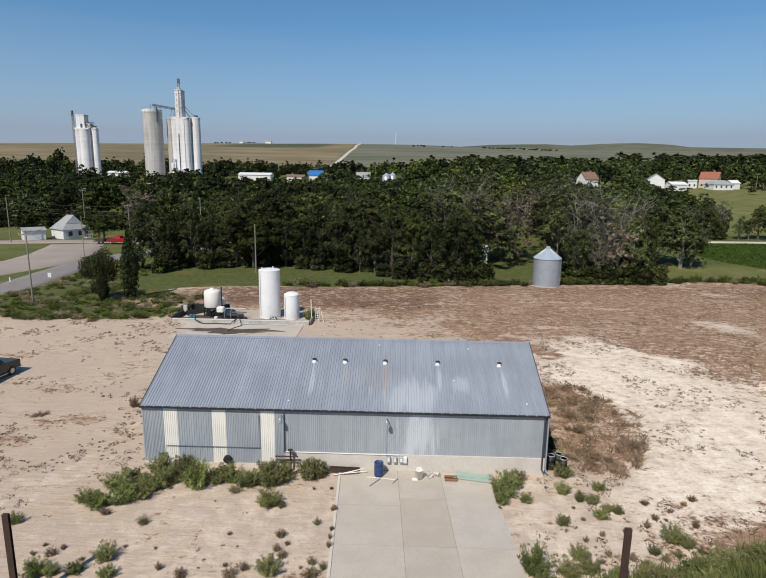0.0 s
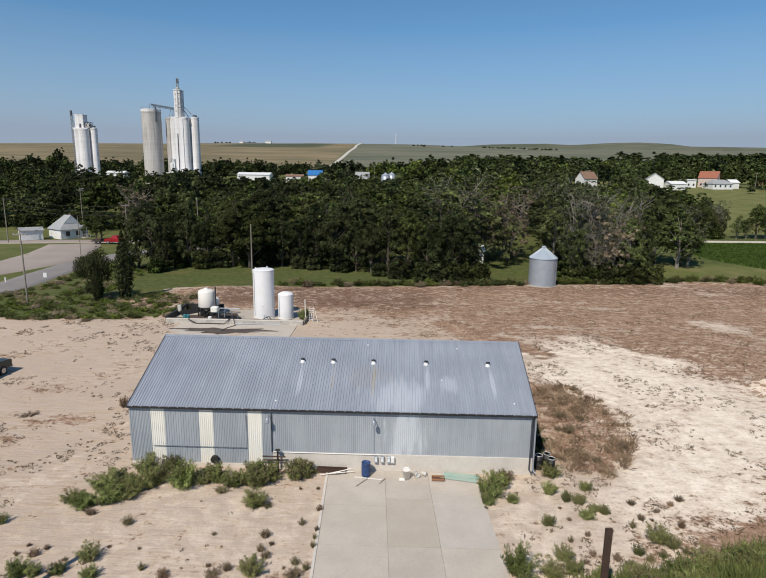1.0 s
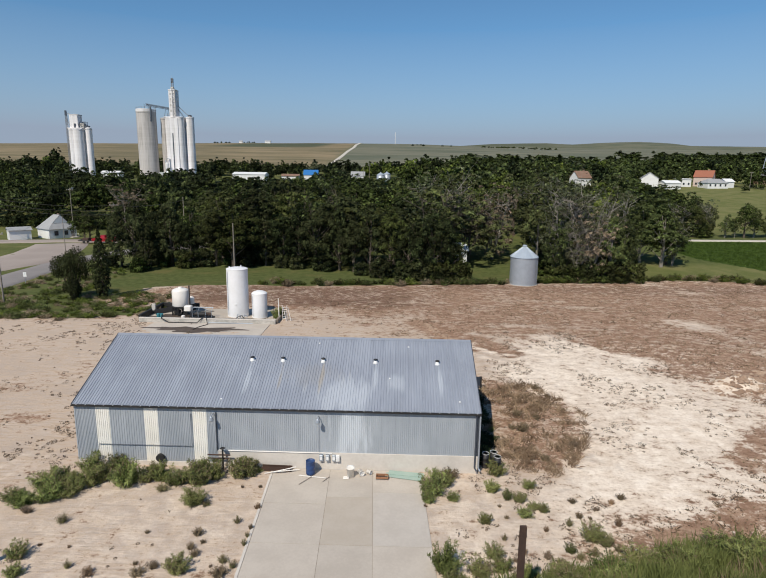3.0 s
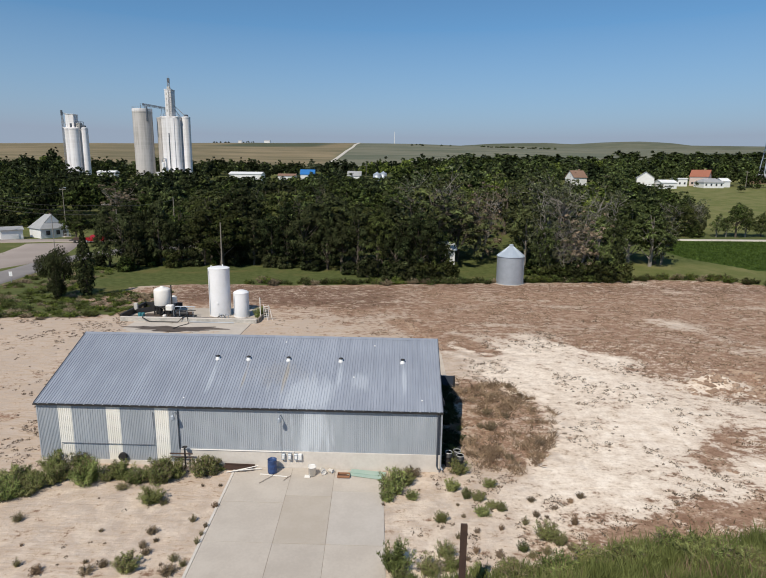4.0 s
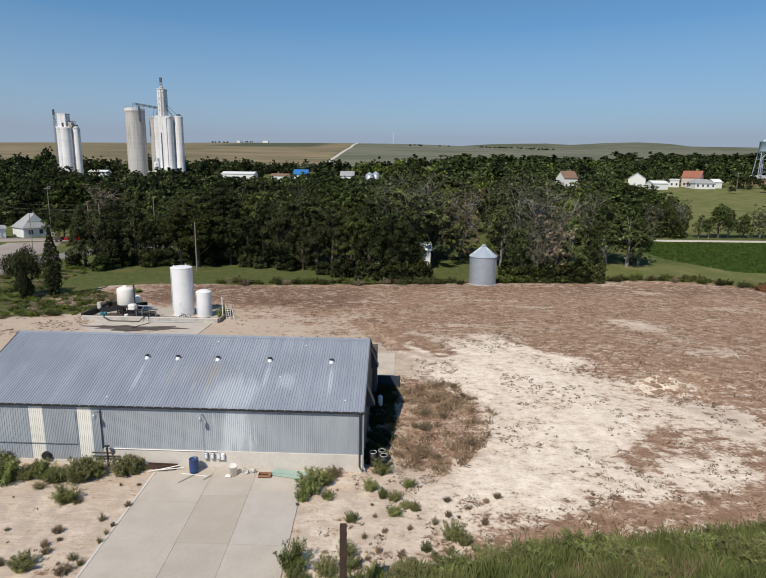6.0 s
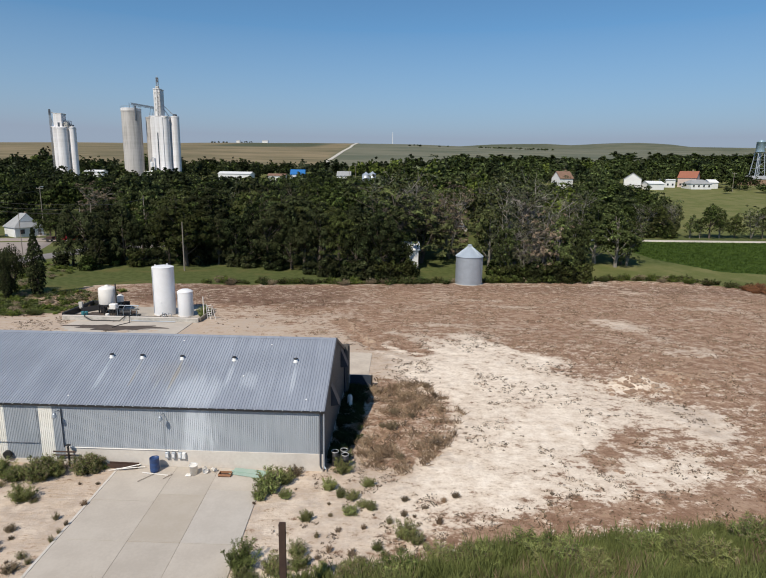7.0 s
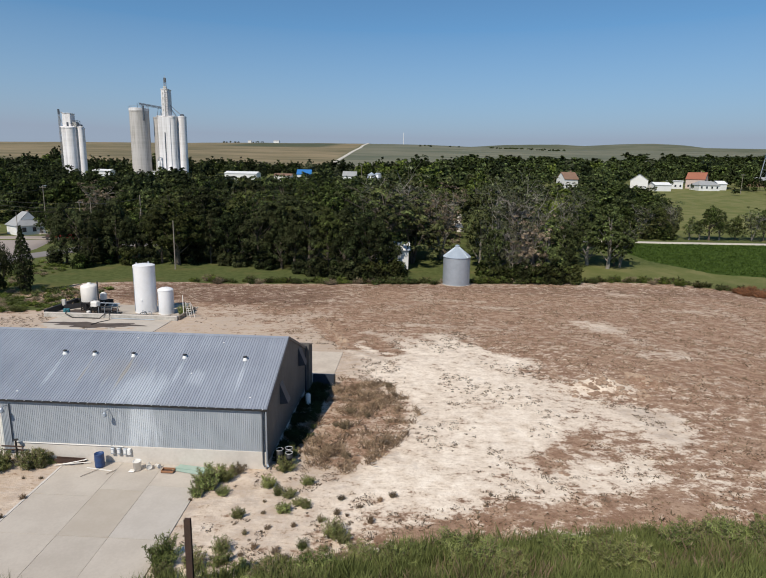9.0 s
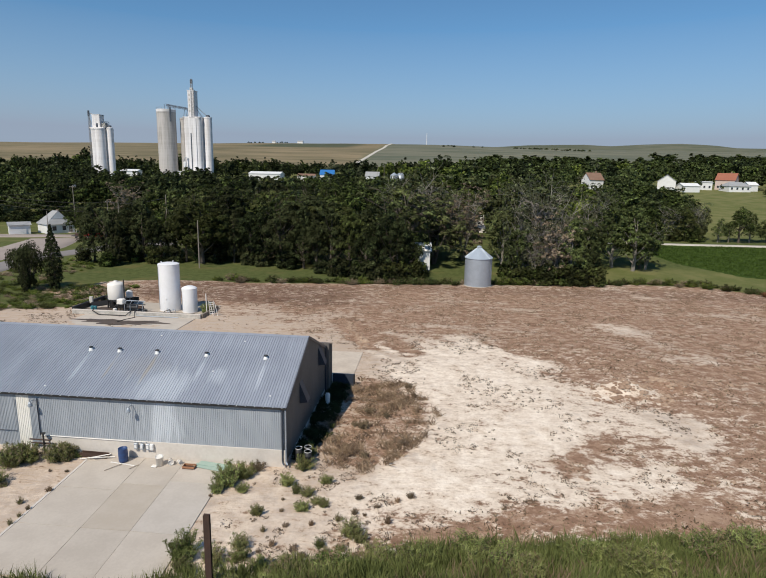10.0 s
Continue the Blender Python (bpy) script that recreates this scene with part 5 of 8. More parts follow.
# ---- houses and sheds ----
BROWNROOF = plain("brown_shingles", (0.21, 0.125, 0.085), (0.27, 0.17, 0.12), 0.9, big=0.6, small=5)
def house(name, label, at, turn, w, d, h, rise, wall, roof, chimney=False, windows=3, hip=0.0, porch=False):
    """A gabled or half-hipped house: ridge along its own x."""
    o = thing(name, label, "house" if "house" in name else "shed", at, turn)
    part("wall", Shape().box(-w / 2, -d / 2, -0.5, w / 2, d / 2, h), wall, o)
    g = Shape()
    g.add([(-w / 2, -d / 2, h), (-w / 2, d / 2, h), (-w / 2 + hip, 0, h + rise), (w / 2, -d / 2, h), (w / 2, d / 2, h), (w / 2 - hip, 0, h + rise)], [(0, 2, 1), (3, 4, 5), (0, 3, 5, 2), (1, 2, 5, 4)])
    part("gable", g, wall if hip < 0.1 else roof, o)
    e = 0.35
    k = rise / (d / 2)
    r = Shape()
    for sg in (-1, 1):
        y1, z1 = sg * (d / 2 + e), h - e * k
        r.add([(-w / 2 - e + 0, y1, z1), (w / 2 + e, y1, z1), (w / 2 + e - hip, 0, h + rise), (-w / 2 - e + hip, 0, h + rise),
               (-w / 2 - e + 0, y1, z1 + 0.14), (w / 2 + e, y1, z1 + 0.14), (w / 2 + e - hip, 0, h + rise + 0.14), (-w / 2 - e + hip, 0, h + rise + 0.14)],
              [(0, 3, 2, 1), (4, 5, 6, 7), (0, 1, 5, 4), (1, 2, 6, 5), (0, 4, 7, 3)])
    if hip > 0.1:
        for sg in (-1, 1):
            xe = sg * (w / 2 + e)
            r.add([(xe, -d / 2 - e, h - e * k + 0.14), (xe, d / 2 + e, h - e * k + 0.14), (xe - sg * hip, 0, h + rise + 0.14)], [(0, 1, 2)])
    part("roof", r, roof, o)
    for i in range(windows):
        x = -w / 2 + w * (i + 0.5) / windows
        win = part("window", Shape().box(x - 0.5, -d / 2 - 0.03, 1.0, x + 0.5, -d / 2 - 0.003, 2.2), GLASS, o)
        part("sill", Shape().box(x - 0.58, -d / 2 - 0.09, 0.92, x + 0.58, -d / 2 - 0.004, 0.995), WHITE, win)
    if windows:
        part("door", Shape().box(w / 2 + 0.003, -0.5, 0, w / 2 + 0.04, 0.5, 2.05), WOOD, o)
        part("window", Shape().box(w / 2 + 0.003, 1.0, 1.0, w / 2 + 0.03, 2.0, 2.2), GLASS, o)
    if chimney:
        part("chimney", Shape().box(w * 0.15, -0.4, h + rise * 0.4, w * 0.15 + 0.7, 0.3, h + rise + 0.9), BRICK, o)
    if porch:
        part("porch_roof", Shape().box(-w * 0.3, -d / 2 - 2.2, 2.5, w * 0.3, -d / 2 - 0.05, 2.65), roof, o)
        for sx in (-1, 1):
            part("porch_post", Shape().box(sx * w * 0.28 - 0.08, -d / 2 - 2.1, -0.3, sx * w * 0.28 + 0.08, -d / 2 - 1.94, 2.5), WHITE, o)
    return o


def on(x, y, dz=0.0):
    return (x, y, gz(x, y) + dz)


def gablet_house(at, turn):
    """A small square house: hipped roof that ends in a white gablet below the ridge, facing its own -y."""
    o = thing("house", "small white house with a grey hipped roof and gablet", "house", at, turn)
    part("wall", Shape().box(-3.9, -3.6, -0.5, 3.9, 3.6, 2.9), WHITE, o)
    top, g, y1 = 6.8, 4.4, -2.4
    r = Shape()
    r.add([(-4.3, -4.0, 2.75), (4.3, -4.0, 2.75), (4.3, 4.0, 2.75), (-4.3, 4.0, 2.75), (-2.3, y1, g), (2.3, y1, g), (0, y1 - 0.15, top), (0, 1.4, top)],
          [(0, 1, 5, 4), (0, 4, 6, 7, 3), (1, 2, 7, 6, 5), (2, 3, 7), (0, 3, 2, 1)])
    part("roof", r, GREYROOF, o, "weathered grey shingle roof")
    part("gablet", Shape().add([(-2.2, y1 - 0.12, g), (2.2, y1 - 0.12, g), (0, y1 - 0.12, top - 0.12), (0, y1 + 0.5, g)], [(0, 1, 2), (0, 2, 3), (1, 3, 2), (0, 3, 1)]), WHITE, o, "white boarded gablet")
    for x, w in ((-1.9, 1.1), (0.9, 1.0)):
        win = part("window", Shape().box(x - w / 2, -3.66, 0.9, x + w / 2, -3.603, 2.2), GLASS, o)
        part("sill", Shape().box(x - w / 2 - 0.1, -3.74, 0.80, x + w / 2 + 0.1, -3.604, 0.895), WHITE, win)
    part("door", Shape().box(2.3, -3.66, 0.0, 3.2, -3.603, 2.05), WOOD, o)
    step_up = part("porch", Shape().box(1.9, -5.2, -0.4, 3.8, -3.61, 0.25, 0.03), CONCRETE, o)
    part("rail", Shape().tube([(1.95, -5.1, 0.25), (1.95, -5.1, 1.15), (3.75, -5.1, 1.15), (3.75, -5.1, 0.25)], 0.05, 5), WHITE, step_up)
    part("chimney", Shape().box(0.8, 0.4, 4.0, 1.3, 0.9, 7.0, 0.03), BRICK, o)
    return o


gablet_house(on(-97.4, 165.0), 56)
house("garage_shed", "low white metal shed beside the gravel street", on(-104.6, 158.5), 42, 5.4, 4.4, 2.7, 0.7, WHITE, GREYROOF, False, 0)
house("house", "white house with a brown roof among trees", on(100.0, 306, 1.4), 20, 8, 7.5, 5.5, 3.4, WHITE, BROWNROOF, True, 3)
house("house", "white house with a pale grey gabled roof", on(146.6, 331, 1.3), 70, 13, 9, 4.2, 3.2, WHITE, GREYROOF, False, 3)
house("garage_shed", "long plain white garage", on(157, 328), 10, 9.5, 7, 3.2, 1.4, WHITE, WHITE, False, 0)
house("mobile_home", "white camper trailer parked by the houses", on(173, 346), 0, 8.6, 3.0, 4.3, 0.3, WHITE, WHITE, False, 3)
house("house", "pale house with an orange-red gabled roof", on(188.6, 352), -38, 10, 9, 5.6, 3.8, PINKWALL, REDROOF, True, 3)
house("house", "white house with a grey hipped roof and porch", on(186.5, 338), 8, 12.5, 9, 2.9, 2.2, WHITE, GREYROOF, False, 4, 3.0)
house("garage_shed", "small white garage near the red roof", on(197, 343), 10, 5.5, 6, 3.4, 1.6, WHITE, WHITE, False, 0)
house("pavilion_shed", "open park shelter with a grey roof", on(262, 402), 5, 26, 12, 4.0, 2.2, BRICK, GREYROOF, False, 0)
house("warehouse_shed", "long low white metal shed in the town", on(-95, 380), 3, 21, 14, 6.0, 1.4, WHITE, WHITE, False, 0)
house("warehouse_shed", "white shed with a bright blue steel roof", on(-60, 415), 6, 10, 12, 3.6, 3.4, WHITE, BLUEROOF, False, 0)
house("warehouse_shed", "low white shed with a brown roof", on(-72, 400), 4, 12, 9, 3.6, 1.4, WHITE, BROWNROOF, False, 0)
house("warehouse_shed", "grey shed in the town", on(-24, 390), 0, 9, 8, 4.6, 3.0, WHITE, GREYROOF, False, 0)
house("warehouse_shed", "low white shed below the elevator", on(-163.2, 330, 6.8), 4, 10, 7, 2.6, 0.9, WHITE, WHITE, False, 0)
house("warehouse_shed", "tall white shed glimpsed between the trees", on(14.9, 117.5), 4, 7, 5, 4.2, 1.2, WHITE, WHITE, False, 0)
house("house", "white farmhouse on the far hill", (-428, 1560, gz(-428, 1560)), 0, 9, 8, 4, 2.5, WHITE, GREYROOF, False, 0)
house("warehouse_shed", "long pale barn on the far hill", (-352, 1550, gz(-352, 1550)), 0, 15, 10, 4.5, 2.5, WHITE, GREYROOF, False, 0)


def far_bin(at, r, h):
    b = thing("grain_bin", "small galvanised grain bins in the town", "grain bin", at, group="town grain bins")
    part("shell", Shape().lathe([(r, -1), (r, h)], 20), GALV, b, "", True)
    part("roof", Shape().lathe([(r + 0.15, h), (0.3, h + r * 0.6), (0.2, h + r * 0.6 + 0.3)], 20), BINROOF, b)


for x, y, r, h in ((-8.0, 372, 2.6, 6.0), (-4.0, 375, 2.3, 6.2)):
    far_bin(on(x, y), r, h)


def water_tower(at):
    w = thing("water_tower", "old pale blue steel water tower on four legs", "water tower", at)
    part("tank", Shape().lathe([(0.4, 21.2), (2.6, 22.6), (2.9, 23.4), (2.9, 29.5), (3.1, 29.6), (0.2, 31.6)], 24), TANKBLUE, w, "", True)
    part("walkway", Shape().lathe([(2.9, 22.7), (3.9, 22.7), (3.9, 22.9), (2.9, 22.9)], 24), GALV, w)
    part("riser", Shape().tube([(0, 0, -1), (0, 0, 21.4)], 0.4, 8), GALV, w)
    for i in range(4):
        c, s = math.cos(math.pi * (i + 0.5) / 2), math.sin(math.pi * (i + 0.5) / 2)
        c2, s2 = math.cos(math.pi * (i + 1.5) / 2), math.sin(math.pi * (i + 1.5) / 2)
        part("leg", Shape().tube([(5.8 * c, 5.8 * s, -1), (2.9 * c, 2.9 * s, 23)], 0.3, 6), GALV, w)
        for z in (5, 11, 17):
            r1, r2 = 5.8 - 2.9 * (z + 1) / 24, 5.8 - 2.9 * (z + 6) / 24
            part("brace", Shape().tube([(r1 * c, r1 * s, z), (r1 * c2, r1 * s2, z)], 0.12, 4), GALV, w)
            part("tie_rod", Shape().tube([(r1 * c, r1 * s, z), (r2 * c2, r2 * s2, z + 5)], 0.06, 4), GALV, w)


water_tower(on(276, 430))
tower = thing("radio_mast", "slim white mast on the far skyline", "mast", (-10, 1585, gz(-10, 1585)))
part("pole", Shape().tube([(0, 0, -2), (0, 0, 30)], [0.8, 0.6], 8), WHITE, tower)


# ---- trees ----
def leaf_cloud(centres, radii, count, size, rng, squash=0.8, hang=0.3, slim=0.62, rise=0.0, flat=0.0, corners=4):
    """Small bent leaf sprays (two triangles each) strewn through clumps; denser near each clump's skin."""
    centres, radii = np.asarray(centres, float), np.asarray(radii, float)
    pick = rng.choice(len(centres), count, p=radii ** 2 / (radii ** 2).sum())
    d = rng.normal(size=(count, 3))
    d /= np.linalg.norm(d, axis=1)[:, None]
    rad = radii[pick] * ((0.62 + 0.46 * rng.random(count)) if flat else (0.45 + 0.62 * rng.random(count) ** 0.6))
    p = centres[pick] + d * rad[:, None] * np.array([1, 1, squash])
    a = rng.normal(size=(count, 3)) * 0.75 + d * (0.1 + 0.5 * rise) + np.array([0, 0, rise])
    a /= np.linalg.norm(a, axis=1)[:, None]
    up = d * 1.0 + rng.normal(size=(count, 3)) * 0.42 + np.array([0, 0, 0.25])
    if flat:
        up /= np.linalg.norm(up, axis=1)[:, None]
        a -= flat * up * (a * up).sum(1)[:, None]
        a /= np.linalg.norm(a, axis=1)[:, None]
    b = np.cross(a, up)
    b /= np.linalg.norm(b, axis=1)[:, None] + 1e-9
    s = size * (0.6 + 0.8 * rng.random(count))[:, None]
    a, b = a * s, b * s * slim
    droop = np.zeros((count, 3))
    droop[:, 2] = -hang * s[:, 0]
    if corners == 3:
        v = np.stack([p - a * 0.5 + b * 0.55, p + a * 0.65 + droop, p - a * 0.4 - b * 0.6], 1).reshape(-1, 3)
        return v, np.arange(count * 3).reshape(-1, 3)
    v = np.stack([p - a * 0.5, p + b * 0.5, p + a * 0.6 + droop, p - b * 0.5], 1).reshape(-1, 3)
    k = np.arange(count) * 4
    return v, np.stack([k, k + 1, k + 2, k + 3], 1)


def leaf_mesh(name, centres, radii, count, size, rng, material, squash=0.8, hang=0.3, slim=0.62, rise=0.0, flat=0.85, corners=4):
    v, f = leaf_cloud(centres, radii, count, size, rng, squash, hang, slim, rise, flat, corners)
    me = bpy.data.meshes.new(name)
    me.from_pydata(v.tolist(), [], f.tolist())
    me.materials.append(material)
    return me


def crown_clumps(shape, height, spread, count, rng):
    """Centres, radii and facings of the leaf clumps of a full crown; each clump is one bough's end."""
    centres, radii, facing = [], [], []
    lean = rng.normal(size=2) * 0.05 * spread
    domes = []
    if shape == "cedar":
        domes = [(0, 0, 0.30, 1.0, 0.30), (0, 0, 0.55, 0.72, 0.30), (0, 0, 0.80, 0.36, 0.22)]
    else:
        domes = [(0, 0, 0.46, 0.74, 0.32)]
        for i in range(5):
            w = i * 1.257 + rng.random() * 1.0
            out = 0.42 + 0.26 * rng.random()
            domes.append((math.cos(w) * out, math.sin(w) * out, 0.36 + 0.34 * rng.random(), 0.36 + 0.16 * rng.random(), 0.15 + 0.10 * rng.random()))
        domes.append((0.15 * rng.normal(), 0.15 * rng.normal(), 0.76, 0.36, 0.24))
    weight = np.array([d[3] for d in domes])
    weight /= weight.sum()
    while len(centres) < count:
        dx, dy, dz, dr, dh = domes[int(rng.choice(len(domes), p=weight))]
        d = rng.normal(size=3)
        d /= np.linalg.norm(d)
        if d[2] < -0.55:
            continue
        k = 0.74 + 0.34 * rng.random()
        p = np.array([(dx + d[0] * dr * k) * spread + lean[0], (dy + d[1] * dr * k) * spread + lean[1], (dz + d[2] * dh * k) * height])
        if p[2] < (0.09 if shape == "cedar" else 0.11) * height:
            continue
        hidden = any(((p[0] - lean[0]) / spread - ex) ** 2 / er ** 2 + ((p[1] - lean[1]) / spread - ey) ** 2 / er ** 2 + (p[2] / height - ez) ** 2 / eh ** 2 < 0.55 for ex, ey, ez, er, eh in domes)
        if hidden:
            continue
        centres.append(p)
        radii.append(height * (0.040 + 0.080 * rng.random() ** 1.5))
        facing.append(d)
    return np.array(centres), np.array(radii), np.array(facing)


def clump_leaves(centres, radii, facing, each, size, rng, corners=4):
    """Leaf sprays on the outer and upper side of every clump, lying like shingles on its skin."""
    n = len(centres)
    k = np.repeat(np.arange(n), each)
    d = rng.normal(size=(n * each, 3)) * 0.65 + facing[k] * 0.60 + np.array([0, 0, 0.80])
    d /= np.linalg.norm(d, axis=1)[:, None]
    p = centres[k] + d * (radii[k] * (0.66 + 0.50 * rng.random(n * each) ** 1.5))[:, None] * np.array([1.15, 1.15, 0.75])
    up = d + rng.normal(size=d.shape) * 0.30
    up /= np.linalg.norm(up, axis=1)[:, None]
    a = rng.normal(size=d.shape) + np.array([0, 0, -0.5])
    a -= up * (a * up).sum(1)[:, None]
    a /= np.linalg.norm(a, axis=1)[:, None]
    b = np.cross(a, up)
    s = size * (0.6 + 0.8 * rng.random(n * each))[:, None]
    a, b = a * s, b * s * 0.72
    if corners == 3:
        v = np.stack([p - a * 0.5 + b * 0.6, p + a * 0.7, p - a * 0.45 - b * 0.6], 1).reshape(-1, 3)
        return v, np.arange(n * each * 3).reshape(-1, 3)
    v = np.stack([p - a * 0.55, p + b * 0.5, p + a * 0.65, p - b * 0.5], 1).reshape(-1, 3)
    return v, np.arange(n * each * 4).reshape(-1, 4)


def tree_model(name, label, height, spread, leaf, bark, clumps, each, size, seed, shape="oak", top_only=False):
    """A leafy tree: tapered trunk, limbs that reach to the clumps of its crown. Stands at the origin."""
    rng = np.random.default_rng(seed)
    t = thing(name, label, "tree")
    if shape == "column":
        centres, radii, facing = [], [], []
        for i in range(clumps):
            f = 0.04 + 0.94 * i / clumps
            w = spread * (0.55 + 0.45 * math.sin(math.pi * min(1.0, f * 0.9 + 0.15))) * min(1.0, 2.1 * (1.0 - f)) ** 0.7 * min(1.0, 0.55 + 2.5 * f)
            q = i * 2.4
            d = np.array([math.cos(q), math.sin(q), 0.35])
            centres.append(np.array([d[0] * w * 0.72, d[1] * w * 0.72, height * f]))
            radii.append(w * (0.34 + 0.16 * rng.random()))
            facing.append(d / np.linalg.norm(d))
        centres, radii, facing = np.array(centres), np.array(radii), np.array(facing)
    else:
        centres, radii, facing = crown_clumps(shape, height, spread, clumps, rng)
    if top_only:
        keep = centres[:, 2] > 0.34 * height
        centres, radii, facing = centres[keep], radii[keep], facing[keep]
    s = Shape()
    r0 = height * 0.026
    s.tube([(0, 0, -0.5), (0.02 * height * rng.normal(), 0, height * 0.18), (0.03 * height * rng.normal(), 0.02 * height * rng.normal(), height * 0.5), (0, 0, height * 0.82)], [r0 * 1.3, r0, r0 * 0.6, r0 * 0.15], 7, False)
    for i in range(0, len(centres), max(1, len(centres) // 12)):
        c = centres[i]
        z0 = max(0.12 * height, c[2] - 0.28 * height)
        s.tube([(0, 0, z0), (c[0] * 0.5, c[1] * 0.5, (z0 + c[2]) / 2 - 0.02 * height), tuple(c)], [r0 * 0.42, r0 * 0.26, r0 * 0.06], 5, False)
    part("trunk", s, bark, t)
    v, f = clump_leaves(centres, radii, facing, each, size, rng, 3)
    # loose sprays inside the crown close it against the light
    inner = leaf_cloud(centres * np.array([0.5, 0.5, 0.90]), radii * 1.3, len(centres) * max(3, each // 18), size * 1.5, rng, 0.9, 0.2, 0.8, 0.0, 0.6, 3)
    me = bpy.data.meshes.new("crown")
    verts = np.concatenate([v, inner[0]])
    me.from_pydata(verts.tolist(), [], np.arange(len(verts)).reshape(-1, 3).tolist())
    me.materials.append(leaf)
    crown = new("crown", me)
    crown.parent = t
    return t


def thin_tree(name, label, height, spread, leaf, bark, seed, clumps, each, size, bare):
    """A half-dead tree: many long pale forking limbs that rise and spread, with ragged clumps on part of them."""
    rng = np.random.default_rng(seed)
    s, centres, radii, facing = Shape(), [], [], []
    r0 = height * 0.026
    forks = []
    for i in range(4):
        w = i * 1.57 + rng.random()
        forks.append([np.array([0, 0, -0.4]), np.array([math.cos(w) * 0.12 * spread, math.sin(w) * 0.12 * spread, height * 0.2]), np.array([math.cos(w) * 0.42 * spread, math.sin(w) * 0.42 * spread, height * (0.5 + 0.1 * rng.random())]), np.array([math.cos(w) * 0.6 * spread, math.sin(w) * 0.6 * spread, height * (0.82 + 0.16 * rng.random())])])
        s.tube(forks[-1], [r0 * 0.8, r0 * 0.5, r0 * 0.3, r0 * 0.08], 6, False)
    for i in range(64):
        f = forks[i % 4]
        k = 0.25 + 0.75 * rng.random()
        a = f[1] + (f[2] - f[1]) * min(1, k * 1.6) if k < 0.62 else f[2] + (f[3] - f[2]) * (k - 0.62) / 0.38
        w = rng.random() * 6.283
        reach = spread * (0.25 + 0.45 * rng.random())
        b = a + np.array([math.cos(w) * reach, math.sin(w) * reach, height * (0.02 + 0.20 * rng.random())])
        mid = (a + b) / 2 + rng.normal(size=3) * 0.025 * height
        s.tube([a, mid, b], [r0 * 0.20, r0 * 0.14, r0 * 0.05], 4, False)
        for q in range(2):
            c = b + rng.normal(size=3) * 0.07 * height + np.array([0, 0, 0.03 * height])
            s.tube([mid, (mid + c) / 2 + rng.normal(size=3) * 0.015 * height, c], [r0 * 0.11, r0 * 0.08, r0 * 0.04], 3, False)
            if rng.random() > bare:
                centres.append(c)
                radii.append(height * (0.045 + 0.035 * rng.random()))
                d = c - np.array([0, 0, height * 0.45])
                facing.append(d / np.linalg.norm(d))
    for i in range(clumps):
        w, out = rng.random() * 6.283, spread * (0.5 + 0.35 * rng.random())
        centres.append(np.array([math.cos(w) * out, math.sin(w) * out, height * (0.10 + 0.42 * rng.random())]))
        radii.append(height * (0.05 + 0.03 * rng.random()))
        facing.append(np.array([math.cos(w), math.sin(w), 0.2]))
    t = thing(name, label, "tree")
    part("trunk", s, bark, t)
    v, f = clump_leaves(np.array(centres), np.array(radii), np.array(facing), each, size, rng, 3)
    me = bpy.data.meshes.new("crown")
    me.from_pydata(v.tolist(), [], f.tolist())
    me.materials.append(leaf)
    crown = new("crown", me)
    crown.parent = t
    return t


MODELS = {}


D, M_, O, B_ = LEAF_DARK, LEAF_MID, LEAF_OLIVE, LEAF_BRIGHT
TREE_LABELS = {"dark": "dense dark green shade tree at the lawn's edge", "mid": "broad green leafy tree", "olive": "dull olive-green tree with thin foliage",
               "bare": "half-dead grey tree with bare pale limbs", "warm": "loose warm olive-green tree with ragged crown", "bright": "bright yellow-green leafy tree", "pop": "slim upright green poplar", "cedar": "dark conical tree at the lawn's edge"}
# near models carry finer leaves
for i in range(4):
    MODELS[f"dark{i}"] = tree_model("tree", TREE_LABELS["dark"], 11.0, 4.2, D, BARK, 92, 78, 0.27, 100 + i, "oak")
    MODELS[f"mid{i}"] = tree_model("tree", TREE_LABELS["mid"], 11.0, 4.3, M_, BARK, 92, 78, 0.27, 120 + i, "oak")
for i in range(3):
    MODELS[f"olive{i}"] = thin_tree("tree", TREE_LABELS["olive"], 10.5, 4.2, O, PALEBARK if i else BARK, 140 + i, 40, 30, 0.32, 0.25)
    MODELS[f"bare{i}"] = thin_tree("tree", TREE_LABELS["bare"], 10.5, 4.0, LEAF_DEAD if i == 0 else LEAF_GREY, PALEBARK, 160 + i, 34, 30, 0.26, 0.30 if i == 0 else 0.42)
    MODELS[f"cedar{i}"] = tree_model("tree", TREE_LABELS["cedar"], 10.5, 3.1, D, BARK, 110, 60, 0.27, 180 + i, "cedar")
for i in range(3):
    MODELS[f"warm{i}"] = tree_model("tree", TREE_LABELS["warm"], 11.0, 4.2, (LEAF_WARM, LEAF_OLIVE, LEAF_WARM)[i], PALEBARK, 88, 56, 0.29, 270 + i, "oak")
MODELS["pop0"] = tree_model("tree", TREE_LABELS["pop"], 9.0, 1.6, D, BARK, 90, 60, 0.24, 200, "column")
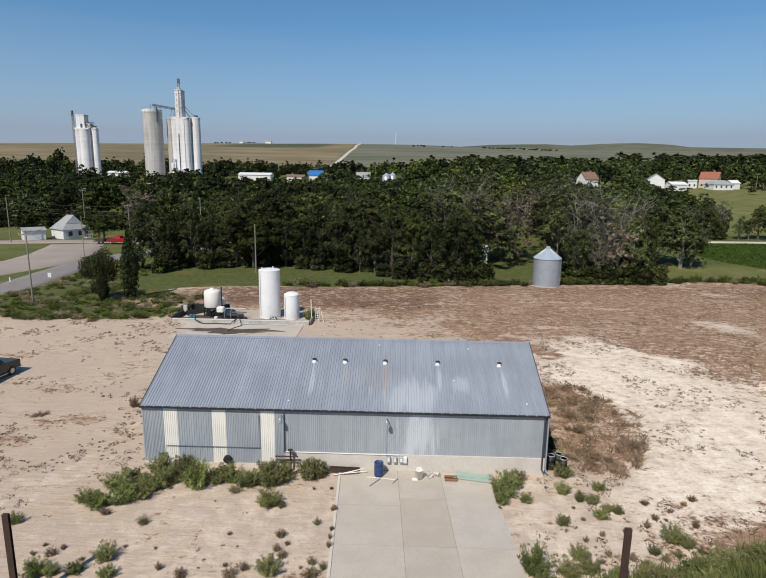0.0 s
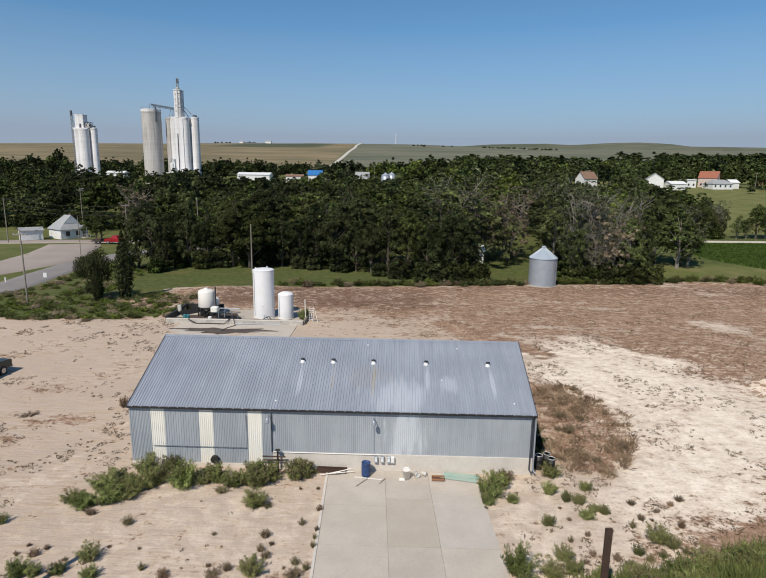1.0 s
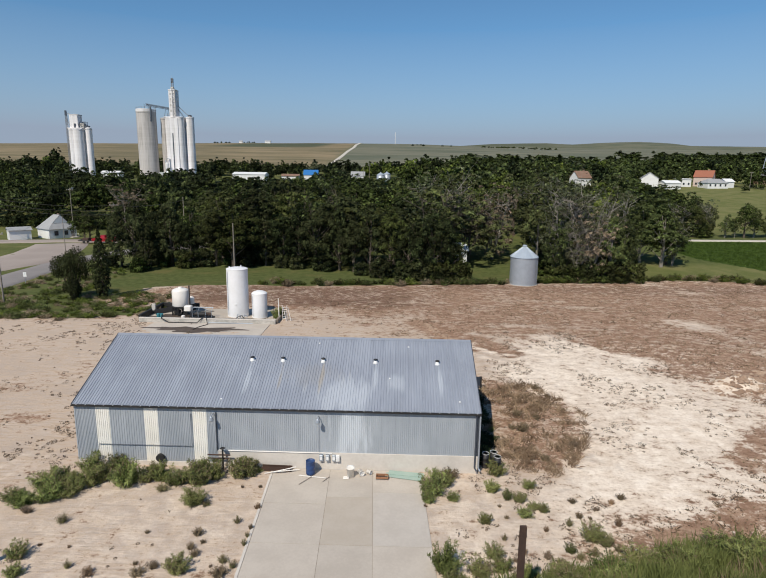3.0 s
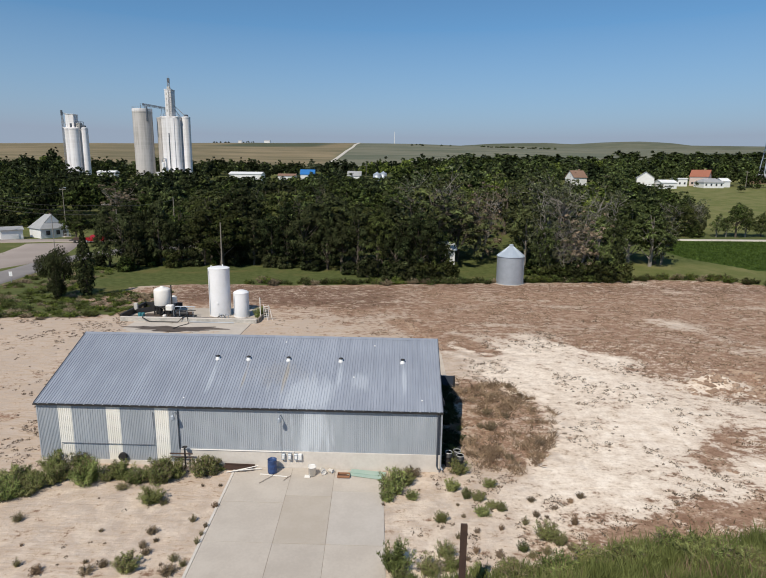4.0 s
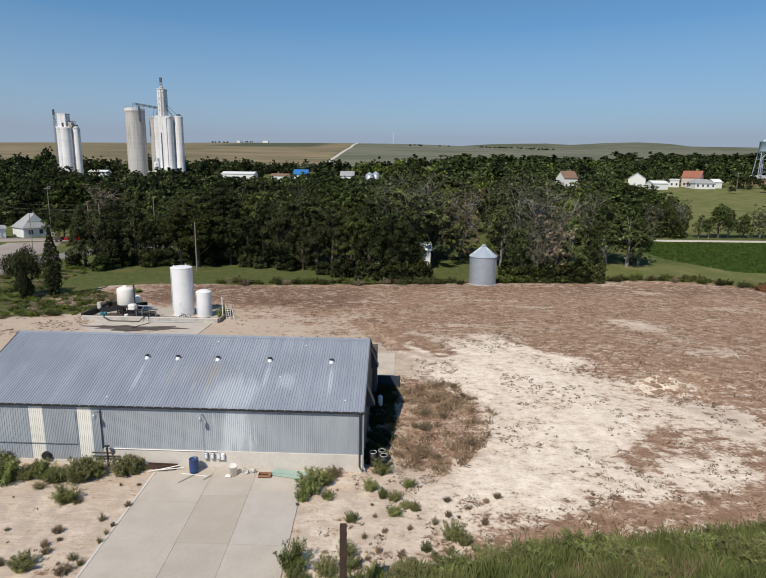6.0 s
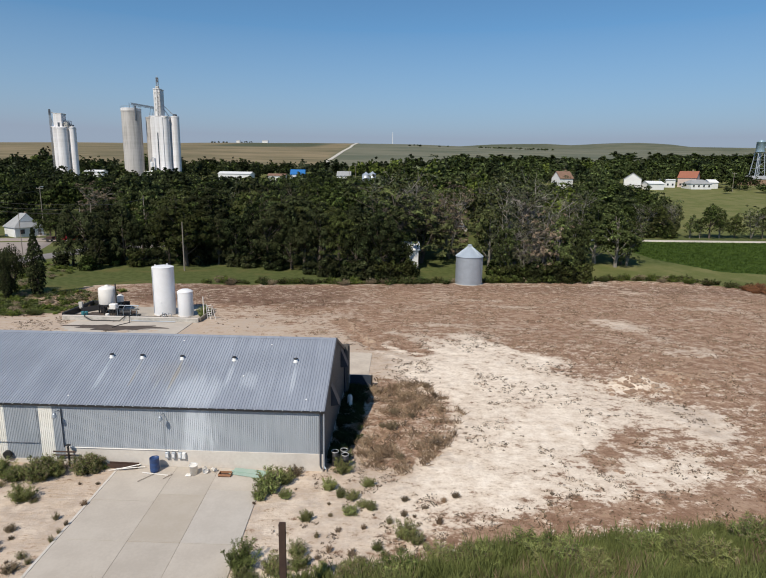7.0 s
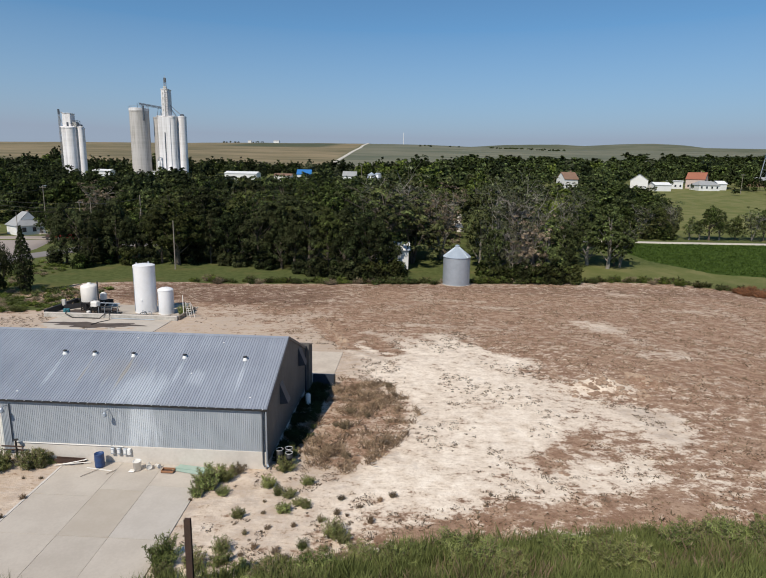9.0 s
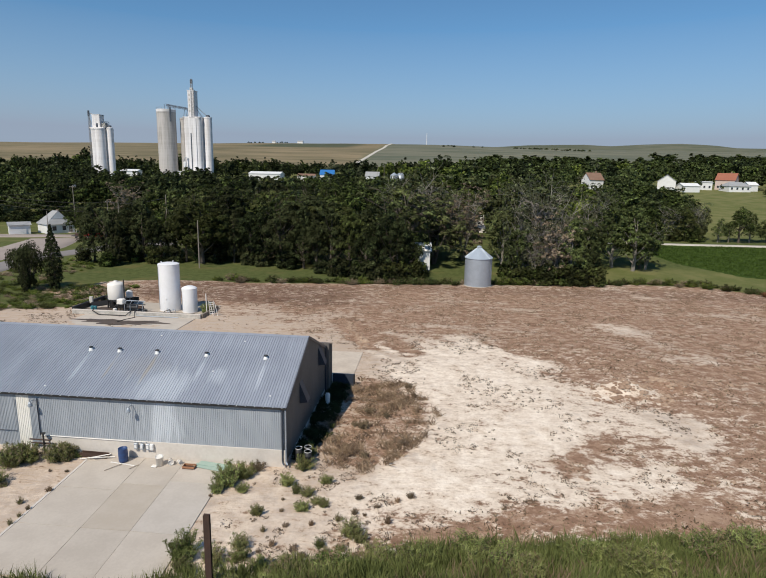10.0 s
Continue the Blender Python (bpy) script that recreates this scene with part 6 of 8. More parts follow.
# models for the woods behind, the distant town and the far slopes: fewer, larger sprays
for tier, clumps, each, spray in (("g", 64, 30, 0.44), ("f", 44, 22, 0.62), ("h", 30, 15, 1.0), ("k", 14, 9, 2.0)):
    for i in range(3):
        MODELS[f"{tier}dark{i}"] = tree_model("tree", TREE_LABELS["dark"], 11.0, 4.4, D, BARK, clumps, each, spray, 220 + i, "oak", True)
        MODELS[f"{tier}mid{i}"] = tree_model("tree", TREE_LABELS["mid"], 11.0, 4.4, M_, BARK, clumps, each, spray, 230 + i, "oak", True)
    MODELS[f"{tier}olive0"] = tree_model("tree", TREE_LABELS["olive"], 11.0, 4.4, O, BARK, clumps, each, spray, 240, "oak", True)
    MODELS[f"{tier}bright0"] = tree_model("tree", TREE_LABELS["bright"], 11.0, 4.2, B_, BARK, clumps, each, spray, 250, "oak", True)


def bush_model(seed, k=1.0, count=1500, leaf=0.30, label="low dark green shrub under the trees"):
    """A shrub that is leafy down to the ground."""
    rng = np.random.default_rng(seed)
    s, centres, radii = Shape(), [], []
    for i in range(12):
        w, out = i * 2.4, 1.3 * math.sqrt(rng.random())
        tip = np.array([math.cos(w) * out, math.sin(w) * out, 2.9 - 0.7 * out * rng.random() - 0.9 * rng.random()])
        tip = tip * k
        s.tube([(0, 0, -0.2), tip * 0.5, tip], [0.06 * k, 0.04 * k, 0.02 * k], 4, False)
        low = 1.05 if k < 1.5 else 0.45
        centres += [tip, tip * np.array([low, low, 0.35])]
        radii += [(0.55 + 0.2 * rng.random()) * k, (0.6 if k < 1.5 else 0.38) * k]
    t = thing("shrub", label, "shrub")
    part("stem", s, BARK, t)
    crown = new("crown", leaf_mesh("crown", centres, radii, count, leaf, rng, LEAF_DARK if seed % 2 else LEAF_MID, 0.9, 0.2, 0.7, 0.0, 0.7, 3))
    crown.parent = t
    return t


MODELS["shrub0"], MODELS["shrub1"] = bush_model(401), bush_model(402)
MODELS["xround"] = bush_model(403, 2.7, 9000, 0.26, "rounded dull green tree beside the weeds")
USED = set()


HEIGHTS = {k: {"p": 9.0, "d": 11.0, "m": 11.0, "f": 11.0, "g": 11.0, "h": 11.0, "k": 11.0, "s": 3.0, "x": 8.1, "w": 11.0}.get(k[0], 10.5) for k in MODELS}
FAR_TREES = []
COUNT = [0]


def plant(key, x, y, height, turn=None, wide=1.0, group=""):
    """One tree of a model at a place on the ground; the first use takes the model itself."""
    src = MODELS[key]
    k = height / HEIGHTS[key]
    turn = RNG.random() * 360 if turn is None else turn
    m = pose(x, y, gz(x, y) - 0.05, 0, 0, turn)
    t = src if key not in USED else copy_thing(src, m)
    USED.add(key)
    t.matrix_basis = m @ Matrix.Diagonal((k * wide, k * wide, k, 1))
    if group:
        t["group"] = group
    COUNT[0] += 1
    return t


def far_tree(key, x, y, height, wide):
    """A tree of the distant woods, joined with the others at the end."""
    k = height / HEIGHTS[key]
    FAR_TREES.append((key, pose(x, y, gz(x, y) - (0.3 if y < 490 else 0.36 * height), 0, 0, RNG.random() * 360) @ Matrix.Diagonal((k * wide, k * wide, k, 1))))


def join_far_trees():
    """All distant trees as one mesh, each with its own shade of leaf."""
    cache, verts, quads, mats, base = {}, [], [], [], 0
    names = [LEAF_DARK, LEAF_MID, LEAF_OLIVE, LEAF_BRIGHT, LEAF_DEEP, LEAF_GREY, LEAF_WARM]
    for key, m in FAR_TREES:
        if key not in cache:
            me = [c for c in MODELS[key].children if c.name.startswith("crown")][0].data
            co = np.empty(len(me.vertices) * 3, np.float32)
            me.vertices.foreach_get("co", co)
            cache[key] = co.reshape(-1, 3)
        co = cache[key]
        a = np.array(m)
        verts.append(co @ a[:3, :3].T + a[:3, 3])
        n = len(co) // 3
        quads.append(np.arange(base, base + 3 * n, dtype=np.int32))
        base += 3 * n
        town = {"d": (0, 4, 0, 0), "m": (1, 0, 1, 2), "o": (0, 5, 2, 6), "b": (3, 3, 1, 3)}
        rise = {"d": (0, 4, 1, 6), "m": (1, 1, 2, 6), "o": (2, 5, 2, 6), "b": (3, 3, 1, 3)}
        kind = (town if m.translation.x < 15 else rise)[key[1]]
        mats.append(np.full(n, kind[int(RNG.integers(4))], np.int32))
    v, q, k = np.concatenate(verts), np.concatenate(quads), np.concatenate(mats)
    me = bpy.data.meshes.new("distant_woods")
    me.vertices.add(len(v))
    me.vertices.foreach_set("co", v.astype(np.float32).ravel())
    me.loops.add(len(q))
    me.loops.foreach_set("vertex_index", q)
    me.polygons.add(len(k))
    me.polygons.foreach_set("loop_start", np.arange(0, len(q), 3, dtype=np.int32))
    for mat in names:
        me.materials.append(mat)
    me.polygons.foreach_set("material_index", k)
    me.update(calc_edges=True)
    return tagged(new("distant_woods", me), "dense green woods of the town and far slopes", "woods", kind="stuff")


def pick(options):
    return options[int(RNG.integers(len(options)))]


# two poplars beside the weeds
plant("pop0", -41.2, 84.2, 10.9, 20, 0.62)
plant("pop0", -44.2, 81.6, 6.2, 120, 0.62)
plant("xround", -45.9, 84.2, 8.2, 50, 0.62)
plant("mid1", -86.3, 159.5, 8.6, 10, 0.95)
plant("dark3", -85.2, 160.5, 8.2, 70, 0.95)
plant("bare0", -85.0, 184.0, 13.0, 10, 1.0)
plant("dark1", -80.5, 178, 10.5, 40, 1.1)
# front row along the lawn: (x, y, height, kind)
GROVE = [(-52.3, 112.5, 10.5, "cedar"), (-49, 112, 11.5, "dark"), (-46, 110.5, 8, "cedar"), (-50, 118, 11.5, "dark"), (-46, 120, 10.5, "dark"), (-42.5, 116, 11, "cedar"), (-38.5, 115, 11.5, "dark"),
         (-34, 117, 12, "dark"), (-30.5, 121, 11, "cedar"), (-27, 119, 11.5, "dark"), (-23.5, 118, 11.8, "cedar"), (-19.5, 117, 11.5, "dark"), (-15.8, 116, 11.5, "cedar"), (-12, 115, 12, "dark"),
         (-8.2, 114.5, 11.5, "cedar"), (-4.5, 112, 11, "dark"), (-0.8, 110, 11.5, "dark")]
THICKET = [(3.2, 108, 11.8, "mid"), (7, 105.5, 11.5, "dark"), (10.8, 104.5, 11, "dark"), (12.4, 104.2, 10, "dark"), (13.9, 107, 8.5, "mid"), (11.6, 110, 12, "mid"), (17.5, 129, 12, "dark"),
         (25.8, 127, 13.5, "bare"), (25.0, 131, 12, "bare"), (35, 108, 10.5, "warm"), (38.5, 106.5, 11.5, "bare"), (41.5, 107.5, 12.5, "bare"), (45, 107.5, 12, "warm"), (48, 108.5, 10.5, "warm"),
         (43, 112, 13, "bare"), (37, 113, 13.5, "bare"), (52, 121, 11, "warm"), (48, 117, 12, "warm"), (33.5, 118, 12, "warm"),
         (64, 123, 9, "olive")]
FRONT = GROVE + THICKET
for x, y, h, kind in FRONT:
    plant(f"{kind}{0 if x == 25.8 else int(RNG.integers(4 if kind in ('dark', 'mid') else 3))}", x + RNG.normal() * 0.3, y, h * (0.84 + 0.34 * RNG.random()), None, 0.76 if kind in ("dark", "mid", "cedar", "warm") else 0.85, "trees along the lawn")
for x, y, h, kind in FRONT:
    if y < 122 and RNG.random() < 0.9:
        plant(f"shrub{int(RNG.integers(2))}", x + RNG.normal() * 1.2, y - 1.2 - RNG.random(), 2.4 + 1.6 * RNG.random(), None, 1.0, "shrubs under the trees")
for x in (34, 37.5, 39.5, 42.5, 44, 46.5, 49, 6, 9, 12.5, 15):
    plant(f"shrub{int(RNG.integers(2))}", x, (105.6 if x > 20 else 102.8) + RNG.random(), 2.2 + 1.6 * RNG.random(), None, 1.1, "shrubs under the trees")
# two broad trees where the lawn meets the crop
plant("warm0", 61.0, 121.5, 13.0, 20, 1.0, "trees along the lawn")
plant("warm2", 57.6, 124.5, 13.5, 200, 0.95, "trees along the lawn")
plant("mid2", 63.2, 124.0, 11.0, 90, 0.8, "trees along the lawn")
# row along the far side of the crop field
for x, h, w in ((89.5, 7, 0.8), (96, 7.5, 0.9), (98.8, 6.5, 0.8), (109, 7.5, 0.9), (119.3, 7, 0.9), (130.5, 7.5, 0.9), (66, 9, 1), (70, 8.5, 1), (74.5, 10, 1), (79, 9.5, 1), (83.5, 10.5, 1), (87.5, 10, 0.95), (92, 9.8, 0.8), (101.5, 10.5, 1.05), (104.5, 9, 0.9), (113.5, 9.5, 0.95), (117, 10, 0.9), (121.5, 9, 0.9), (127, 8, 1), (134, 10, 1), (142, 8.5, 1), (149, 9, 1)):
    plant(pick(["warm0", "warm1", "olive0", "olive1", "mid3"]), x, 161.5 + RNG.normal() * 0.8, h * 0.88, None, w * 0.95, "trees by the crop field")
    if x < 90:
        plant("shrub1", x + 1.2, 161, 3.0 + RNG.random(), None, 1.1, "trees by the crop field")
plant("bare1", 91, 161.5, 9.0, None, 0.7)
far_tree("gmid0", 108, 162, 4.5, 1.0)


# woods and town trees behind
def open_ground(x, y):
    """Places kept free of trees: streets, lawns, houses and crops."""
    if 60 < x < 320 and y < 172:
        return True
    if x > 98 + (y - 172) * 0.24 and 172 <= y < 305:
        return True
    if x < -50 and y < 178:
        return True
    if x <= -72 and y < 188:
        return True
    if 112 < y < 218 and abs(x - 17.3 - 0.096 * y) < 4.2:
        return True
    for cx, cy, rx, ry in ((17.5, 114, 4, 6), (102, 304, 8, 7), (148, 331, 9, 9), (157, 328, 8, 8), (173, 346, 8, 8), (188, 345, 13, 14), (262, 402, 18, 12), (276, 430, 9, 9), (-93, 380, 22, 10), (-64, 408, 14, 14),
                           (-139, 365, 16, 16), (-155, 362, 10, 10), (-183, 334, 12, 12), (-163, 330, 14, 8), (-4, 372, 8, 8), (-24, 390, 9, 8), (29, 141, 9, 9), (3, 131, 7, 6), (26, 120, 6, 9)):
        if abs(x - cx) < rx and abs(y - cy) < ry:
            return True
    return False


# buildings that stand on rises above the canopy: (x, y, half width, height of what shows)
OVERLOOKED = [(100, 302, 6.5, 3.2), (148, 326, 8, 3.4), (157, 324, 6, 1.6), (173, 344, 5.5, 1.6), (188, 334, 9, 1.2), (200, 340, 5, 1.5), (-93, 373, 19, 4.6), (-60, 409, 9, 4.8), (-72, 396, 8, 3.6), (-4, 369, 6, 3.0), (-24, 386, 6, 4.6),
              (-137, 352, 9, 11.0), (-163, 326, 9, 9.5), (-183, 326, 9, 13.5), (262, 396, 14, 1.5), (276, 424, 6, 3.0)]
OVERLOOKED = [(x, y, w, gz(x, y) + up) for x, y, w, up in OVERLOOKED]


def canopy_limit(px, py):
    """How high a tree may grow where the town shows over it."""
    best = 99.0
    for tx, ty, half, tz in OVERLOOKED:
        if py >= ty:
            continue
        f = py / ty
        for ex in (2.0, 9.5, 17.0):
            if abs(px - (ex + (tx - ex) * f)) < half * f + 4.0:
                best = min(best, 19.2 + (tz - 19.2) * f)
    return best - gz(px, py)


def grow_woods():
    y = 118.0
    while y < 500:
        gap = 6.0 + (y - 118) * 0.033
        x = -0.76 * y - 8
        while x < 0.67 * y + 24:
            px, py = x + RNG.normal() * gap * 0.3, y + RNG.normal() * gap * 0.3
            x += gap
            edge = 125 if -30 < px < 20 else 121
            if py < edge and not (px > 66 or px < -50):
                if any(abs(px - f[0]) < 3.2 and abs(py - f[1]) < 3.2 for f in FRONT):
                    continue
            if open_ground(px, py) or RNG.random() < 0.10 or (49 < px < 60 and py < 131):
                continue
            w = vnoise(np.array([px]), np.array([py]), 34, 77)[0]
            tall = (8.2 + 7.0 * RNG.random() ** 1.3 + 3.0 * w) * (1.0 if px > -10 or py < 300 else 0.85)
            wide = 0.82 + 0.38 * RNG.random()
            cap = canopy_limit(px, py)
            if cap < tall:
                tall, wide = cap, wide * min(1.6, tall / max(cap, 1))
                if cap < 3.5:
                    continue
            kinds = (["mid0", "mid1", "mid2", "olive0", "olive0", "dark1", "mid1"] if py < 230 else ["dark0", "dark1", "dark2", "mid0", "mid1", "mid2", "olive0"]) if not (w > 0.66 and RNG.random() < (0.4 if px > -20 else 0.05)) else ["bright0"]
            if COUNT[0] < 300 and py < 185 and -75 < px < 75:
                if px > 12 and RNG.random() < 0.34:
                    key = pick(["bare0", "bare1", "bare2", "olive0", "olive1", "olive2", "warm0"])
                elif py < 136:
                    key = pick(["warm0", "warm1", "warm2", "mid3", "olive1", "mid2"]) if px > 28 else pick(["dark0", "dark2", "mid0", "mid1", "mid2", "mid3", "olive0", "warm0"])
                else:
                    key = "g" + pick(kinds)
                plant(key, px, py, tall, None, wide, "woods behind the lawn")
            else:
                far_tree(("g" if py < 230 else "f" if py < 300 else "h") + pick(kinds), px, py, tall, wide)
        y += gap * 0.95
    for i in range(80):
        far_tree(pick(["hdark0", "hdark1", "hdark2", "hmid1"]), -175 + 190 * RNG.random(), 432 + 50 * RNG.random(), 8 + 3 * RNG.random(), 1.2)
    # trees between and behind the houses on the rise
    for px, py, h, w, key in ((130, 326, 14, 1.1, "fbright0"), (126, 332, 12, 1.0, "fbright0"), (134, 333, 11, 1.0, "fbright0"), (152, 322, 3.4, 1.0, "fdark1"), (164.5, 334, 5, 0.8, "fdark0"), (167, 340, 7.5, 0.8, "fmid1"), (178, 335, 4, 0.7, "fdark2"), (206, 338, 7, 0.9, "fdark0"),
                              (211, 335, 8.5, 0.9, "fmid0"), (216, 339, 9, 0.9, "fdark1"), (222, 341, 7.5, 1.0, "fmid2"), (205, 328, 3.2, 1.0, "fdark2"), (229, 338, 6, 1.0, "fdark0"), (199, 356, 11, 1.0, "fdark0"), (204, 350, 10, 1.0, "fmid1"), (209, 354, 12, 1.0, "fdark1"), (193, 364, 12, 1.1, "fdark2"), (181, 366, 12, 1.1, "fdark0"), (174, 364, 11, 1.0, "fmid1"), (164, 354, 9, 1.0, "fdark1"), (112, 302, 5, 1.0, "fmid0"), (95, 303, 6, 1.0, "fdark1"), (142, 322, 3.5, 1.2, "fdark0")):
        far_tree(key, px, py, h, w)
    for px, py, h, w in ((-131, 246, 13, 1.1), (-122, 252, 12, 1.1), (-140, 258, 13, 1.0), (-112, 250, 11, 1.1), (-103, 262, 12, 1.1), (-150, 266, 12, 1.1)):
        far_tree(pick(["gbright0", "gbright0", "golive0"]), px, py, h, w)
    for px, py, h in ((-139, 250, 17.5), (-149, 252, 14.5), (-131, 248, 15), (-120, 246, 14), (-158, 254, 13)):
        far_tree(pick(["gbright0", "gmid0"]), px, py, h, 0.95)
    # low bushy edge of the woods behind the street
    for i in range(26):
        px, h = -172 + 4.0 * i + RNG.normal(), 6.5 + 2.5 * RNG.random()
        k = h / 11.0
        FAR_TREES.append((pick(["gdark0", "gdark1", "gmid0", "gmid2"]), pose(px, 187 + RNG.normal(), gz(px, 187) - 0.33 * h, 0, 0, RNG.random() * 360) @ Matrix.Diagonal((k * 1.2, k * 1.2, k, 1))))
    for px, py, h in ((-290, 485, 18.5), (-295, 487, 14.5)):
        far_tree(pick(["hdark0", "hdark1"]), px, py, h, 0.9)
    # woods thickening along the far slope
    for i in range(420):
        py = 740 + 300 * RNG.random()
        px = 17 + py * (0.36 + 0.40 * RNG.random())
        if px > 17 + 0.42 * py or RNG.random() < 0.3:
            far_tree(pick(["kdark0", "kdark1", "kmid0", "kmid2"]), px, py, 4.5 + 8 * RNG.random() ** 2, 2.0)
    # scattered trees on the far range
    for cx, cy, n, spread in ((-470, 1570, 6, 14), (-405, 1575, 5, 12), (262, 1470, 34, 22), (318, 1400, 8, 16), (345, 1350, 8, 18), (90, 1420, 4, 30), (-590, 640, 7, 8), (-1000, 1200, 3, 60), (60, 1380, 3, 30), (700, 900, 40, 160), (900, 1100, 40, 200)):
        for i in range(n):
            far_tree(pick(["hdark0", "hdark1", "hmid0"]), cx + RNG.normal() * spread, cy + RNG.normal() * spread * 0.5, 4 + 3 * RNG.random(), 1.3)
    # woods that run on over the far slopes
    for i in range(300):
        py = 600 + 130 * RNG.random()
        px = 60 + (0.75 * py + 20) * RNG.random()
        if vnoise(np.array([px]), np.array([py]), 130, 88)[0] > 0.36:
            far_tree(pick(["kdark0", "kdark1", "kmid0", "kmid2", "kolive0"]), px, py, 10 + 5 * RNG.random(), 1.7)
    for i in range(150):
        px = 30 + 900 * RNG.random()
        far_tree(pick(["hdark0", "hdark1", "hmid0", "hmid2"]), px, 510 + 150 * RNG.random(), (9 + 5 * RNG.random()) * (1.3 if px > 170 else 1.0), 1.4)
    for i in range(70):
        px = -430 + 460 * RNG.random()
        far_tree(pick(["hdark0", "hdark1", "hmid0", "hmid2"]), px, 500 + 60 * RNG.random(), 5 + 4 * RNG.random(), 1.4)


grow_woods()
join_far_trees()
for key, ob in MODELS.items():
    if key not in USED:
        for c in list(ob.children):
            bpy.data.objects.remove(c)
        bpy.data.objects.remove(ob)


# ---- weeds, grass and stubble ----
def weed_model(seed, height, wide, material, count=900, size=0.09, label="bushy green weed growing from the sand", dry=0.0):
    """A bushy weed: a fan of stems with small leaves along them."""
    rng = np.random.default_rng(seed)
    stems, centres, radii = Shape(), [], []
    for i in range(34):
        w, out = rng.random() * 6.283, wide * 0.5 * math.sqrt(rng.random())
        h = height * (1 - 0.45 * (out / (wide * 0.5)) ** 2) * (0.62 + 0.48 * rng.random())
        tip = np.array([math.cos(w) * out, math.sin(w) * out, h])
        foot = tip * np.array([0.2, 0.2, 0])
        stems.tube([foot - np.array([0, 0, 0.1]), (foot + tip) / 2 + np.array([0, 0, 0.06 * h]), tip], [0.016, 0.01, 0.003], 3, False)
        for f in (0.3, 0.5, 0.7, 0.9, 1.0):
            centres.append(foot + (tip - foot) * f)
            radii.append(height * (0.20 - 0.13 * f))
    t = thing("weed_bush", label, "weed", group="weeds in the yard")
    part("stem", stems, DRYWEED, t)
    for leaf, share in ((material, 1.0 - dry), (LEAF_DRY, dry)):
        if share > 0:
            c = new("leaves", leaf_mesh("leaves", centres, radii, int(count * share), size, rng, leaf, 1.1, 0.0, 0.20, 1.0, 0.0, 3))
            c.parent = t
    return t


WEEDS = [weed_model(300 + i, 1.0, 1.25, WEED, 3600, 0.105, dry=(0.0, 0.12, 0.2, 0.3)[i]) for i in range(4)]
HALFDRY = [weed_model(350 + i, 1.0, 1.25, WEED, 1500, 0.10, "low half-dry olive weed on the sand", 0.55) for i in range(2)]
FARWEEDS = [weed_model(310 + i, 1.0, 1.25, (LEAF_WARM, LEAF_BRIGHT, LEAF_MID, LEAF_DRY)[i], 520, 0.24) for i in range(4)]
SHADED = [weed_model(330 + i, 1.0, 1.25, SHADEWEED, 800, 0.20, "dark weeds in the shade of the gable wall") for i in range(2)]
DRY = [weed_model(320 + i, 0.6, 0.8, (LEAF_DRY, DRYWEED, TUFT)[i], 800, 0.11, "small dry brownish weed tuft on the sand") for i in range(3)]
RUST = [weed_model(340, 1.0, 1.2, RUSTWEED, 1400, 0.16, "tall rust-brown dry weeds at the field corner")]
WEED_USED = set()


def weed(kind, x, y, height, wide=1.0, label=""):
    src = pick(kind)
    h0 = 0.6 if kind is DRY else 1.0
    m = pose(x, y, gz(x, y) - 0.02, 0, 0, RNG.random() * 360)
    t = src if src.name not in WEED_USED else copy_thing(src, m)
    WEED_USED.add(src.name)
    k = height / h0
    t.matrix_basis = m @ Matrix.Diagonal((k * wide, k * wide, k, 1))
    if label:
        t["label"] = label
    return t


def join_weeds(name, label, items):
    """Weeds too many to count, as one mesh; items: (model, x, y, height, width)."""
    verts, mats, kinds = [], [], []
    for src, x, y, height, wide in items:
        me = [c for c in src.children if c.name.startswith("leaves")][0].data
        co = np.empty(len(me.vertices) * 3, np.float32)
        me.vertices.foreach_get("co", co)
        w, co = RNG.random() * 6.283, co.reshape(-1, 3)
        c, s = math.cos(w) * height * wide, math.sin(w) * height * wide
        verts.append(np.stack([x + c * co[:, 0] - s * co[:, 1], y + s * co[:, 0] + c * co[:, 1], gz(x, y) - 0.02 + height * co[:, 2]], 1))
        if me.materials[0] not in kinds:
            kinds.append(me.materials[0])
        mats.append(np.full(len(co) // 3, kinds.index(me.materials[0]), np.int32))
    v, k = np.concatenate(verts), np.concatenate(mats)
    me = bpy.data.meshes.new(name)
    me.from_pydata(v.tolist(), [], np.arange(len(v)).reshape(-1, 3).tolist())
    for m in kinds:
        me.materials.append(m)
    me.polygons.foreach_set("material_index", k)
    return tagged(new(name, me), label, "weeds", kind="stuff")


# hedge of weeds against the front wall, and loose bushes: (x, y, height, width)
HEDGE = [(-16.9, 31.3, 1.4, 1.05), (-17.2, 29.4, 0.95, 1.25), (-16.0, 30.0, 1.36, 1.0), (-15.2, 33.3, 1.5, 0.8), (-16.1, 31.5, 0.89, 1.08), (-15, 31.1, 1.17, 0.83), (-14.2, 31.8, 1.56, 0.77), (-12.2, 31.8, 1.94, 0.72), (-11.2, 32.3, 1.02, 0.88), (-10.3, 32.6, 1.21, 0.92), (-9.1, 32, 1.09, 0.91), (-7.9, 32.3, 1.64, 0.94), (-7, 32.9, 1.33, 0.85), (-5.4, 33.2, 1.48, 0.92), (-4.7, 33.3, 0.51, 1.13)]
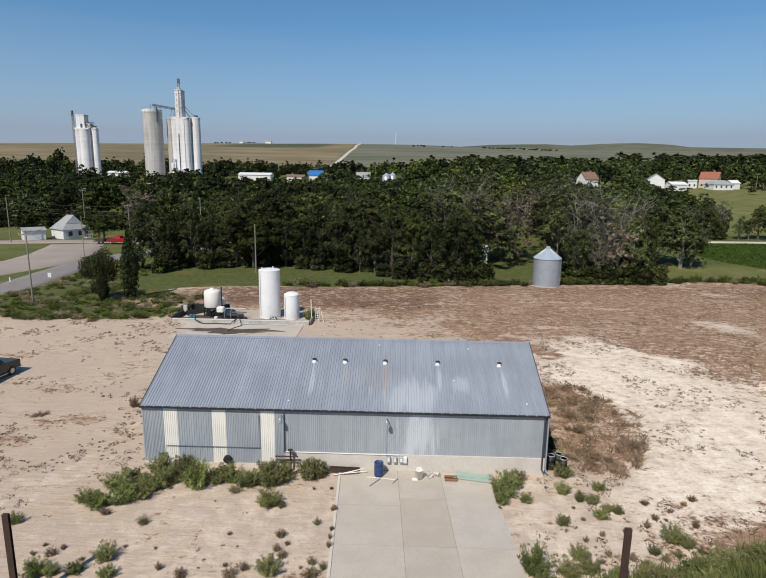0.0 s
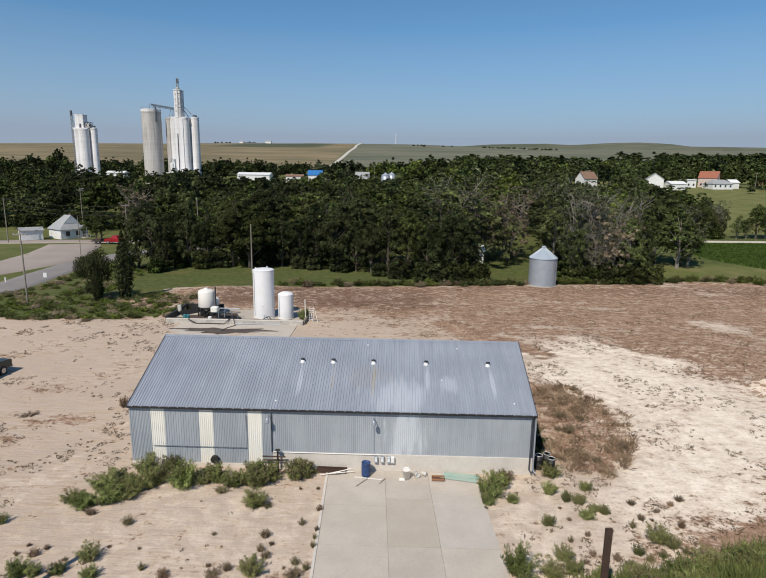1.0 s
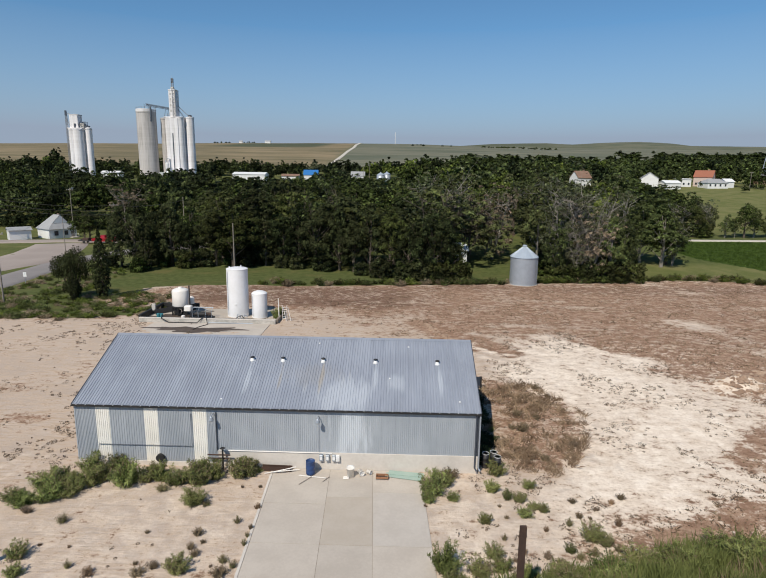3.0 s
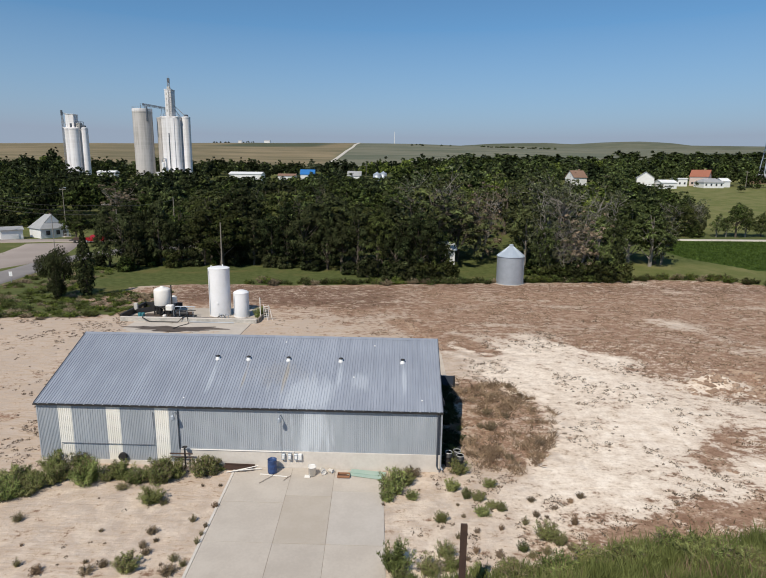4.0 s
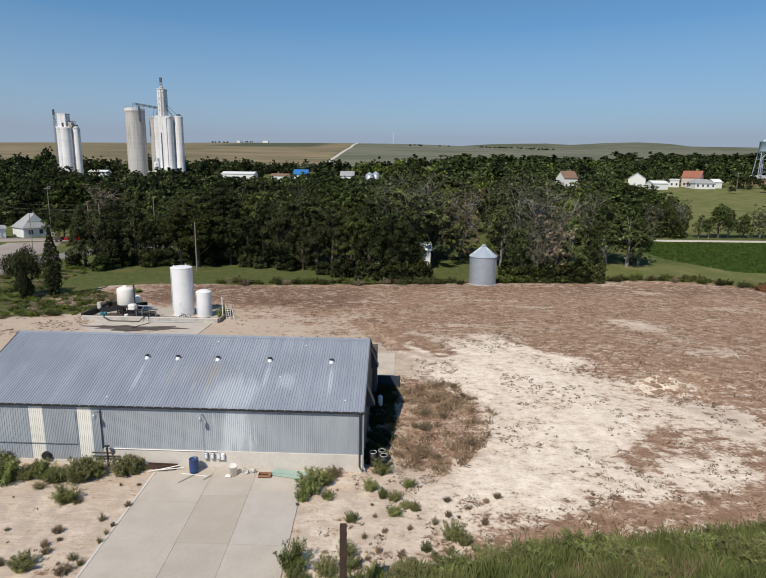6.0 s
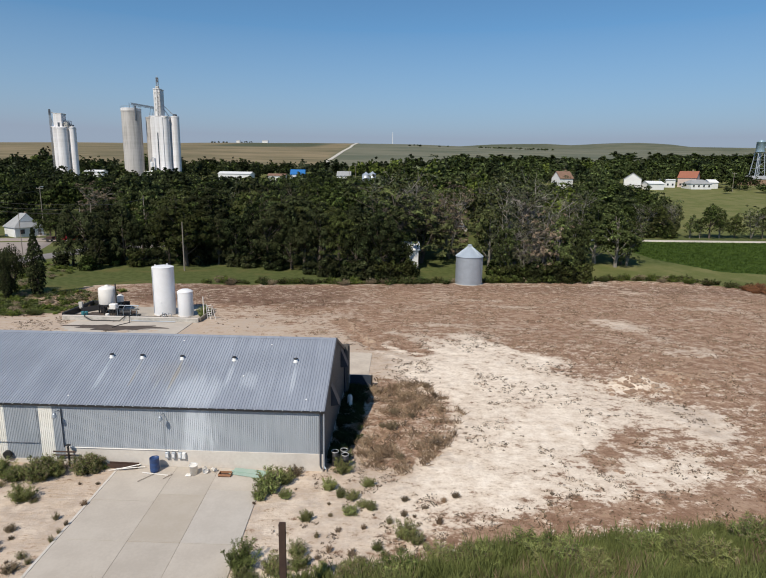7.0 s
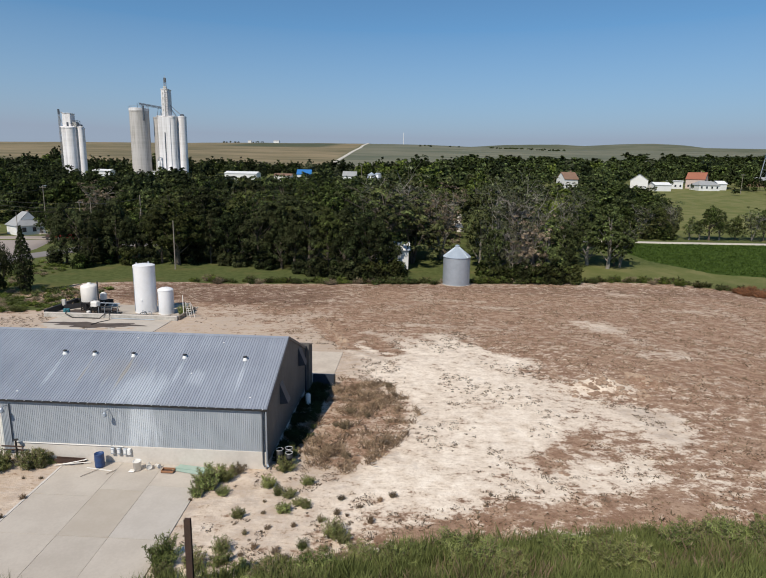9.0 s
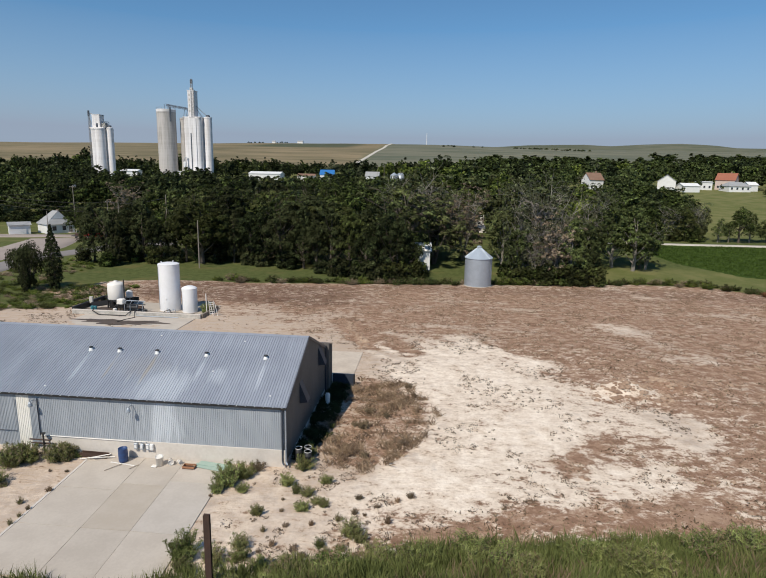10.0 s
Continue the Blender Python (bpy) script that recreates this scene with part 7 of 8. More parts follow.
BUSHES = [(-7.3, 30, 1.21, 0.99), (-21, 27.6, 0.78, 0.9), (-14.5, 24.9, 0.98, 1.01), (-17.3, 23.6, 0.93, 1.08), (-16.5, 23.6, 0.62, 1.14), (-15.4, 23.8, 0.58, 1.34), (-13.7, 23.6, 0.66, 1.17), (-6, 24.2, 1.02, 1.06), (6.9, 31.9, 1.55, 1.0), (6.6, 30.9, 0.95, 0.9), (7.6, 32.8, 1.15, 1.0), (10.6, 32.2, 0.93, 0.85), (11.2, 34.3, 1.09, 1.07), (13, 32.7, 0.66, 1.08), (11.4, 31.3, 0.78, 0.72), (12.1, 31.2, 0.66, 1.17), (12.8, 30.5, 0.47, 1.35), (13.3, 30.3, 0.55, 1.14), (12.2, 29.7, 0.55, 1.51), (9.7, 28.9, 0.78, 0.83), (8.1, 31.1, 0.62, 1.09), (15.3, 27.7, 1.21, 0.88)]
CORNER_BUSHES = [(15.9, 27.3, 0.71, 0.98), (13.8, 26.6, 0.58, 0.91), (7.2, 24.9, 1.67, 0.78), (9.7, 26, 0.93, 0.9), (8.8, 24.7, 1.05, 0.99), (10, 25.1, 0.71, 1.27)]
TUFTS = [(-6.5, 29.8, 0.47, 1.06), (-16.4, 28.6, 0.51, 0.98), (-13.9, 27.8, 0.66, 0.88), (-9.7, 31.3, 0.55, 1.41), (-17.4, 25, 0.51, 0.99), (-17, 25.5, 0.31, 0.86), (-18.1, 25.7, 0.23, 0.93), (-18.3, 25, 0.27, 0.95), (-15.6, 24.7, 0.23, 1.06), (-11.5, 24.2, 0.55, 0.69), (-10.2, 23.8, 0.43, 1.42), (-7.9, 23.9, 0.39, 1.58), (-7.3, 24.4, 0.43, 0.9), (-8.3, 24.6, 0.23, 0.91), (-12.3, 25.7, 0.2, 0.93), (-13.9, 25.8, 0.2, 0.97), (-8.8, 27.1, 0.23, 0.97), (-6, 27.1, 0.51, 0.93), (-6, 25.9, 0.47, 0.71), (-5.6, 25.4, 0.47, 0.85)]
DRIVE_TUFTS = [(-5.5, 26.4, 0.23, 1.12), (-4.2, 28.2, 0.55, 0.73), (-4.9, 31.8, 0.23, 0.84), (-3.8, 31.9, 0.23, 0.87), (-3.4, 29.6, 0.43, 0.78), (-3.3, 26.3, 0.58, 0.44), (-3.3, 27, 0.47, 0.48), (-3.3, 27.7, 0.43, 0.45), (-4, 25, 0.47, 1.13), (-3.4, 24.6, 0.51, 0.7), (-3.9, 24.1, 0.47, 1.47), (-4.5, 24.6, 0.2, 0.9), (8.1, 33.7, 0.66, 1.4), (6.4, 30.3, 0.23, 0.9), (11, 29.4, 0.23, 1.06), (10.8, 30.5, 0.23, 0.8), (11.6, 28, 0.35, 0.9), (10.5, 27.4, 0.47, 0.65), (15.3, 31.3, 0.31, 1.4), (18.4, 31.8, 0.43, 1.03)]
SAND_TUFTS = [(17.6, 31.2, 0.39, 0.84), (16.5, 30.5, 0.27, 1.26), (15.2, 29.7, 0.43, 0.77), (14.4, 28.9, 0.62, 0.71), (13, 28.3, 0.39, 0.71), (15.8, 29.6, 0.2, 1.27), (17.2, 29, 0.62, 0.58), (11.3, 26.3, 0.43, 0.86), (10.8, 25.7, 0.31, 0.81), (12.5, 26.1, 0.39, 1.23), (13.1, 25.7, 0.31, 1.4), (14.2, 26.1, 0.47, 1.02), (15, 26.4, 0.51, 1.1), (16.4, 26.8, 0.51, 0.98), (-21.7, 43.7, 1.02, 0.81), (-28.4, 41.5, 0.35, 3.02), (-39.9, 70.4, 0.43, 2.73)]
for x, y, h, w in HEDGE:
    weed(WEEDS, x, y, h * 0.92, w * 1.35, "dense green weeds against the steel wall")
    weed(WEEDS, x + 0.5 * RNG.normal(), min(33.8, y + 0.5), h * 0.75, w * 1.4, "dense green weeds against the steel wall")
for x, y, h, w in BUSHES + CORNER_BUSHES:
    weed(WEEDS, x, y, h * 0.9, w * 1.3)
for x, y, h, w in TUFTS + DRIVE_TUFTS + SAND_TUFTS:
    weed(DRY if h < 0.45 or RNG.random() < 0.5 else HALFDRY, x, y, h * 0.9, w * 1.25)
for i in range(11):
    x, y = 12.6 + 6.6 * RNG.random(), 36 + 14 * RNG.random()
    if inside(np.array([x]), np.array([y]), SIDE_PATCH)[0] > 0.3:
        weed(DRY, x, y, 0.35 + 0.35 * RNG.random(), 1.3, "dead brown weed clump beside the warehouse")
# weeds along the gable foot; their dark leaves stand in for deep shade
shade = []
for i in range(90):
    y = 35.4 + 14 * RNG.random()
    shade.append((pick(SHADED), 10.0 + (0.55 + 1.45 * step(34, 41, y)) * RNG.random(), y, 0.26 + 0.3 * RNG.random(), 2.0))
join_weeds("shade_weeds", "low dark weeds in the shade of the gable wall", shade)
for x, y, h in ((11.3, 36.2, 0.8), (11.0, 37.2, 0.6), (11.9, 40.6, 0.5)):
    weed(WEEDS, x, y, h, 0.9)
# thick weeds at the corner of the drive
for i in range(7):
    x = 7.4 + 5.6 * RNG.random()
    weed(WEEDS, x, 23.3 + 0.1 * (x - 6.8) + 1.0 * RNG.random(), 0.5 + 0.4 * RNG.random(), 1.2)
# bushy clumps on the bank
for i in range(50):
    x = 7.5 + 47 * RNG.random()
    weed(WEEDS, x, bank_edge(x) - 0.3 - 3.0 * RNG.random(), 0.8 + 0.5 * RNG.random(), 1.6, "green weeds among the bank's tall grass")
# rough weeds left of the tank pad, and the ragged line along the lawn
rough = []
for i in range(330):
    x = -29.5 - 27 * RNG.random()
    y = np.interp(x, [-56, -50, -40, -30], [69.5, 70.5, 71.5, 73.5]) + 17 * RNG.random() ** 1.3
    rough.append((pick(FARWEEDS), x, y, 0.25 + 0.65 * RNG.random() ** 1.8, 1.4 + 1.4 * RNG.random()))
for i in range(200):
    y = 74 + 42 * RNG.random()
    x = np.interp(y, [72, 90, 104, 118], [-66.5, -59.5, -61, -62.5]) + 13 * RNG.random() ** 1.5
    rough.append((pick(FARWEEDS), x, y, 0.3 + 0.5 * RNG.random() ** 1.6, 1.6 + 1.6 * RNG.random()))
join_weeds("rough_weeds", "rough green and brown weeds beside the sandy yard", rough)
for i in range(110):
    x = -20 + 104 * (i + RNG.random()) / 110
    y = np.interp(x, *BROWN_TOP) + RNG.normal() * 0.7
    weed(FARWEEDS, x, y + 0.6, 0.6 + 0.8 * RNG.random(), 1.7, "ragged green weeds along the field edge")
for i in range(14):
    weed(RUST, 76.5 + 8 * RNG.random(), 97 + 5 * RNG.random(), 0.9 + 0.7 * RNG.random(), 1.6, "tall rust-brown dry weeds at the field corner")


def strands(name, label, x, y, z, height, width, lean, material, category):
    """Many thin bent blades as one mesh; x, y, z, height, width, lean: arrays."""
    n = len(x)
    w = RNG.random(n) * 6.283
    tilt = RNG.random(n) * 6.283
    dx, dy = np.cos(w) * width * 0.5, np.sin(w) * width * 0.5
    lx, ly = np.cos(tilt) * lean * height, np.sin(tilt) * lean * height
    v = np.stack([np.stack([x - dx, y - dy, z - 0.05], 1), np.stack([x + dx, y + dy, z - 0.05], 1),
                  np.stack([x + dx * 0.7 + lx * 0.45, y + dy * 0.7 + ly * 0.45, z + height * 0.6], 1), np.stack([x + lx, y + ly, z + height], 1),
                  np.stack([x - dx * 0.7 + lx * 0.45, y - dy * 0.7 + ly * 0.45, z + height * 0.6], 1)], 1).reshape(-1, 3)
    k = np.arange(n) * 5
    f = np.stack([k, k + 1, k + 2, k + 3, k + 4], 1)
    me = bpy.data.meshes.new(name)
    me.from_pydata(v.tolist(), [], f.tolist())
    me.materials.append(material)
    return tagged(new(name, me), label, category, kind="stuff")


def grow_bank():
    n = 125000
    x = -22 + 88 * RNG.random(n)
    d = -0.7 + 6.5 * RNG.random(n)
    y = bank_edge(x) - d
    lump = vnoise(x, y, 1.1, 41) * 0.6 + vnoise(x, y, 3.2, 42) * 0.4
    keep = (RNG.random(n) < np.clip(lump * 2.2 - 0.35, 0.05, 1)) & (RNG.random(n) < step(-0.9, 0.5, d + 0.8 * (lump - 0.5)) * np.interp(x, [-22, -6, 0, 6], [0.35, 0.6, 0.9, 1]))
    keep &= ~((x > -3.6) & (x < 6.6) & (y > 22.3))
    x, y, lump = x[keep], y[keep], lump[keep]
    h = (0.15 + 1.05 * lump) * (0.5 + 0.8 * RNG.random(len(x)))
    strands("tall_grass", "tall green and yellowing grass on the roadside bank", x, y, ground_z(x, y), h, 0.016 + 0.024 * RNG.random(len(x)), 0.10 + 0.40 * RNG.random(len(x)), GRASS, "grass")
    m = 5000
    x = -10 + 76 * RNG.random(m)
    y = bank_edge(x) - 2.2 - 2.5 * RNG.random(m)
    keep = vnoise(x, y, 2.4, 44) > 0.6
    x, y = x[keep], y[keep]
    strands("dead_grass", "dry reddish grass stems on the bank", x, y, ground_z(x, y), 0.5 + 0.5 * RNG.random(len(x)), np.full(len(x), 0.025), 0.2 + 0.4 * RNG.random(len(x)), DRYWEED, "grass")


grow_bank()


def sow_crop():
    """Leafy rows over the crop field, dense along its near edge."""
    n = 60000
    x, y = 60 + 95 * RNG.random(n), 111 + 47 * RNG.random(n)
    y = np.round(y / 1.1) * 1.1 + RNG.normal(size=n) * 0.12
    keep = inside(x, y, CROP) > 0.2
    x, y = x[keep], y[keep]
    strands("crop_plants", "rows of dark green crop plants in the field", x, y, ground_z(x, y), 0.25 + 0.2 * RNG.random(len(x)), 0.07 + 0.08 * RNG.random(len(x)), 0.6 + 1.2 * RNG.random(len(x)), CROPLEAF, "crop")


sow_crop()


def strew_stubble():
    n = 150000
    x, y = -42 + 124 * RNG.random(n), 24 + 84 * RNG.random(n) ** 1.25
    brown, lawn, crop, chalk = zones(x, y)
    lump = vnoise(x * 0.5, y, 0.9, 51) * 0.6 + vnoise(x, y, 2.5, 52) * 0.4
    keep = (brown > 0.45) & (lawn < 0.4) & (RNG.random(n) < np.clip(2.6 * lump - 0.95, 0, 1)) & (inside(x, y, [(X0, Y0), (X1 + 1, Y0), (X1 + 1, 61), (X0, 61)]) < 0.2)
    x, y = x[keep], y[keep]
    h = 0.04 + 0.13 * RNG.random(len(x)) ** 2
    strands("stubble", "dead brown stubble and chaff strewn on bare earth", x, y, ground_z(x, y) + 0.03, h, 0.04 + 0.08 * RNG.random(len(x)), 1.2 + 2.2 * RNG.random(len(x)), MATTED, "stubble")
    n = 30000
    x, y = 11 + 10 * RNG.random(n), 33.5 + 19 * RNG.random(n)
    lump = vnoise(x, y, 0.8, 71) * 0.6 + vnoise(x, y, 2.2, 72) * 0.4
    keep = (inside(x, y, SIDE_PATCH) + 1.2 * (lump - 0.4) > 0) & (RNG.random(n) < np.clip(2.8 * lump - 1.05, 0, 1))
    x, y = x[keep], y[keep]
    strands("dead_weeds", "matted tan and olive dead weeds beside the warehouse", x, y, ground_z(x, y), 0.10 + 0.42 * RNG.random(len(x)) ** 2, 0.03 + 0.05 * RNG.random(len(x)), 0.5 + 1.4 * RNG.random(len(x)), MATTED, "weeds")
    n = 17000
    x, y = -50 + 90 * RNG.random(n), 24 + 50 * RNG.random(n)
    brown, lawn, crop, chalk = zones(x, y)
    lump = vnoise(x, y, 4.0, 61) * 0.5 + vnoise(x, y, 1.6, 62) * 0.5
    keep = (brown < 0.7) & (lawn < 0.5) & (lump > 0.53) & (inside(x, y, [(X0 - 0.3, Y0 - 0.3), (X1 + 0.4, Y0 - 0.3), (X1 + 3.2, 61), (X0, 71)]) < 0) & (inside(x, y, [(-3.6, 22), (6.5, 22), (6.5, 35), (-3.6, 35)]) < 0)
    keep &= ((x > 8) & (RNG.random(n) < 0.75)) | ((x < -18) & (vnoise(x, y, 5.0, 64) > 0.52) & (RNG.random(n) < 0.75)) | (RNG.random(n) < 0.10)
    x, y = x[keep], y[keep]
    v, f, base = [], [], 0
    rng = np.random.default_rng(9)
    for px, py in zip(x, y):
        s = 0.08 + 0.30 * rng.random() ** 2.2
        a, b = leaf_cloud([(px, py, gz(px, py) + s * 0.10)], [s], int(10 + 70 * s), 0.10, rng, 0.32, 0.0, 0.5, 0.1, 0.8)
        v.append(a)
        f.append(b + base)
        base += len(a)
    me = bpy.data.meshes.new("weed_tufts")
    me.from_pydata(np.concatenate(v).tolist(), [], np.concatenate(f).tolist())
    me.materials.append(TUFT)
    tagged(new("weed_tufts", me), "tiny dull green weed tufts dotting the pale sand", "weed", kind="stuff")


strew_stubble()


def strew_clods():
    """Lumps of earth: a rough heap in the field, and crumbs along the turned ground."""
    rng = np.random.default_rng(21)
    spots = [(37.6 + 2.0 * rng.normal(), 51.2 + 1.2 * rng.normal(), 0.08 + 0.26 * rng.random() ** 2) for i in range(110)]
    spots += [(42.5 + 2.6 * rng.normal(), 54.6 + 0.9 * rng.normal(), 0.10 + 0.25 * rng.random() ** 2) for i in range(90)]
    spots += [(7.8 + 4.4 * f + 0.35 * rng.normal(), 72.5 - 11 * f + 0.5 * rng.normal(), 0.08 + 0.28 * rng.random() ** 2) for f in rng.random(70)]
    for i in range(700):
        x, y = 14 + 60 * rng.random(), 27 + 76 * rng.random()
        if vnoise(np.array([x]), np.array([y]), 5.0, 93)[0] > 0.5 and inside(np.array([x]), np.array([y]), BROWN)[0] > 0:
            spots.append((x, y, 0.05 + 0.16 * rng.random() ** 2))
    s = Shape()
    for x, y, r in spots:
        z, turn = gz(x, y), rng.random() * 6.283
        p = [(x, y, z + r * (0.6 + 0.3 * rng.random()))]
        for i in range(5):
            w, k = turn + 1.2566 * i, r * (0.75 + 0.5 * rng.random())
            p.append((x + math.cos(w) * k * 1.25, y + math.sin(w) * k, z + r * (0.05 + 0.3 * rng.random())))
        for i in range(5):
            w = turn + 1.2566 * i
            p.append((x + math.cos(w) * r * 1.5, y + math.sin(w) * r * 1.2, z - 0.06))
        s.add(p, [(0, 1 + i, 1 + (i + 1) % 5) for i in range(5)] + [(1 + i, 6 + i, 6 + (i + 1) % 5, 1 + (i + 1) % 5) for i in range(5)])
    solid("dirt_clods", s, EARTH, "rough brown earth clods on the turned field", "earth", kind="stuff")


strew_clods()


# ---- fence posts, poles and wires ----
def fence_post(x, y, top):
    z = gz(x, y)
    p = thing("fence_post", "rusty dark steel beam post at the bank", "post", (x, y, z), group="fence posts")
    h = top - z
    for a, b, c, d in ((-0.14, -0.07, 0.14, -0.055), (-0.14, 0.055, 0.14, 0.07), (-0.008, -0.0549, 0.008, 0.0549)):
        part("flange" if abs(a) > 0.1 else "web", Shape().box(a, b, -0.6, c, d, h), RUSTY, p)
    part("end_plate", Shape().box(-0.12, -0.05, h + 0.001, 0.13, 0.05, h + 0.02), RUSTY, p)
    part("clip", Shape().box(0.142, -0.03, h - 0.5, 0.17, 0.03, h - 0.42), RUSTY, p)


fence_post(9.98, 21.5, 4.82)
fence_post(-16.75, 21.5, 4.62)


def utility_pole(x, y, height, arm=True, label="weathered grey wooden utility pole", lamp=False, r=0.15):
    p = thing("utility_pole", label, "pole", on(x, y), group="utility poles")
    part("shaft", Shape().tube([(0, 0, -0.5), (0, 0, height)], [r, r * 0.65], 8), POLEWOOD, p)
    if arm:
        part("cross_arm", Shape().box(-1.1, -0.07, height - 0.7, 1.1, 0.07, height - 0.55), POLEWOOD, p)
        for dx in (-1.0, -0.4, 0.4, 1.0):
            part("insulator", Shape().lathe([(0.05, 0), (0.07, 0.08), (0.03, 0.18)], 8, (dx, 0, height - 0.549)), GALV, p)
    if lamp:
        part("lamp_arm", Shape().tube([(0, 0, height - 0.3), (0.6, -0.3, height + 0.05), (1.1, -0.4, height)], 0.05, 5), GALV, p)
        part("lamp_head", Shape().box(0.9, -0.6, height - 0.1, 1.5, -0.25, height + 0.06, 0.03), GALV, p)
    return p


POLES = {"near": (-53.4, 79.2, 10.9), "a": (-105.6, 150.2, 12.2), "lamp": (-103, 183, 13.6), "b": (-77.2, 160, 10.6), "c": (-75.6, 163, 10.0), "d": (-49.3, 140, 13.4), "e": (-28.0, 109.6, 9.7),
         "r1": (197, 320, 10.5), "r2": (240, 330, 12), "t1": (-20, 385, 12), "t2": (-16, 388, 12), "s": (-71.8, 126, 9.5)}
utility_pole(*POLES["near"], arm=True, r=0.13)
utility_pole(*POLES["a"], arm=False)
utility_pole(*POLES["lamp"], arm=True, lamp=True)
for k in ("b", "c", "d", "e", "r1", "r2", "t1", "t2"):
    utility_pole(*POLES[k], arm=k in ("b", "r1", "r2", "t1", "t2"))
utility_pole(*POLES["s"], arm=False, r=0.10)


def wire(p, q, sag):
    pts = []
    for i in range(13):
        f = i / 12
        pts.append((p[0] + (q[0] - p[0]) * f, p[1] + (q[1] - p[1]) * f, p[2] + (q[2] - p[2]) * f - sag * 4 * f * (1 - f)))
    solid("power_line", Shape().tube(pts, 0.045, 4), BLACK, "thin dark overhead power line", "cable", "overhead lines")


for dz, dy in ((11.9, 0), (10.6, 0), (9.4, 0.3)):
    wire((-105.6, 150.2 + dy, dz), (-77.2, 160 + dy, dz - 2.0), 0.9)
    wire((-190, 140 + dy, dz + 0.4), (-105.6, 150.2 + dy, dz), 1.2)
wire((-103, 183, 12.8), (-105.6, 150.2, 11.6), 0.5)
wire((-77.2, 160, 10.0), (-49.3, 140, 12.6), 0.8)


def road_sign(x, y, h, w, label):
    s = thing("road_sign", label, "sign", on(x, y))
    part("stake", Shape().tube([(0, 0, -0.3), (0, 0, h)], 0.04, 6), GALV, s)
    part("plate", Shape().box(-w / 2, -0.03, h - 0.75, w / 2, -0.005, h + 0.05, 0.005), WHITE, s, "white metal plate")


road_sign(-60.1, 94.2, 2.0, 0.6, "small white road sign on a post by the road")
road_sign(-66.7, 93.5, 1.2, 0.2, "thin white delineator post by the road")


# ---- vehicles ----
def pickup(at, turn, paint, label):
    """Nose towards its own +x."""
    t = thing("pickup_truck", label, "pickup truck", at, turn)
    prof = [(-2.9, 0.45), (-2.9, 1.12), (-0.75, 1.12), (-0.72, 1.15), (1.15, 1.15), (1.25, 1.15), (2.70, 1.08), (2.87, 1.02), (2.9, 0.45)]
    b = Shape()
    n = len(prof)
    b.v = [(x, s * (0.98 if z > 0.5 else 0.94), z) for s in (-1, 1) for x, z in prof]
    b.f = [tuple(range(n)), tuple(range(2 * n - 1, n - 1, -1))] + [(i, i + n, (i + 1) % n + n, (i + 1) % n) for i in range(n)]
    b.moved(Matrix.Diagonal((1, 1, 1.1, 1)))
    part("body", b, paint, t)
    cab = Shape()
    lo, hi = [(-0.72, 1.22), (1.25, 1.22)], [(-0.58, 1.92), (0.60, 1.94)]
    cab.v = [(x, s * 0.93, z) for s in (-1, 1) for x, z in lo] + [(x, s * 0.74, z) for s in (-1, 1) for x, z in hi]
    cab.f = [(0, 1, 5, 4), (3, 2, 6, 7), (0, 4, 6, 2), (1, 3, 7, 5), (4, 5, 7, 6)]
    c = part("cab", cab, paint, t)
    for s in (-1, 1):
        g = Shape()
        g.add([(-0.55, s * 0.925, 1.2), (0.98, s * 0.925, 1.2), (0.5, s * 0.775, 1.74), (-0.45, s * 0.775, 1.74)], [(0, 1, 2, 3)])
        part("side_window", g, GLASS, c)
        part("mirror", Shape().box(0.85, s * 1.02 - 0.1, 1.15, 1.0, s * 1.02 + 0.1, 1.35, 0.02), BLACK, c)
        part("door_handle", Shape().box(-0.2, s * 0.99 - 0.01, 0.98, 0.0, s * 0.99 + 0.01, 1.03), BLACK, t)
        part("running_board", Shape().box(-0.9, s * 0.98 - 0.08, 0.33, 1.3, s * 0.98 + 0.08, 0.39), CHROME, t)
    part("windscreen", Shape().add([(1.19, -0.84, 1.19), (1.19, 0.84, 1.19), (0.63, 0.70, 1.79), (0.63, -0.70, 1.79)], [(0, 1, 2, 3)]), GLASS, c)
    part("rear_window", Shape().add([(-0.715, -0.8, 1.22), (-0.715, 0.8, 1.22), (-0.60, 0.68, 1.74), (-0.60, -0.68, 1.74)], [(0, 3, 2, 1)]), GLASS, c)
    part("bed_floor", Shape().box(-2.8, -0.8, 1.121, -0.8, 0.8, 1.13), BLACK, t)
    for s in (-1, 1):
        part("bed_rail", Shape().box(-2.88, s * 0.9 - 0.08, 1.121, -0.76, s * 0.9 + 0.08, 1.42, 0.03), paint, t)
        part("headlight", Shape().box(2.80, s * 0.75 - 0.14, 0.72, 2.905, s * 0.75 + 0.14, 0.92, 0.02), WHITE, t)
        part("tail_light", Shape().box(-2.93, s * 0.85 - 0.07, 0.8, -2.90, s * 0.85 + 0.07, 1.1), REDPAINT, t)
    part("tailgate", Shape().box(-2.92, -0.8, 1.121, -2.84, 0.8, 1.42, 0.02), paint, t)
    part("bumper", Shape().box(2.86, -0.95, 0.42, 3.0, 0.95, 0.62, 0.03), CHROME, t)
    part("bumper", Shape().box(-3.05, -0.95, 0.45, -2.905, 0.95, 0.62, 0.03), CHROME, t)
    part("grille", Shape().box(2.84, -0.55, 0.64, 2.92, 0.55, 0.94, 0.02), BLACK, t)
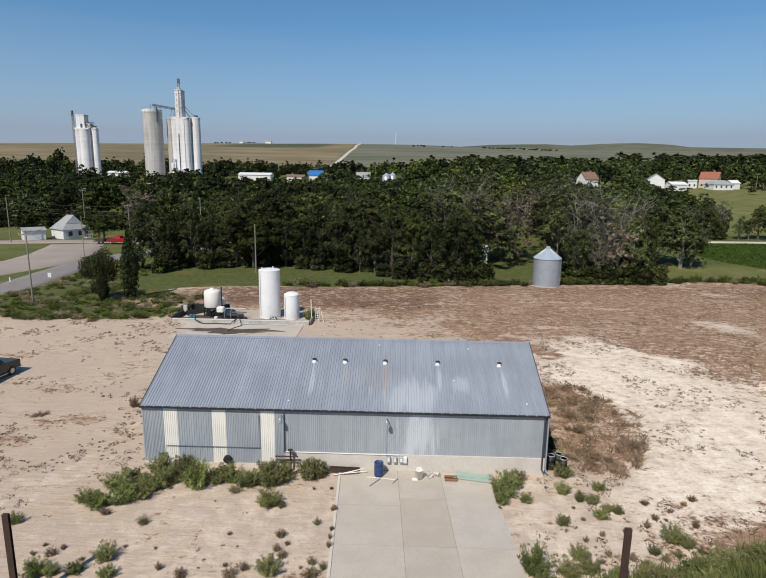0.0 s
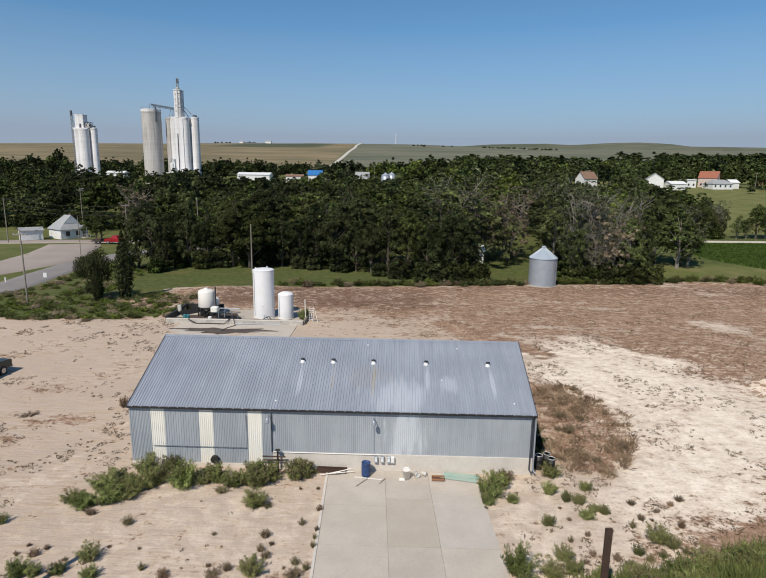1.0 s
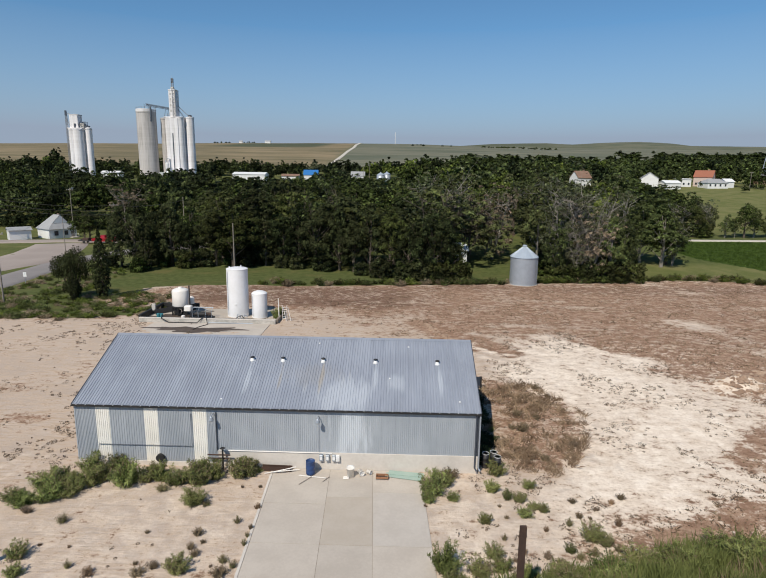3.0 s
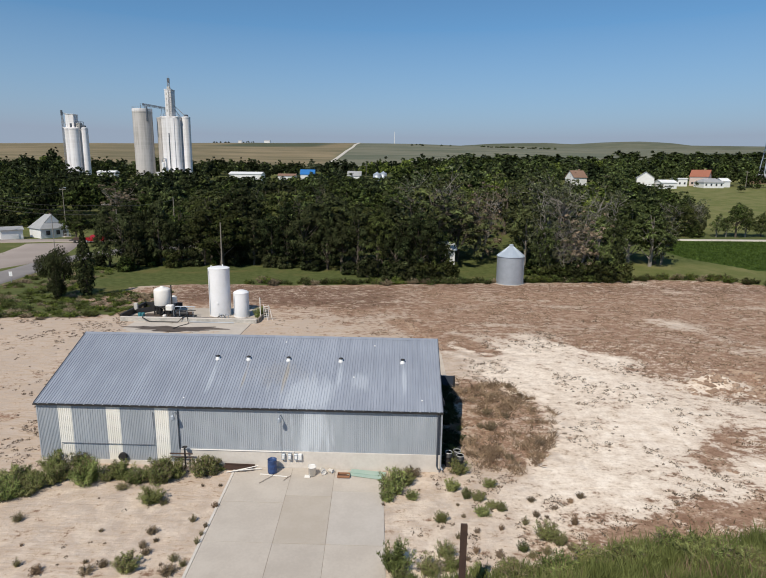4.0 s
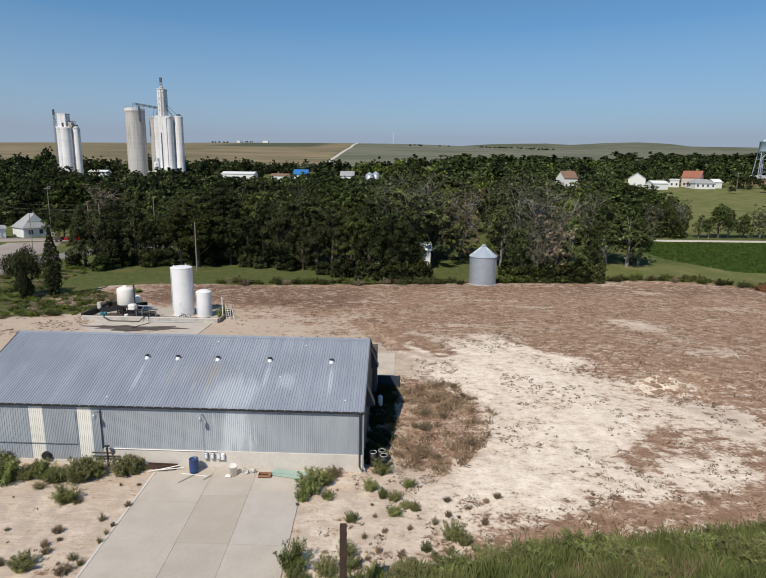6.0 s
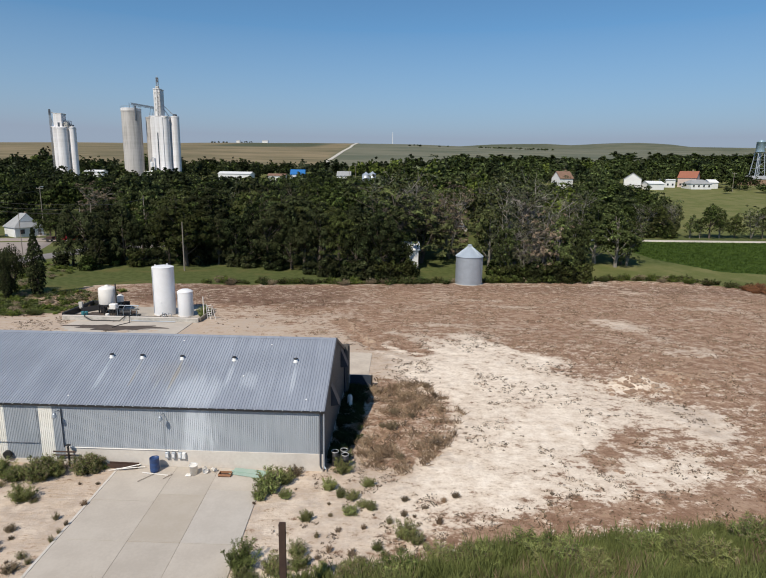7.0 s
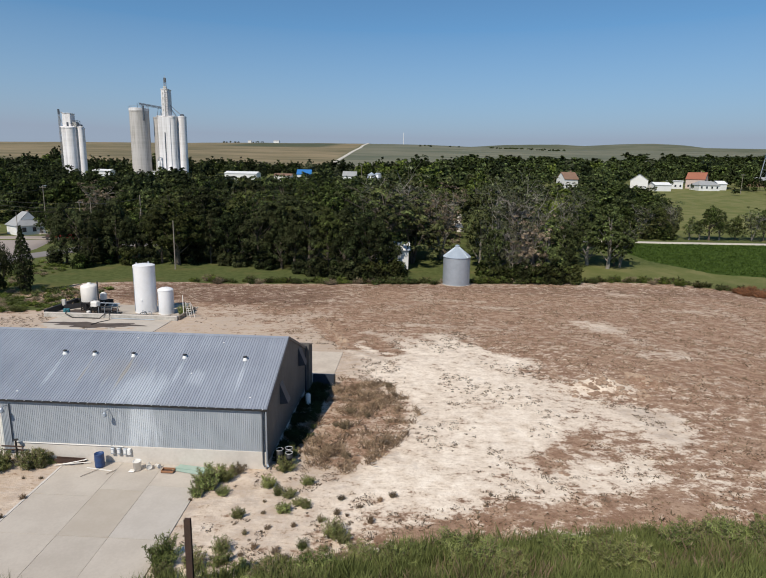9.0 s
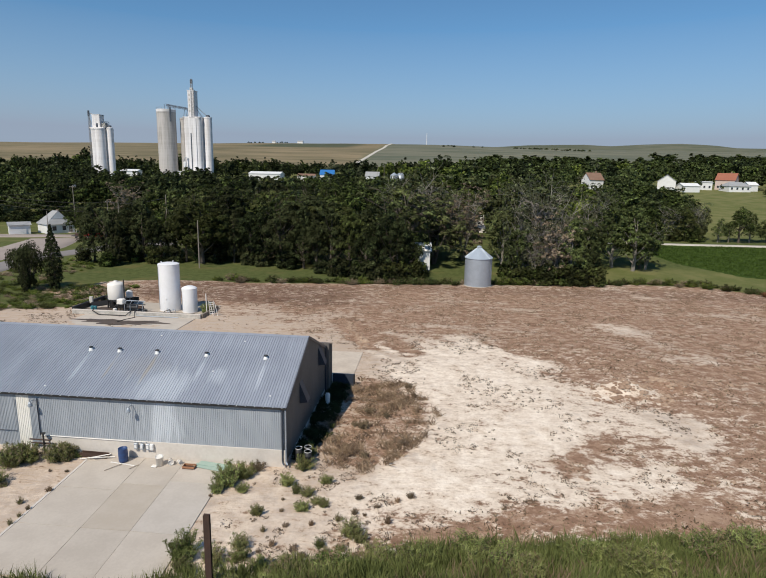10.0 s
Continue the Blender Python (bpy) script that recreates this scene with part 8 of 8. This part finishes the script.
    for x in (-1.85, 1.85):
        for s in (-1, 1):
            w = part("wheel", Shape().tube([(x, s * 0.72, 0.39), (x, s * 0.98, 0.39)], 0.39, 18), TYRE, t)
            part("rim", Shape().tube([(x, s * 0.95, 0.39), (x, s * 0.995, 0.39)], 0.24, 14), CHROME, w)
    t.matrix_basis = t.matrix_basis @ Matrix.Diagonal((1.06, 1.08, 1.15, 1))
    return t


pickup((-37.95, 48.5, gz(-37.9, 48.5)), 84, DARKPAINT, "dark green pickup truck parked on the sand")
pickup((-76.2, 151.6, gz(-76.2, 151.6) + 0.1), 176, REDPAINT, "red pickup truck at the street corner")
tr = thing("flat_trailer", "dark flat trailer behind the red pickup", "trailer", (-81.2, 151.2, gz(-81.2, 151.2) + 0.1), 176)
part("deck", Shape().box(-1.8, -0.95, 0.55, 1.6, 0.95, 0.75, 0.02), BLACK, tr)
part("cargo", Shape().box(-1.2, -0.7, 0.751, 0.6, 0.7, 1.4, 0.08), RUSTY, tr)
part("drawbar", Shape().tube([(1.6, 0, 0.6), (2.3, 0, 0.55)], 0.05, 6), BLACK, tr)
for s in (-1, 1):
    part("wheel", Shape().tube([(0, s * 0.8, 0.33), (0, s * 1.0, 0.33)], 0.33, 14), TYRE, tr)

# ---- clutter in front of the warehouse ----
SLAB = 0.08
drum = thing("plastic_drum", "open blue plastic drum standing on the concrete", "drum", (-0.92, 33.55, SLAB))
part("shell", Shape().lathe([(0.27, 0.0), (0.29, 0.04), (0.30, 0.3), (0.29, 0.32), (0.30, 0.34), (0.30, 0.62), (0.29, 0.64), (0.30, 0.66), (0.29, 0.9), (0.30, 0.93), (0.27, 0.93), (0.265, 0.86)], 22), BLUE, drum, "", True)
part("inner_base", Shape().lathe([(0.262, 0.70), (0.262, 0.71)], 22), BLACK, drum)


def bucket(x, y, r, h, material, label, turn=0):
    b = thing("bucket", label, "bucket", (x, y, SLAB + (r if turn else 0)))
    s = Shape().lathe([(r * 0.85, 0), (r, h), (r * 1.06, h), (r * 1.06, h - 0.04), (r * 0.9, h - 0.05)], 16)
    if turn:
        s.moved(pose(0, 0, 0, 90, 0, turn))
    part("shell", s, material, b, "", True)
    part("handle", (Shape().tube([(-r, 0, h * 0.9), (-r * 0.7, 0.05, h * 1.2), (r * 0.7, 0.05, h * 1.2), (r, 0, h * 0.9)], 0.012, 5)).moved(pose(0, 0, 0, 90 if turn else 0, 0, turn)), GALV, b)


bucket(1.70, 33.35, 0.26, 0.62, POLY, "white plastic bucket by the wall")
bucket(2.25, 33.75, 0.18, 0.40, POLY, "white bucket lying on its side", 30)
bucket(2.75, 33.8, 0.13, 0.3, POLY, "small white pail lying over", 60)
solid("rag", Shape().box(1.25, 33.0, SLAB, 1.62, 33.3, SLAB + 0.05, 0.02), POLY, "crumpled white cloth on the concrete", "cloth")
crate = thing("crate", "small rust-red open crate on the slab", "crate", (3.75, 33.3, SLAB))
part("base", Shape().box(-0.4, -0.22, 0, 0.4, 0.22, 0.03), RUSTY, crate)
for a, b, c, d in ((-0.4, -0.22, 0.4, -0.19), (-0.4, 0.19, 0.4, 0.22), (-0.4, -0.189, -0.37, 0.189), (0.37, -0.189, 0.4, 0.189)):
    part("side", Shape().box(a, b, 0.031, c, d, 0.16), ORANGE, crate)
GREENSHEET = plain("pale_green_sheet", (0.30, 0.42, 0.36), (0.40, 0.48, 0.42), 0.4)
for i, (x, y, a) in enumerate(((5.1, 33.45, -12), (5.3, 33.75, -8))):
    solid("wall_sheet", Shape().box(-1.15, -0.24, 0, 1.15, 0.24, 0.03).moved(pose(x, y, SLAB + 0.005 + 0.035 * i, 0, 0, a)), GREENSHEET, "pale green corrugated sheet lying flat", "panel")
solid("stick", Shape().tube([(-1.45, 32.2, SLAB + 0.02), (-0.75, 33.2, SLAB + 0.03)], 0.02, 5), WOOD, "thin stick lying on the concrete", "stick")
solid("stick", Shape().tube([(0.0, 32.6, SLAB + 0.02), (0.35, 33.2, SLAB + 0.02)], 0.018, 5), WOOD, "thin stick lying on the concrete", "stick")
solid("plank", Shape().box(-0.9, -0.035, 0, 0.9, 0.035, 0.04).moved(pose(-0.75, 33.15, SLAB, 0, 0, -8)), POLY, "short white board beside the drum", "board")
beam = thing("steel_beam", "rusty red steel channel lying by the wall", "beam", (-3.2, 33.95, 0.05), -2)
for a, b in ((-0.16, -0.14), (0.14, 0.16)):
    part("flange", Shape().box(-1.0, a, 0, 1.0, b, 0.28), RUSTY, beam)
part("web", Shape().box(-1.0, -0.139, 0, 1.0, 0.139, 0.03), RUSTY, beam)
for i in range(4):
    solid("plastic_pipe", Shape().tube([(-3.9 + 0.3 * i, 33.4, 0.1 + 0.05 * i), (-2.3 + 0.2 * i, 33.75 + 0.1 * (i % 2), 0.18 + 0.12 * (i % 3))], 0.03, 6), POLY, "loose white plastic pipe", "pipe", "loose pipes")
valve = thing("valve_stand", "rusty valve and pipe stand by the wall", "valve", (-6.75, 33.9, 0))
part("post", Shape().tube([(0, 0, -0.2), (0, 0, 1.5)], 0.06, 8), BLACK, valve)
part("pipe", Shape().tube([(-1.0, 0, 1.05), (0.5, 0, 1.05)], 0.05, 8), RUSTY, valve)
part("pipe", Shape().tube([(-1.0, 0.1, 0.75), (0.4, 0.1, 0.75)], 0.04, 8), RUSTY, valve)
part("wheel", Shape().lathe([(0.16, 1.5), (0.18, 1.52), (0.16, 1.54), (0.10, 1.52)], 12), BLACK, valve)
solid("tyre", Shape().tube([(-11.0, 34.0, 0.62), (-11.0, 34.2, 0.64)], 0.27, 18), TYRE, "black tyre leaning on the wall among weeds", "tyre")
solid("rock", Shape().lathe([(0.15, 0), (0.2, 0.12), (0.17, 0.27), (0.06, 0.36)], 7, (-13.7, 32.5, 0)), GRAVEL, "tan rough stone among the weeds", "stone")


def steel_barrel(x, y, label):
    b = thing("steel_barrel", label, "barrel", (x, y, gz(x, y)), group="barrels at the corner")
    b.scale = (0.84, 0.84, 1.15)
    part("shell", Shape().lathe([(0.28, 0), (0.29, 0.02), (0.28, 0.04), (0.28, 0.29), (0.295, 0.3), (0.28, 0.31), (0.28, 0.58), (0.295, 0.59), (0.28, 0.6), (0.28, 0.86)], 20), BLACK, b, "", True)
    part("rim", Shape().lathe([(0.275, 0.86), (0.295, 0.86), (0.295, 0.885), (0.275, 0.885), (0.27, 0.80)], 20), WHITE, b, "pale rim")


for x, y in ((10.62, 35.15), (11.2, 35.4), (11.35, 34.75)):
    steel_barrel(x, y, "dark open steel barrel with a pale rim")
gas = thing("gas_cylinder", "upright white cylinder in the building's shade", "cylinder", (10.75, 44.9, gz(10.75, 44.9)))
part("shell", Shape().lathe([(0.19, 0), (0.21, 0.05), (0.21, 0.95), (0.15, 1.05), (0.06, 1.08)], 18), POLY, gas, "", True)
part("valve", Shape().tube([(0, 0, 1.07), (0, 0, 1.15)], 0.04, 8), GALV, gas)

# ---- plant on the tank pad ----
P = 0.1
skid = thing("pump_skid", "dark pump skid with hoses and pipework", "pump", (-21.8, 73.0, P))
part("frame", Shape().box(-1.6, -0.6, 0, 1.6, 0.6, 0.12), BLACK, skid)
part("pump", Shape().tube([(-0.9, 0, 0.5), (0.5, 0, 0.5)], 0.32, 12), BLACK, skid)
part("motor", Shape().tube([(0.6, 0, 0.5), (1.3, 0, 0.5)], 0.25, 12), RUSTY, skid)
part("manifold", Shape().tube([(-1.5, -0.3, 1.0), (1.8, -0.3, 1.0)], 0.06, 8), BLACK, skid)
part("manifold", Shape().tube([(-1.2, 0.3, 1.35), (1.5, 0.3, 1.35)], 0.06, 8), GALV, skid)
for x in (-1.2, -0.4, 0.6, 1.4):
    part("riser", Shape().tube([(x, -0.3, 0.1), (x, -0.3, 1.0), (x, 0.3, 1.35)], 0.045, 6), GALV, skid)
solid("supply_pipe", Shape().tube([(-26.5, 71.3, 0.75), (-26.2, 70.35, 0.6), (-25.2, 70.2, 0.12), (-21.5, 70.2, 0.12), (-20.9, 70.5, 0.7), (-20.6, 71.8, 0.9)], 0.07, 8), BLACK, "black pipe looping over the curb", "pipe")
solid("hose", Shape().tube([(-20.8, 71.6, 0.8), (-20.3, 70.4, 0.65), (-19.9, 69.6, 0.1), (-20.6, 68.4, 0.09), (-20.9, 67.2, 0.09)], 0.05, 7), BLACK, "black hose trailing onto the slab", "hose")
solid("hose", Shape().tube([(-22.6, 71.6, 0.15), (-21.9, 71.2, 0.75), (-21.0, 71.3, 0.25), (-20.2, 71.8, 0.9), (-19.2, 71.4, 0.2), (-18.9, 72.2, 0.15)], 0.06, 7), BLACK, "black hose looped among the pumps", "hose")
solid("hose", Shape().tube([(-16.9, 71.6, 0.15), (-16.5, 71.2, 0.7), (-15.9, 71.4, 0.9), (-15.4, 71.2, 0.3), (-15.0, 71.7, 0.15)], 0.06, 7), BLACK, "black hose looped beside the tall tank", "hose")
solid("hose", Shape().tube([(-14.9, 64.2, 0.08), (-14.4, 64.7, 0.08), (-14.0, 64.1, 0.08), (-13.5, 64.6, 0.08), (-13.0, 64.2, 0.08), (-12.6, 64.5, 0.08)], 0.04, 6), GALV, "grey hose lying in loops on the slab", "hose")
solid("supply_pipe", Shape().tube([(-20.0, 70.3, 0.15), (-14.2, 70.25, 0.15)], 0.06, 8), GALV, "grey pipe along the curb", "pipe")
for i, (x, y) in enumerate(((-16.4, 72.2), (-15.9, 72.4), (-16.8, 72.5))):
    solid("valve_pipe", Shape().tube([(x, y, P), (x, y, 0.75), (x + 0.5, y - 0.4, 0.75), (x + 0.5, y - 0.4, P)], 0.05, 6), GALV, "bent grey valve pipe beside the tank", "pipe", "valve pipes")
tote = thing("chemical_tote", "white plastic tote on the tank pad", "tote", (-23.6, 73.0, P))
part("bottle", Shape().box(-0.48, -0.42, 0.95, 0.48, 0.42, 1.65, 0.12), POLY, tote)
for a, b in ((-0.42, -0.36), (0.42, -0.36), (-0.42, 0.36), (0.42, 0.36)):
    part("leg", Shape().box(a - 0.05, b - 0.05, 0, a + 0.05, b + 0.05, 0.90), BLACK, tote)
part("shelf", Shape().box(-0.5, -0.44, 0.901, 0.5, 0.44, 0.949), BLACK, tote)
bucket_at = thing("pail", "white plastic pail on the pad", "pail", (-23.9, 71.8, P))
part("shell", Shape().lathe([(0.22, 0), (0.26, 0.5), (0.2, 0.55)], 14), POLY, bucket_at)
for x in (-27.4, -26.95):
    d = thing("plastic_drum", "small teal plastic drum on the pad", "drum", (x, 72.2, P), group="teal drums")
    part("shell", Shape().lathe([(0.20, 0), (0.22, 0.1), (0.22, 0.6), (0.18, 0.68)], 16), TEAL, d, "", True)
solid("black_panel", Shape().box(-1.5, -0.06, 0, 1.5, 0.06, 0.75).moved(pose(-27.6, 75.2, P, -28, 0, 52)), BLACK, "black steel panel leaning inside the pad wall", "panel")
for x in (-29.0,):
    c = thing("control_cabinet", "pale grey control cabinet on a post", "cabinet", (x, 74.6, P))
    part("case", Shape().box(-0.25, -0.15, 0.5, 0.25, 0.15, 1.4, 0.03), GREYBOX, c)
    part("post", Shape().box(-0.06, -0.06, 0, 0.06, 0.06, 0.499), BLACK, c)
solid("mast_pipe", Shape().tube([(-23.85, 74.3, P), (-23.85, 74.3, 4.2)], 0.09, 8), BLACK, "black upright pipe beside the cone tank", "pipe")
ladder = thing("ladder", "white wooden steps leaning at the pad's end", "ladder", (-10.4, 72.2, 0.0), 10)
for s in (-0.3, 0.3):
    part("rail", Shape().tube([(s, 0.5, 0), (s, -0.1, 2.2)], 0.045, 6), POLY, ladder)
    part("brace", Shape().tube([(s + 0.5, 0.1, 0), (s + 0.1, 0.2, 1.9)], 0.04, 6), POLY, ladder)
for i in range(6):
    z = 0.3 + 0.33 * i
    part("rung", Shape().tube([(-0.3, 0.5 - 0.6 * z / 2.2, z), (0.3, 0.5 - 0.6 * z / 2.2, z)], 0.03, 6), POLY, ladder)
solid("standpipe", Shape().tube([(-11.3, 72.8, 0.2), (-11.35, 72.8, 3.0)], 0.06, 6), POLY, "white upright pipe at the pad's end", "pipe")
weed(WEEDS, -11.7, 73.6, 1.7, 0.9, "tall green weed at the end of the pad")
weed(WEEDS, -11.5, 74.4, 1.4, 1.0, "tall green weed at the end of the pad")

for src in SHADED + [w for w in FARWEEDS if w.name not in WEED_USED]:
    for c in list(src.children):
        bpy.data.objects.remove(c)
    bpy.data.objects.remove(src)
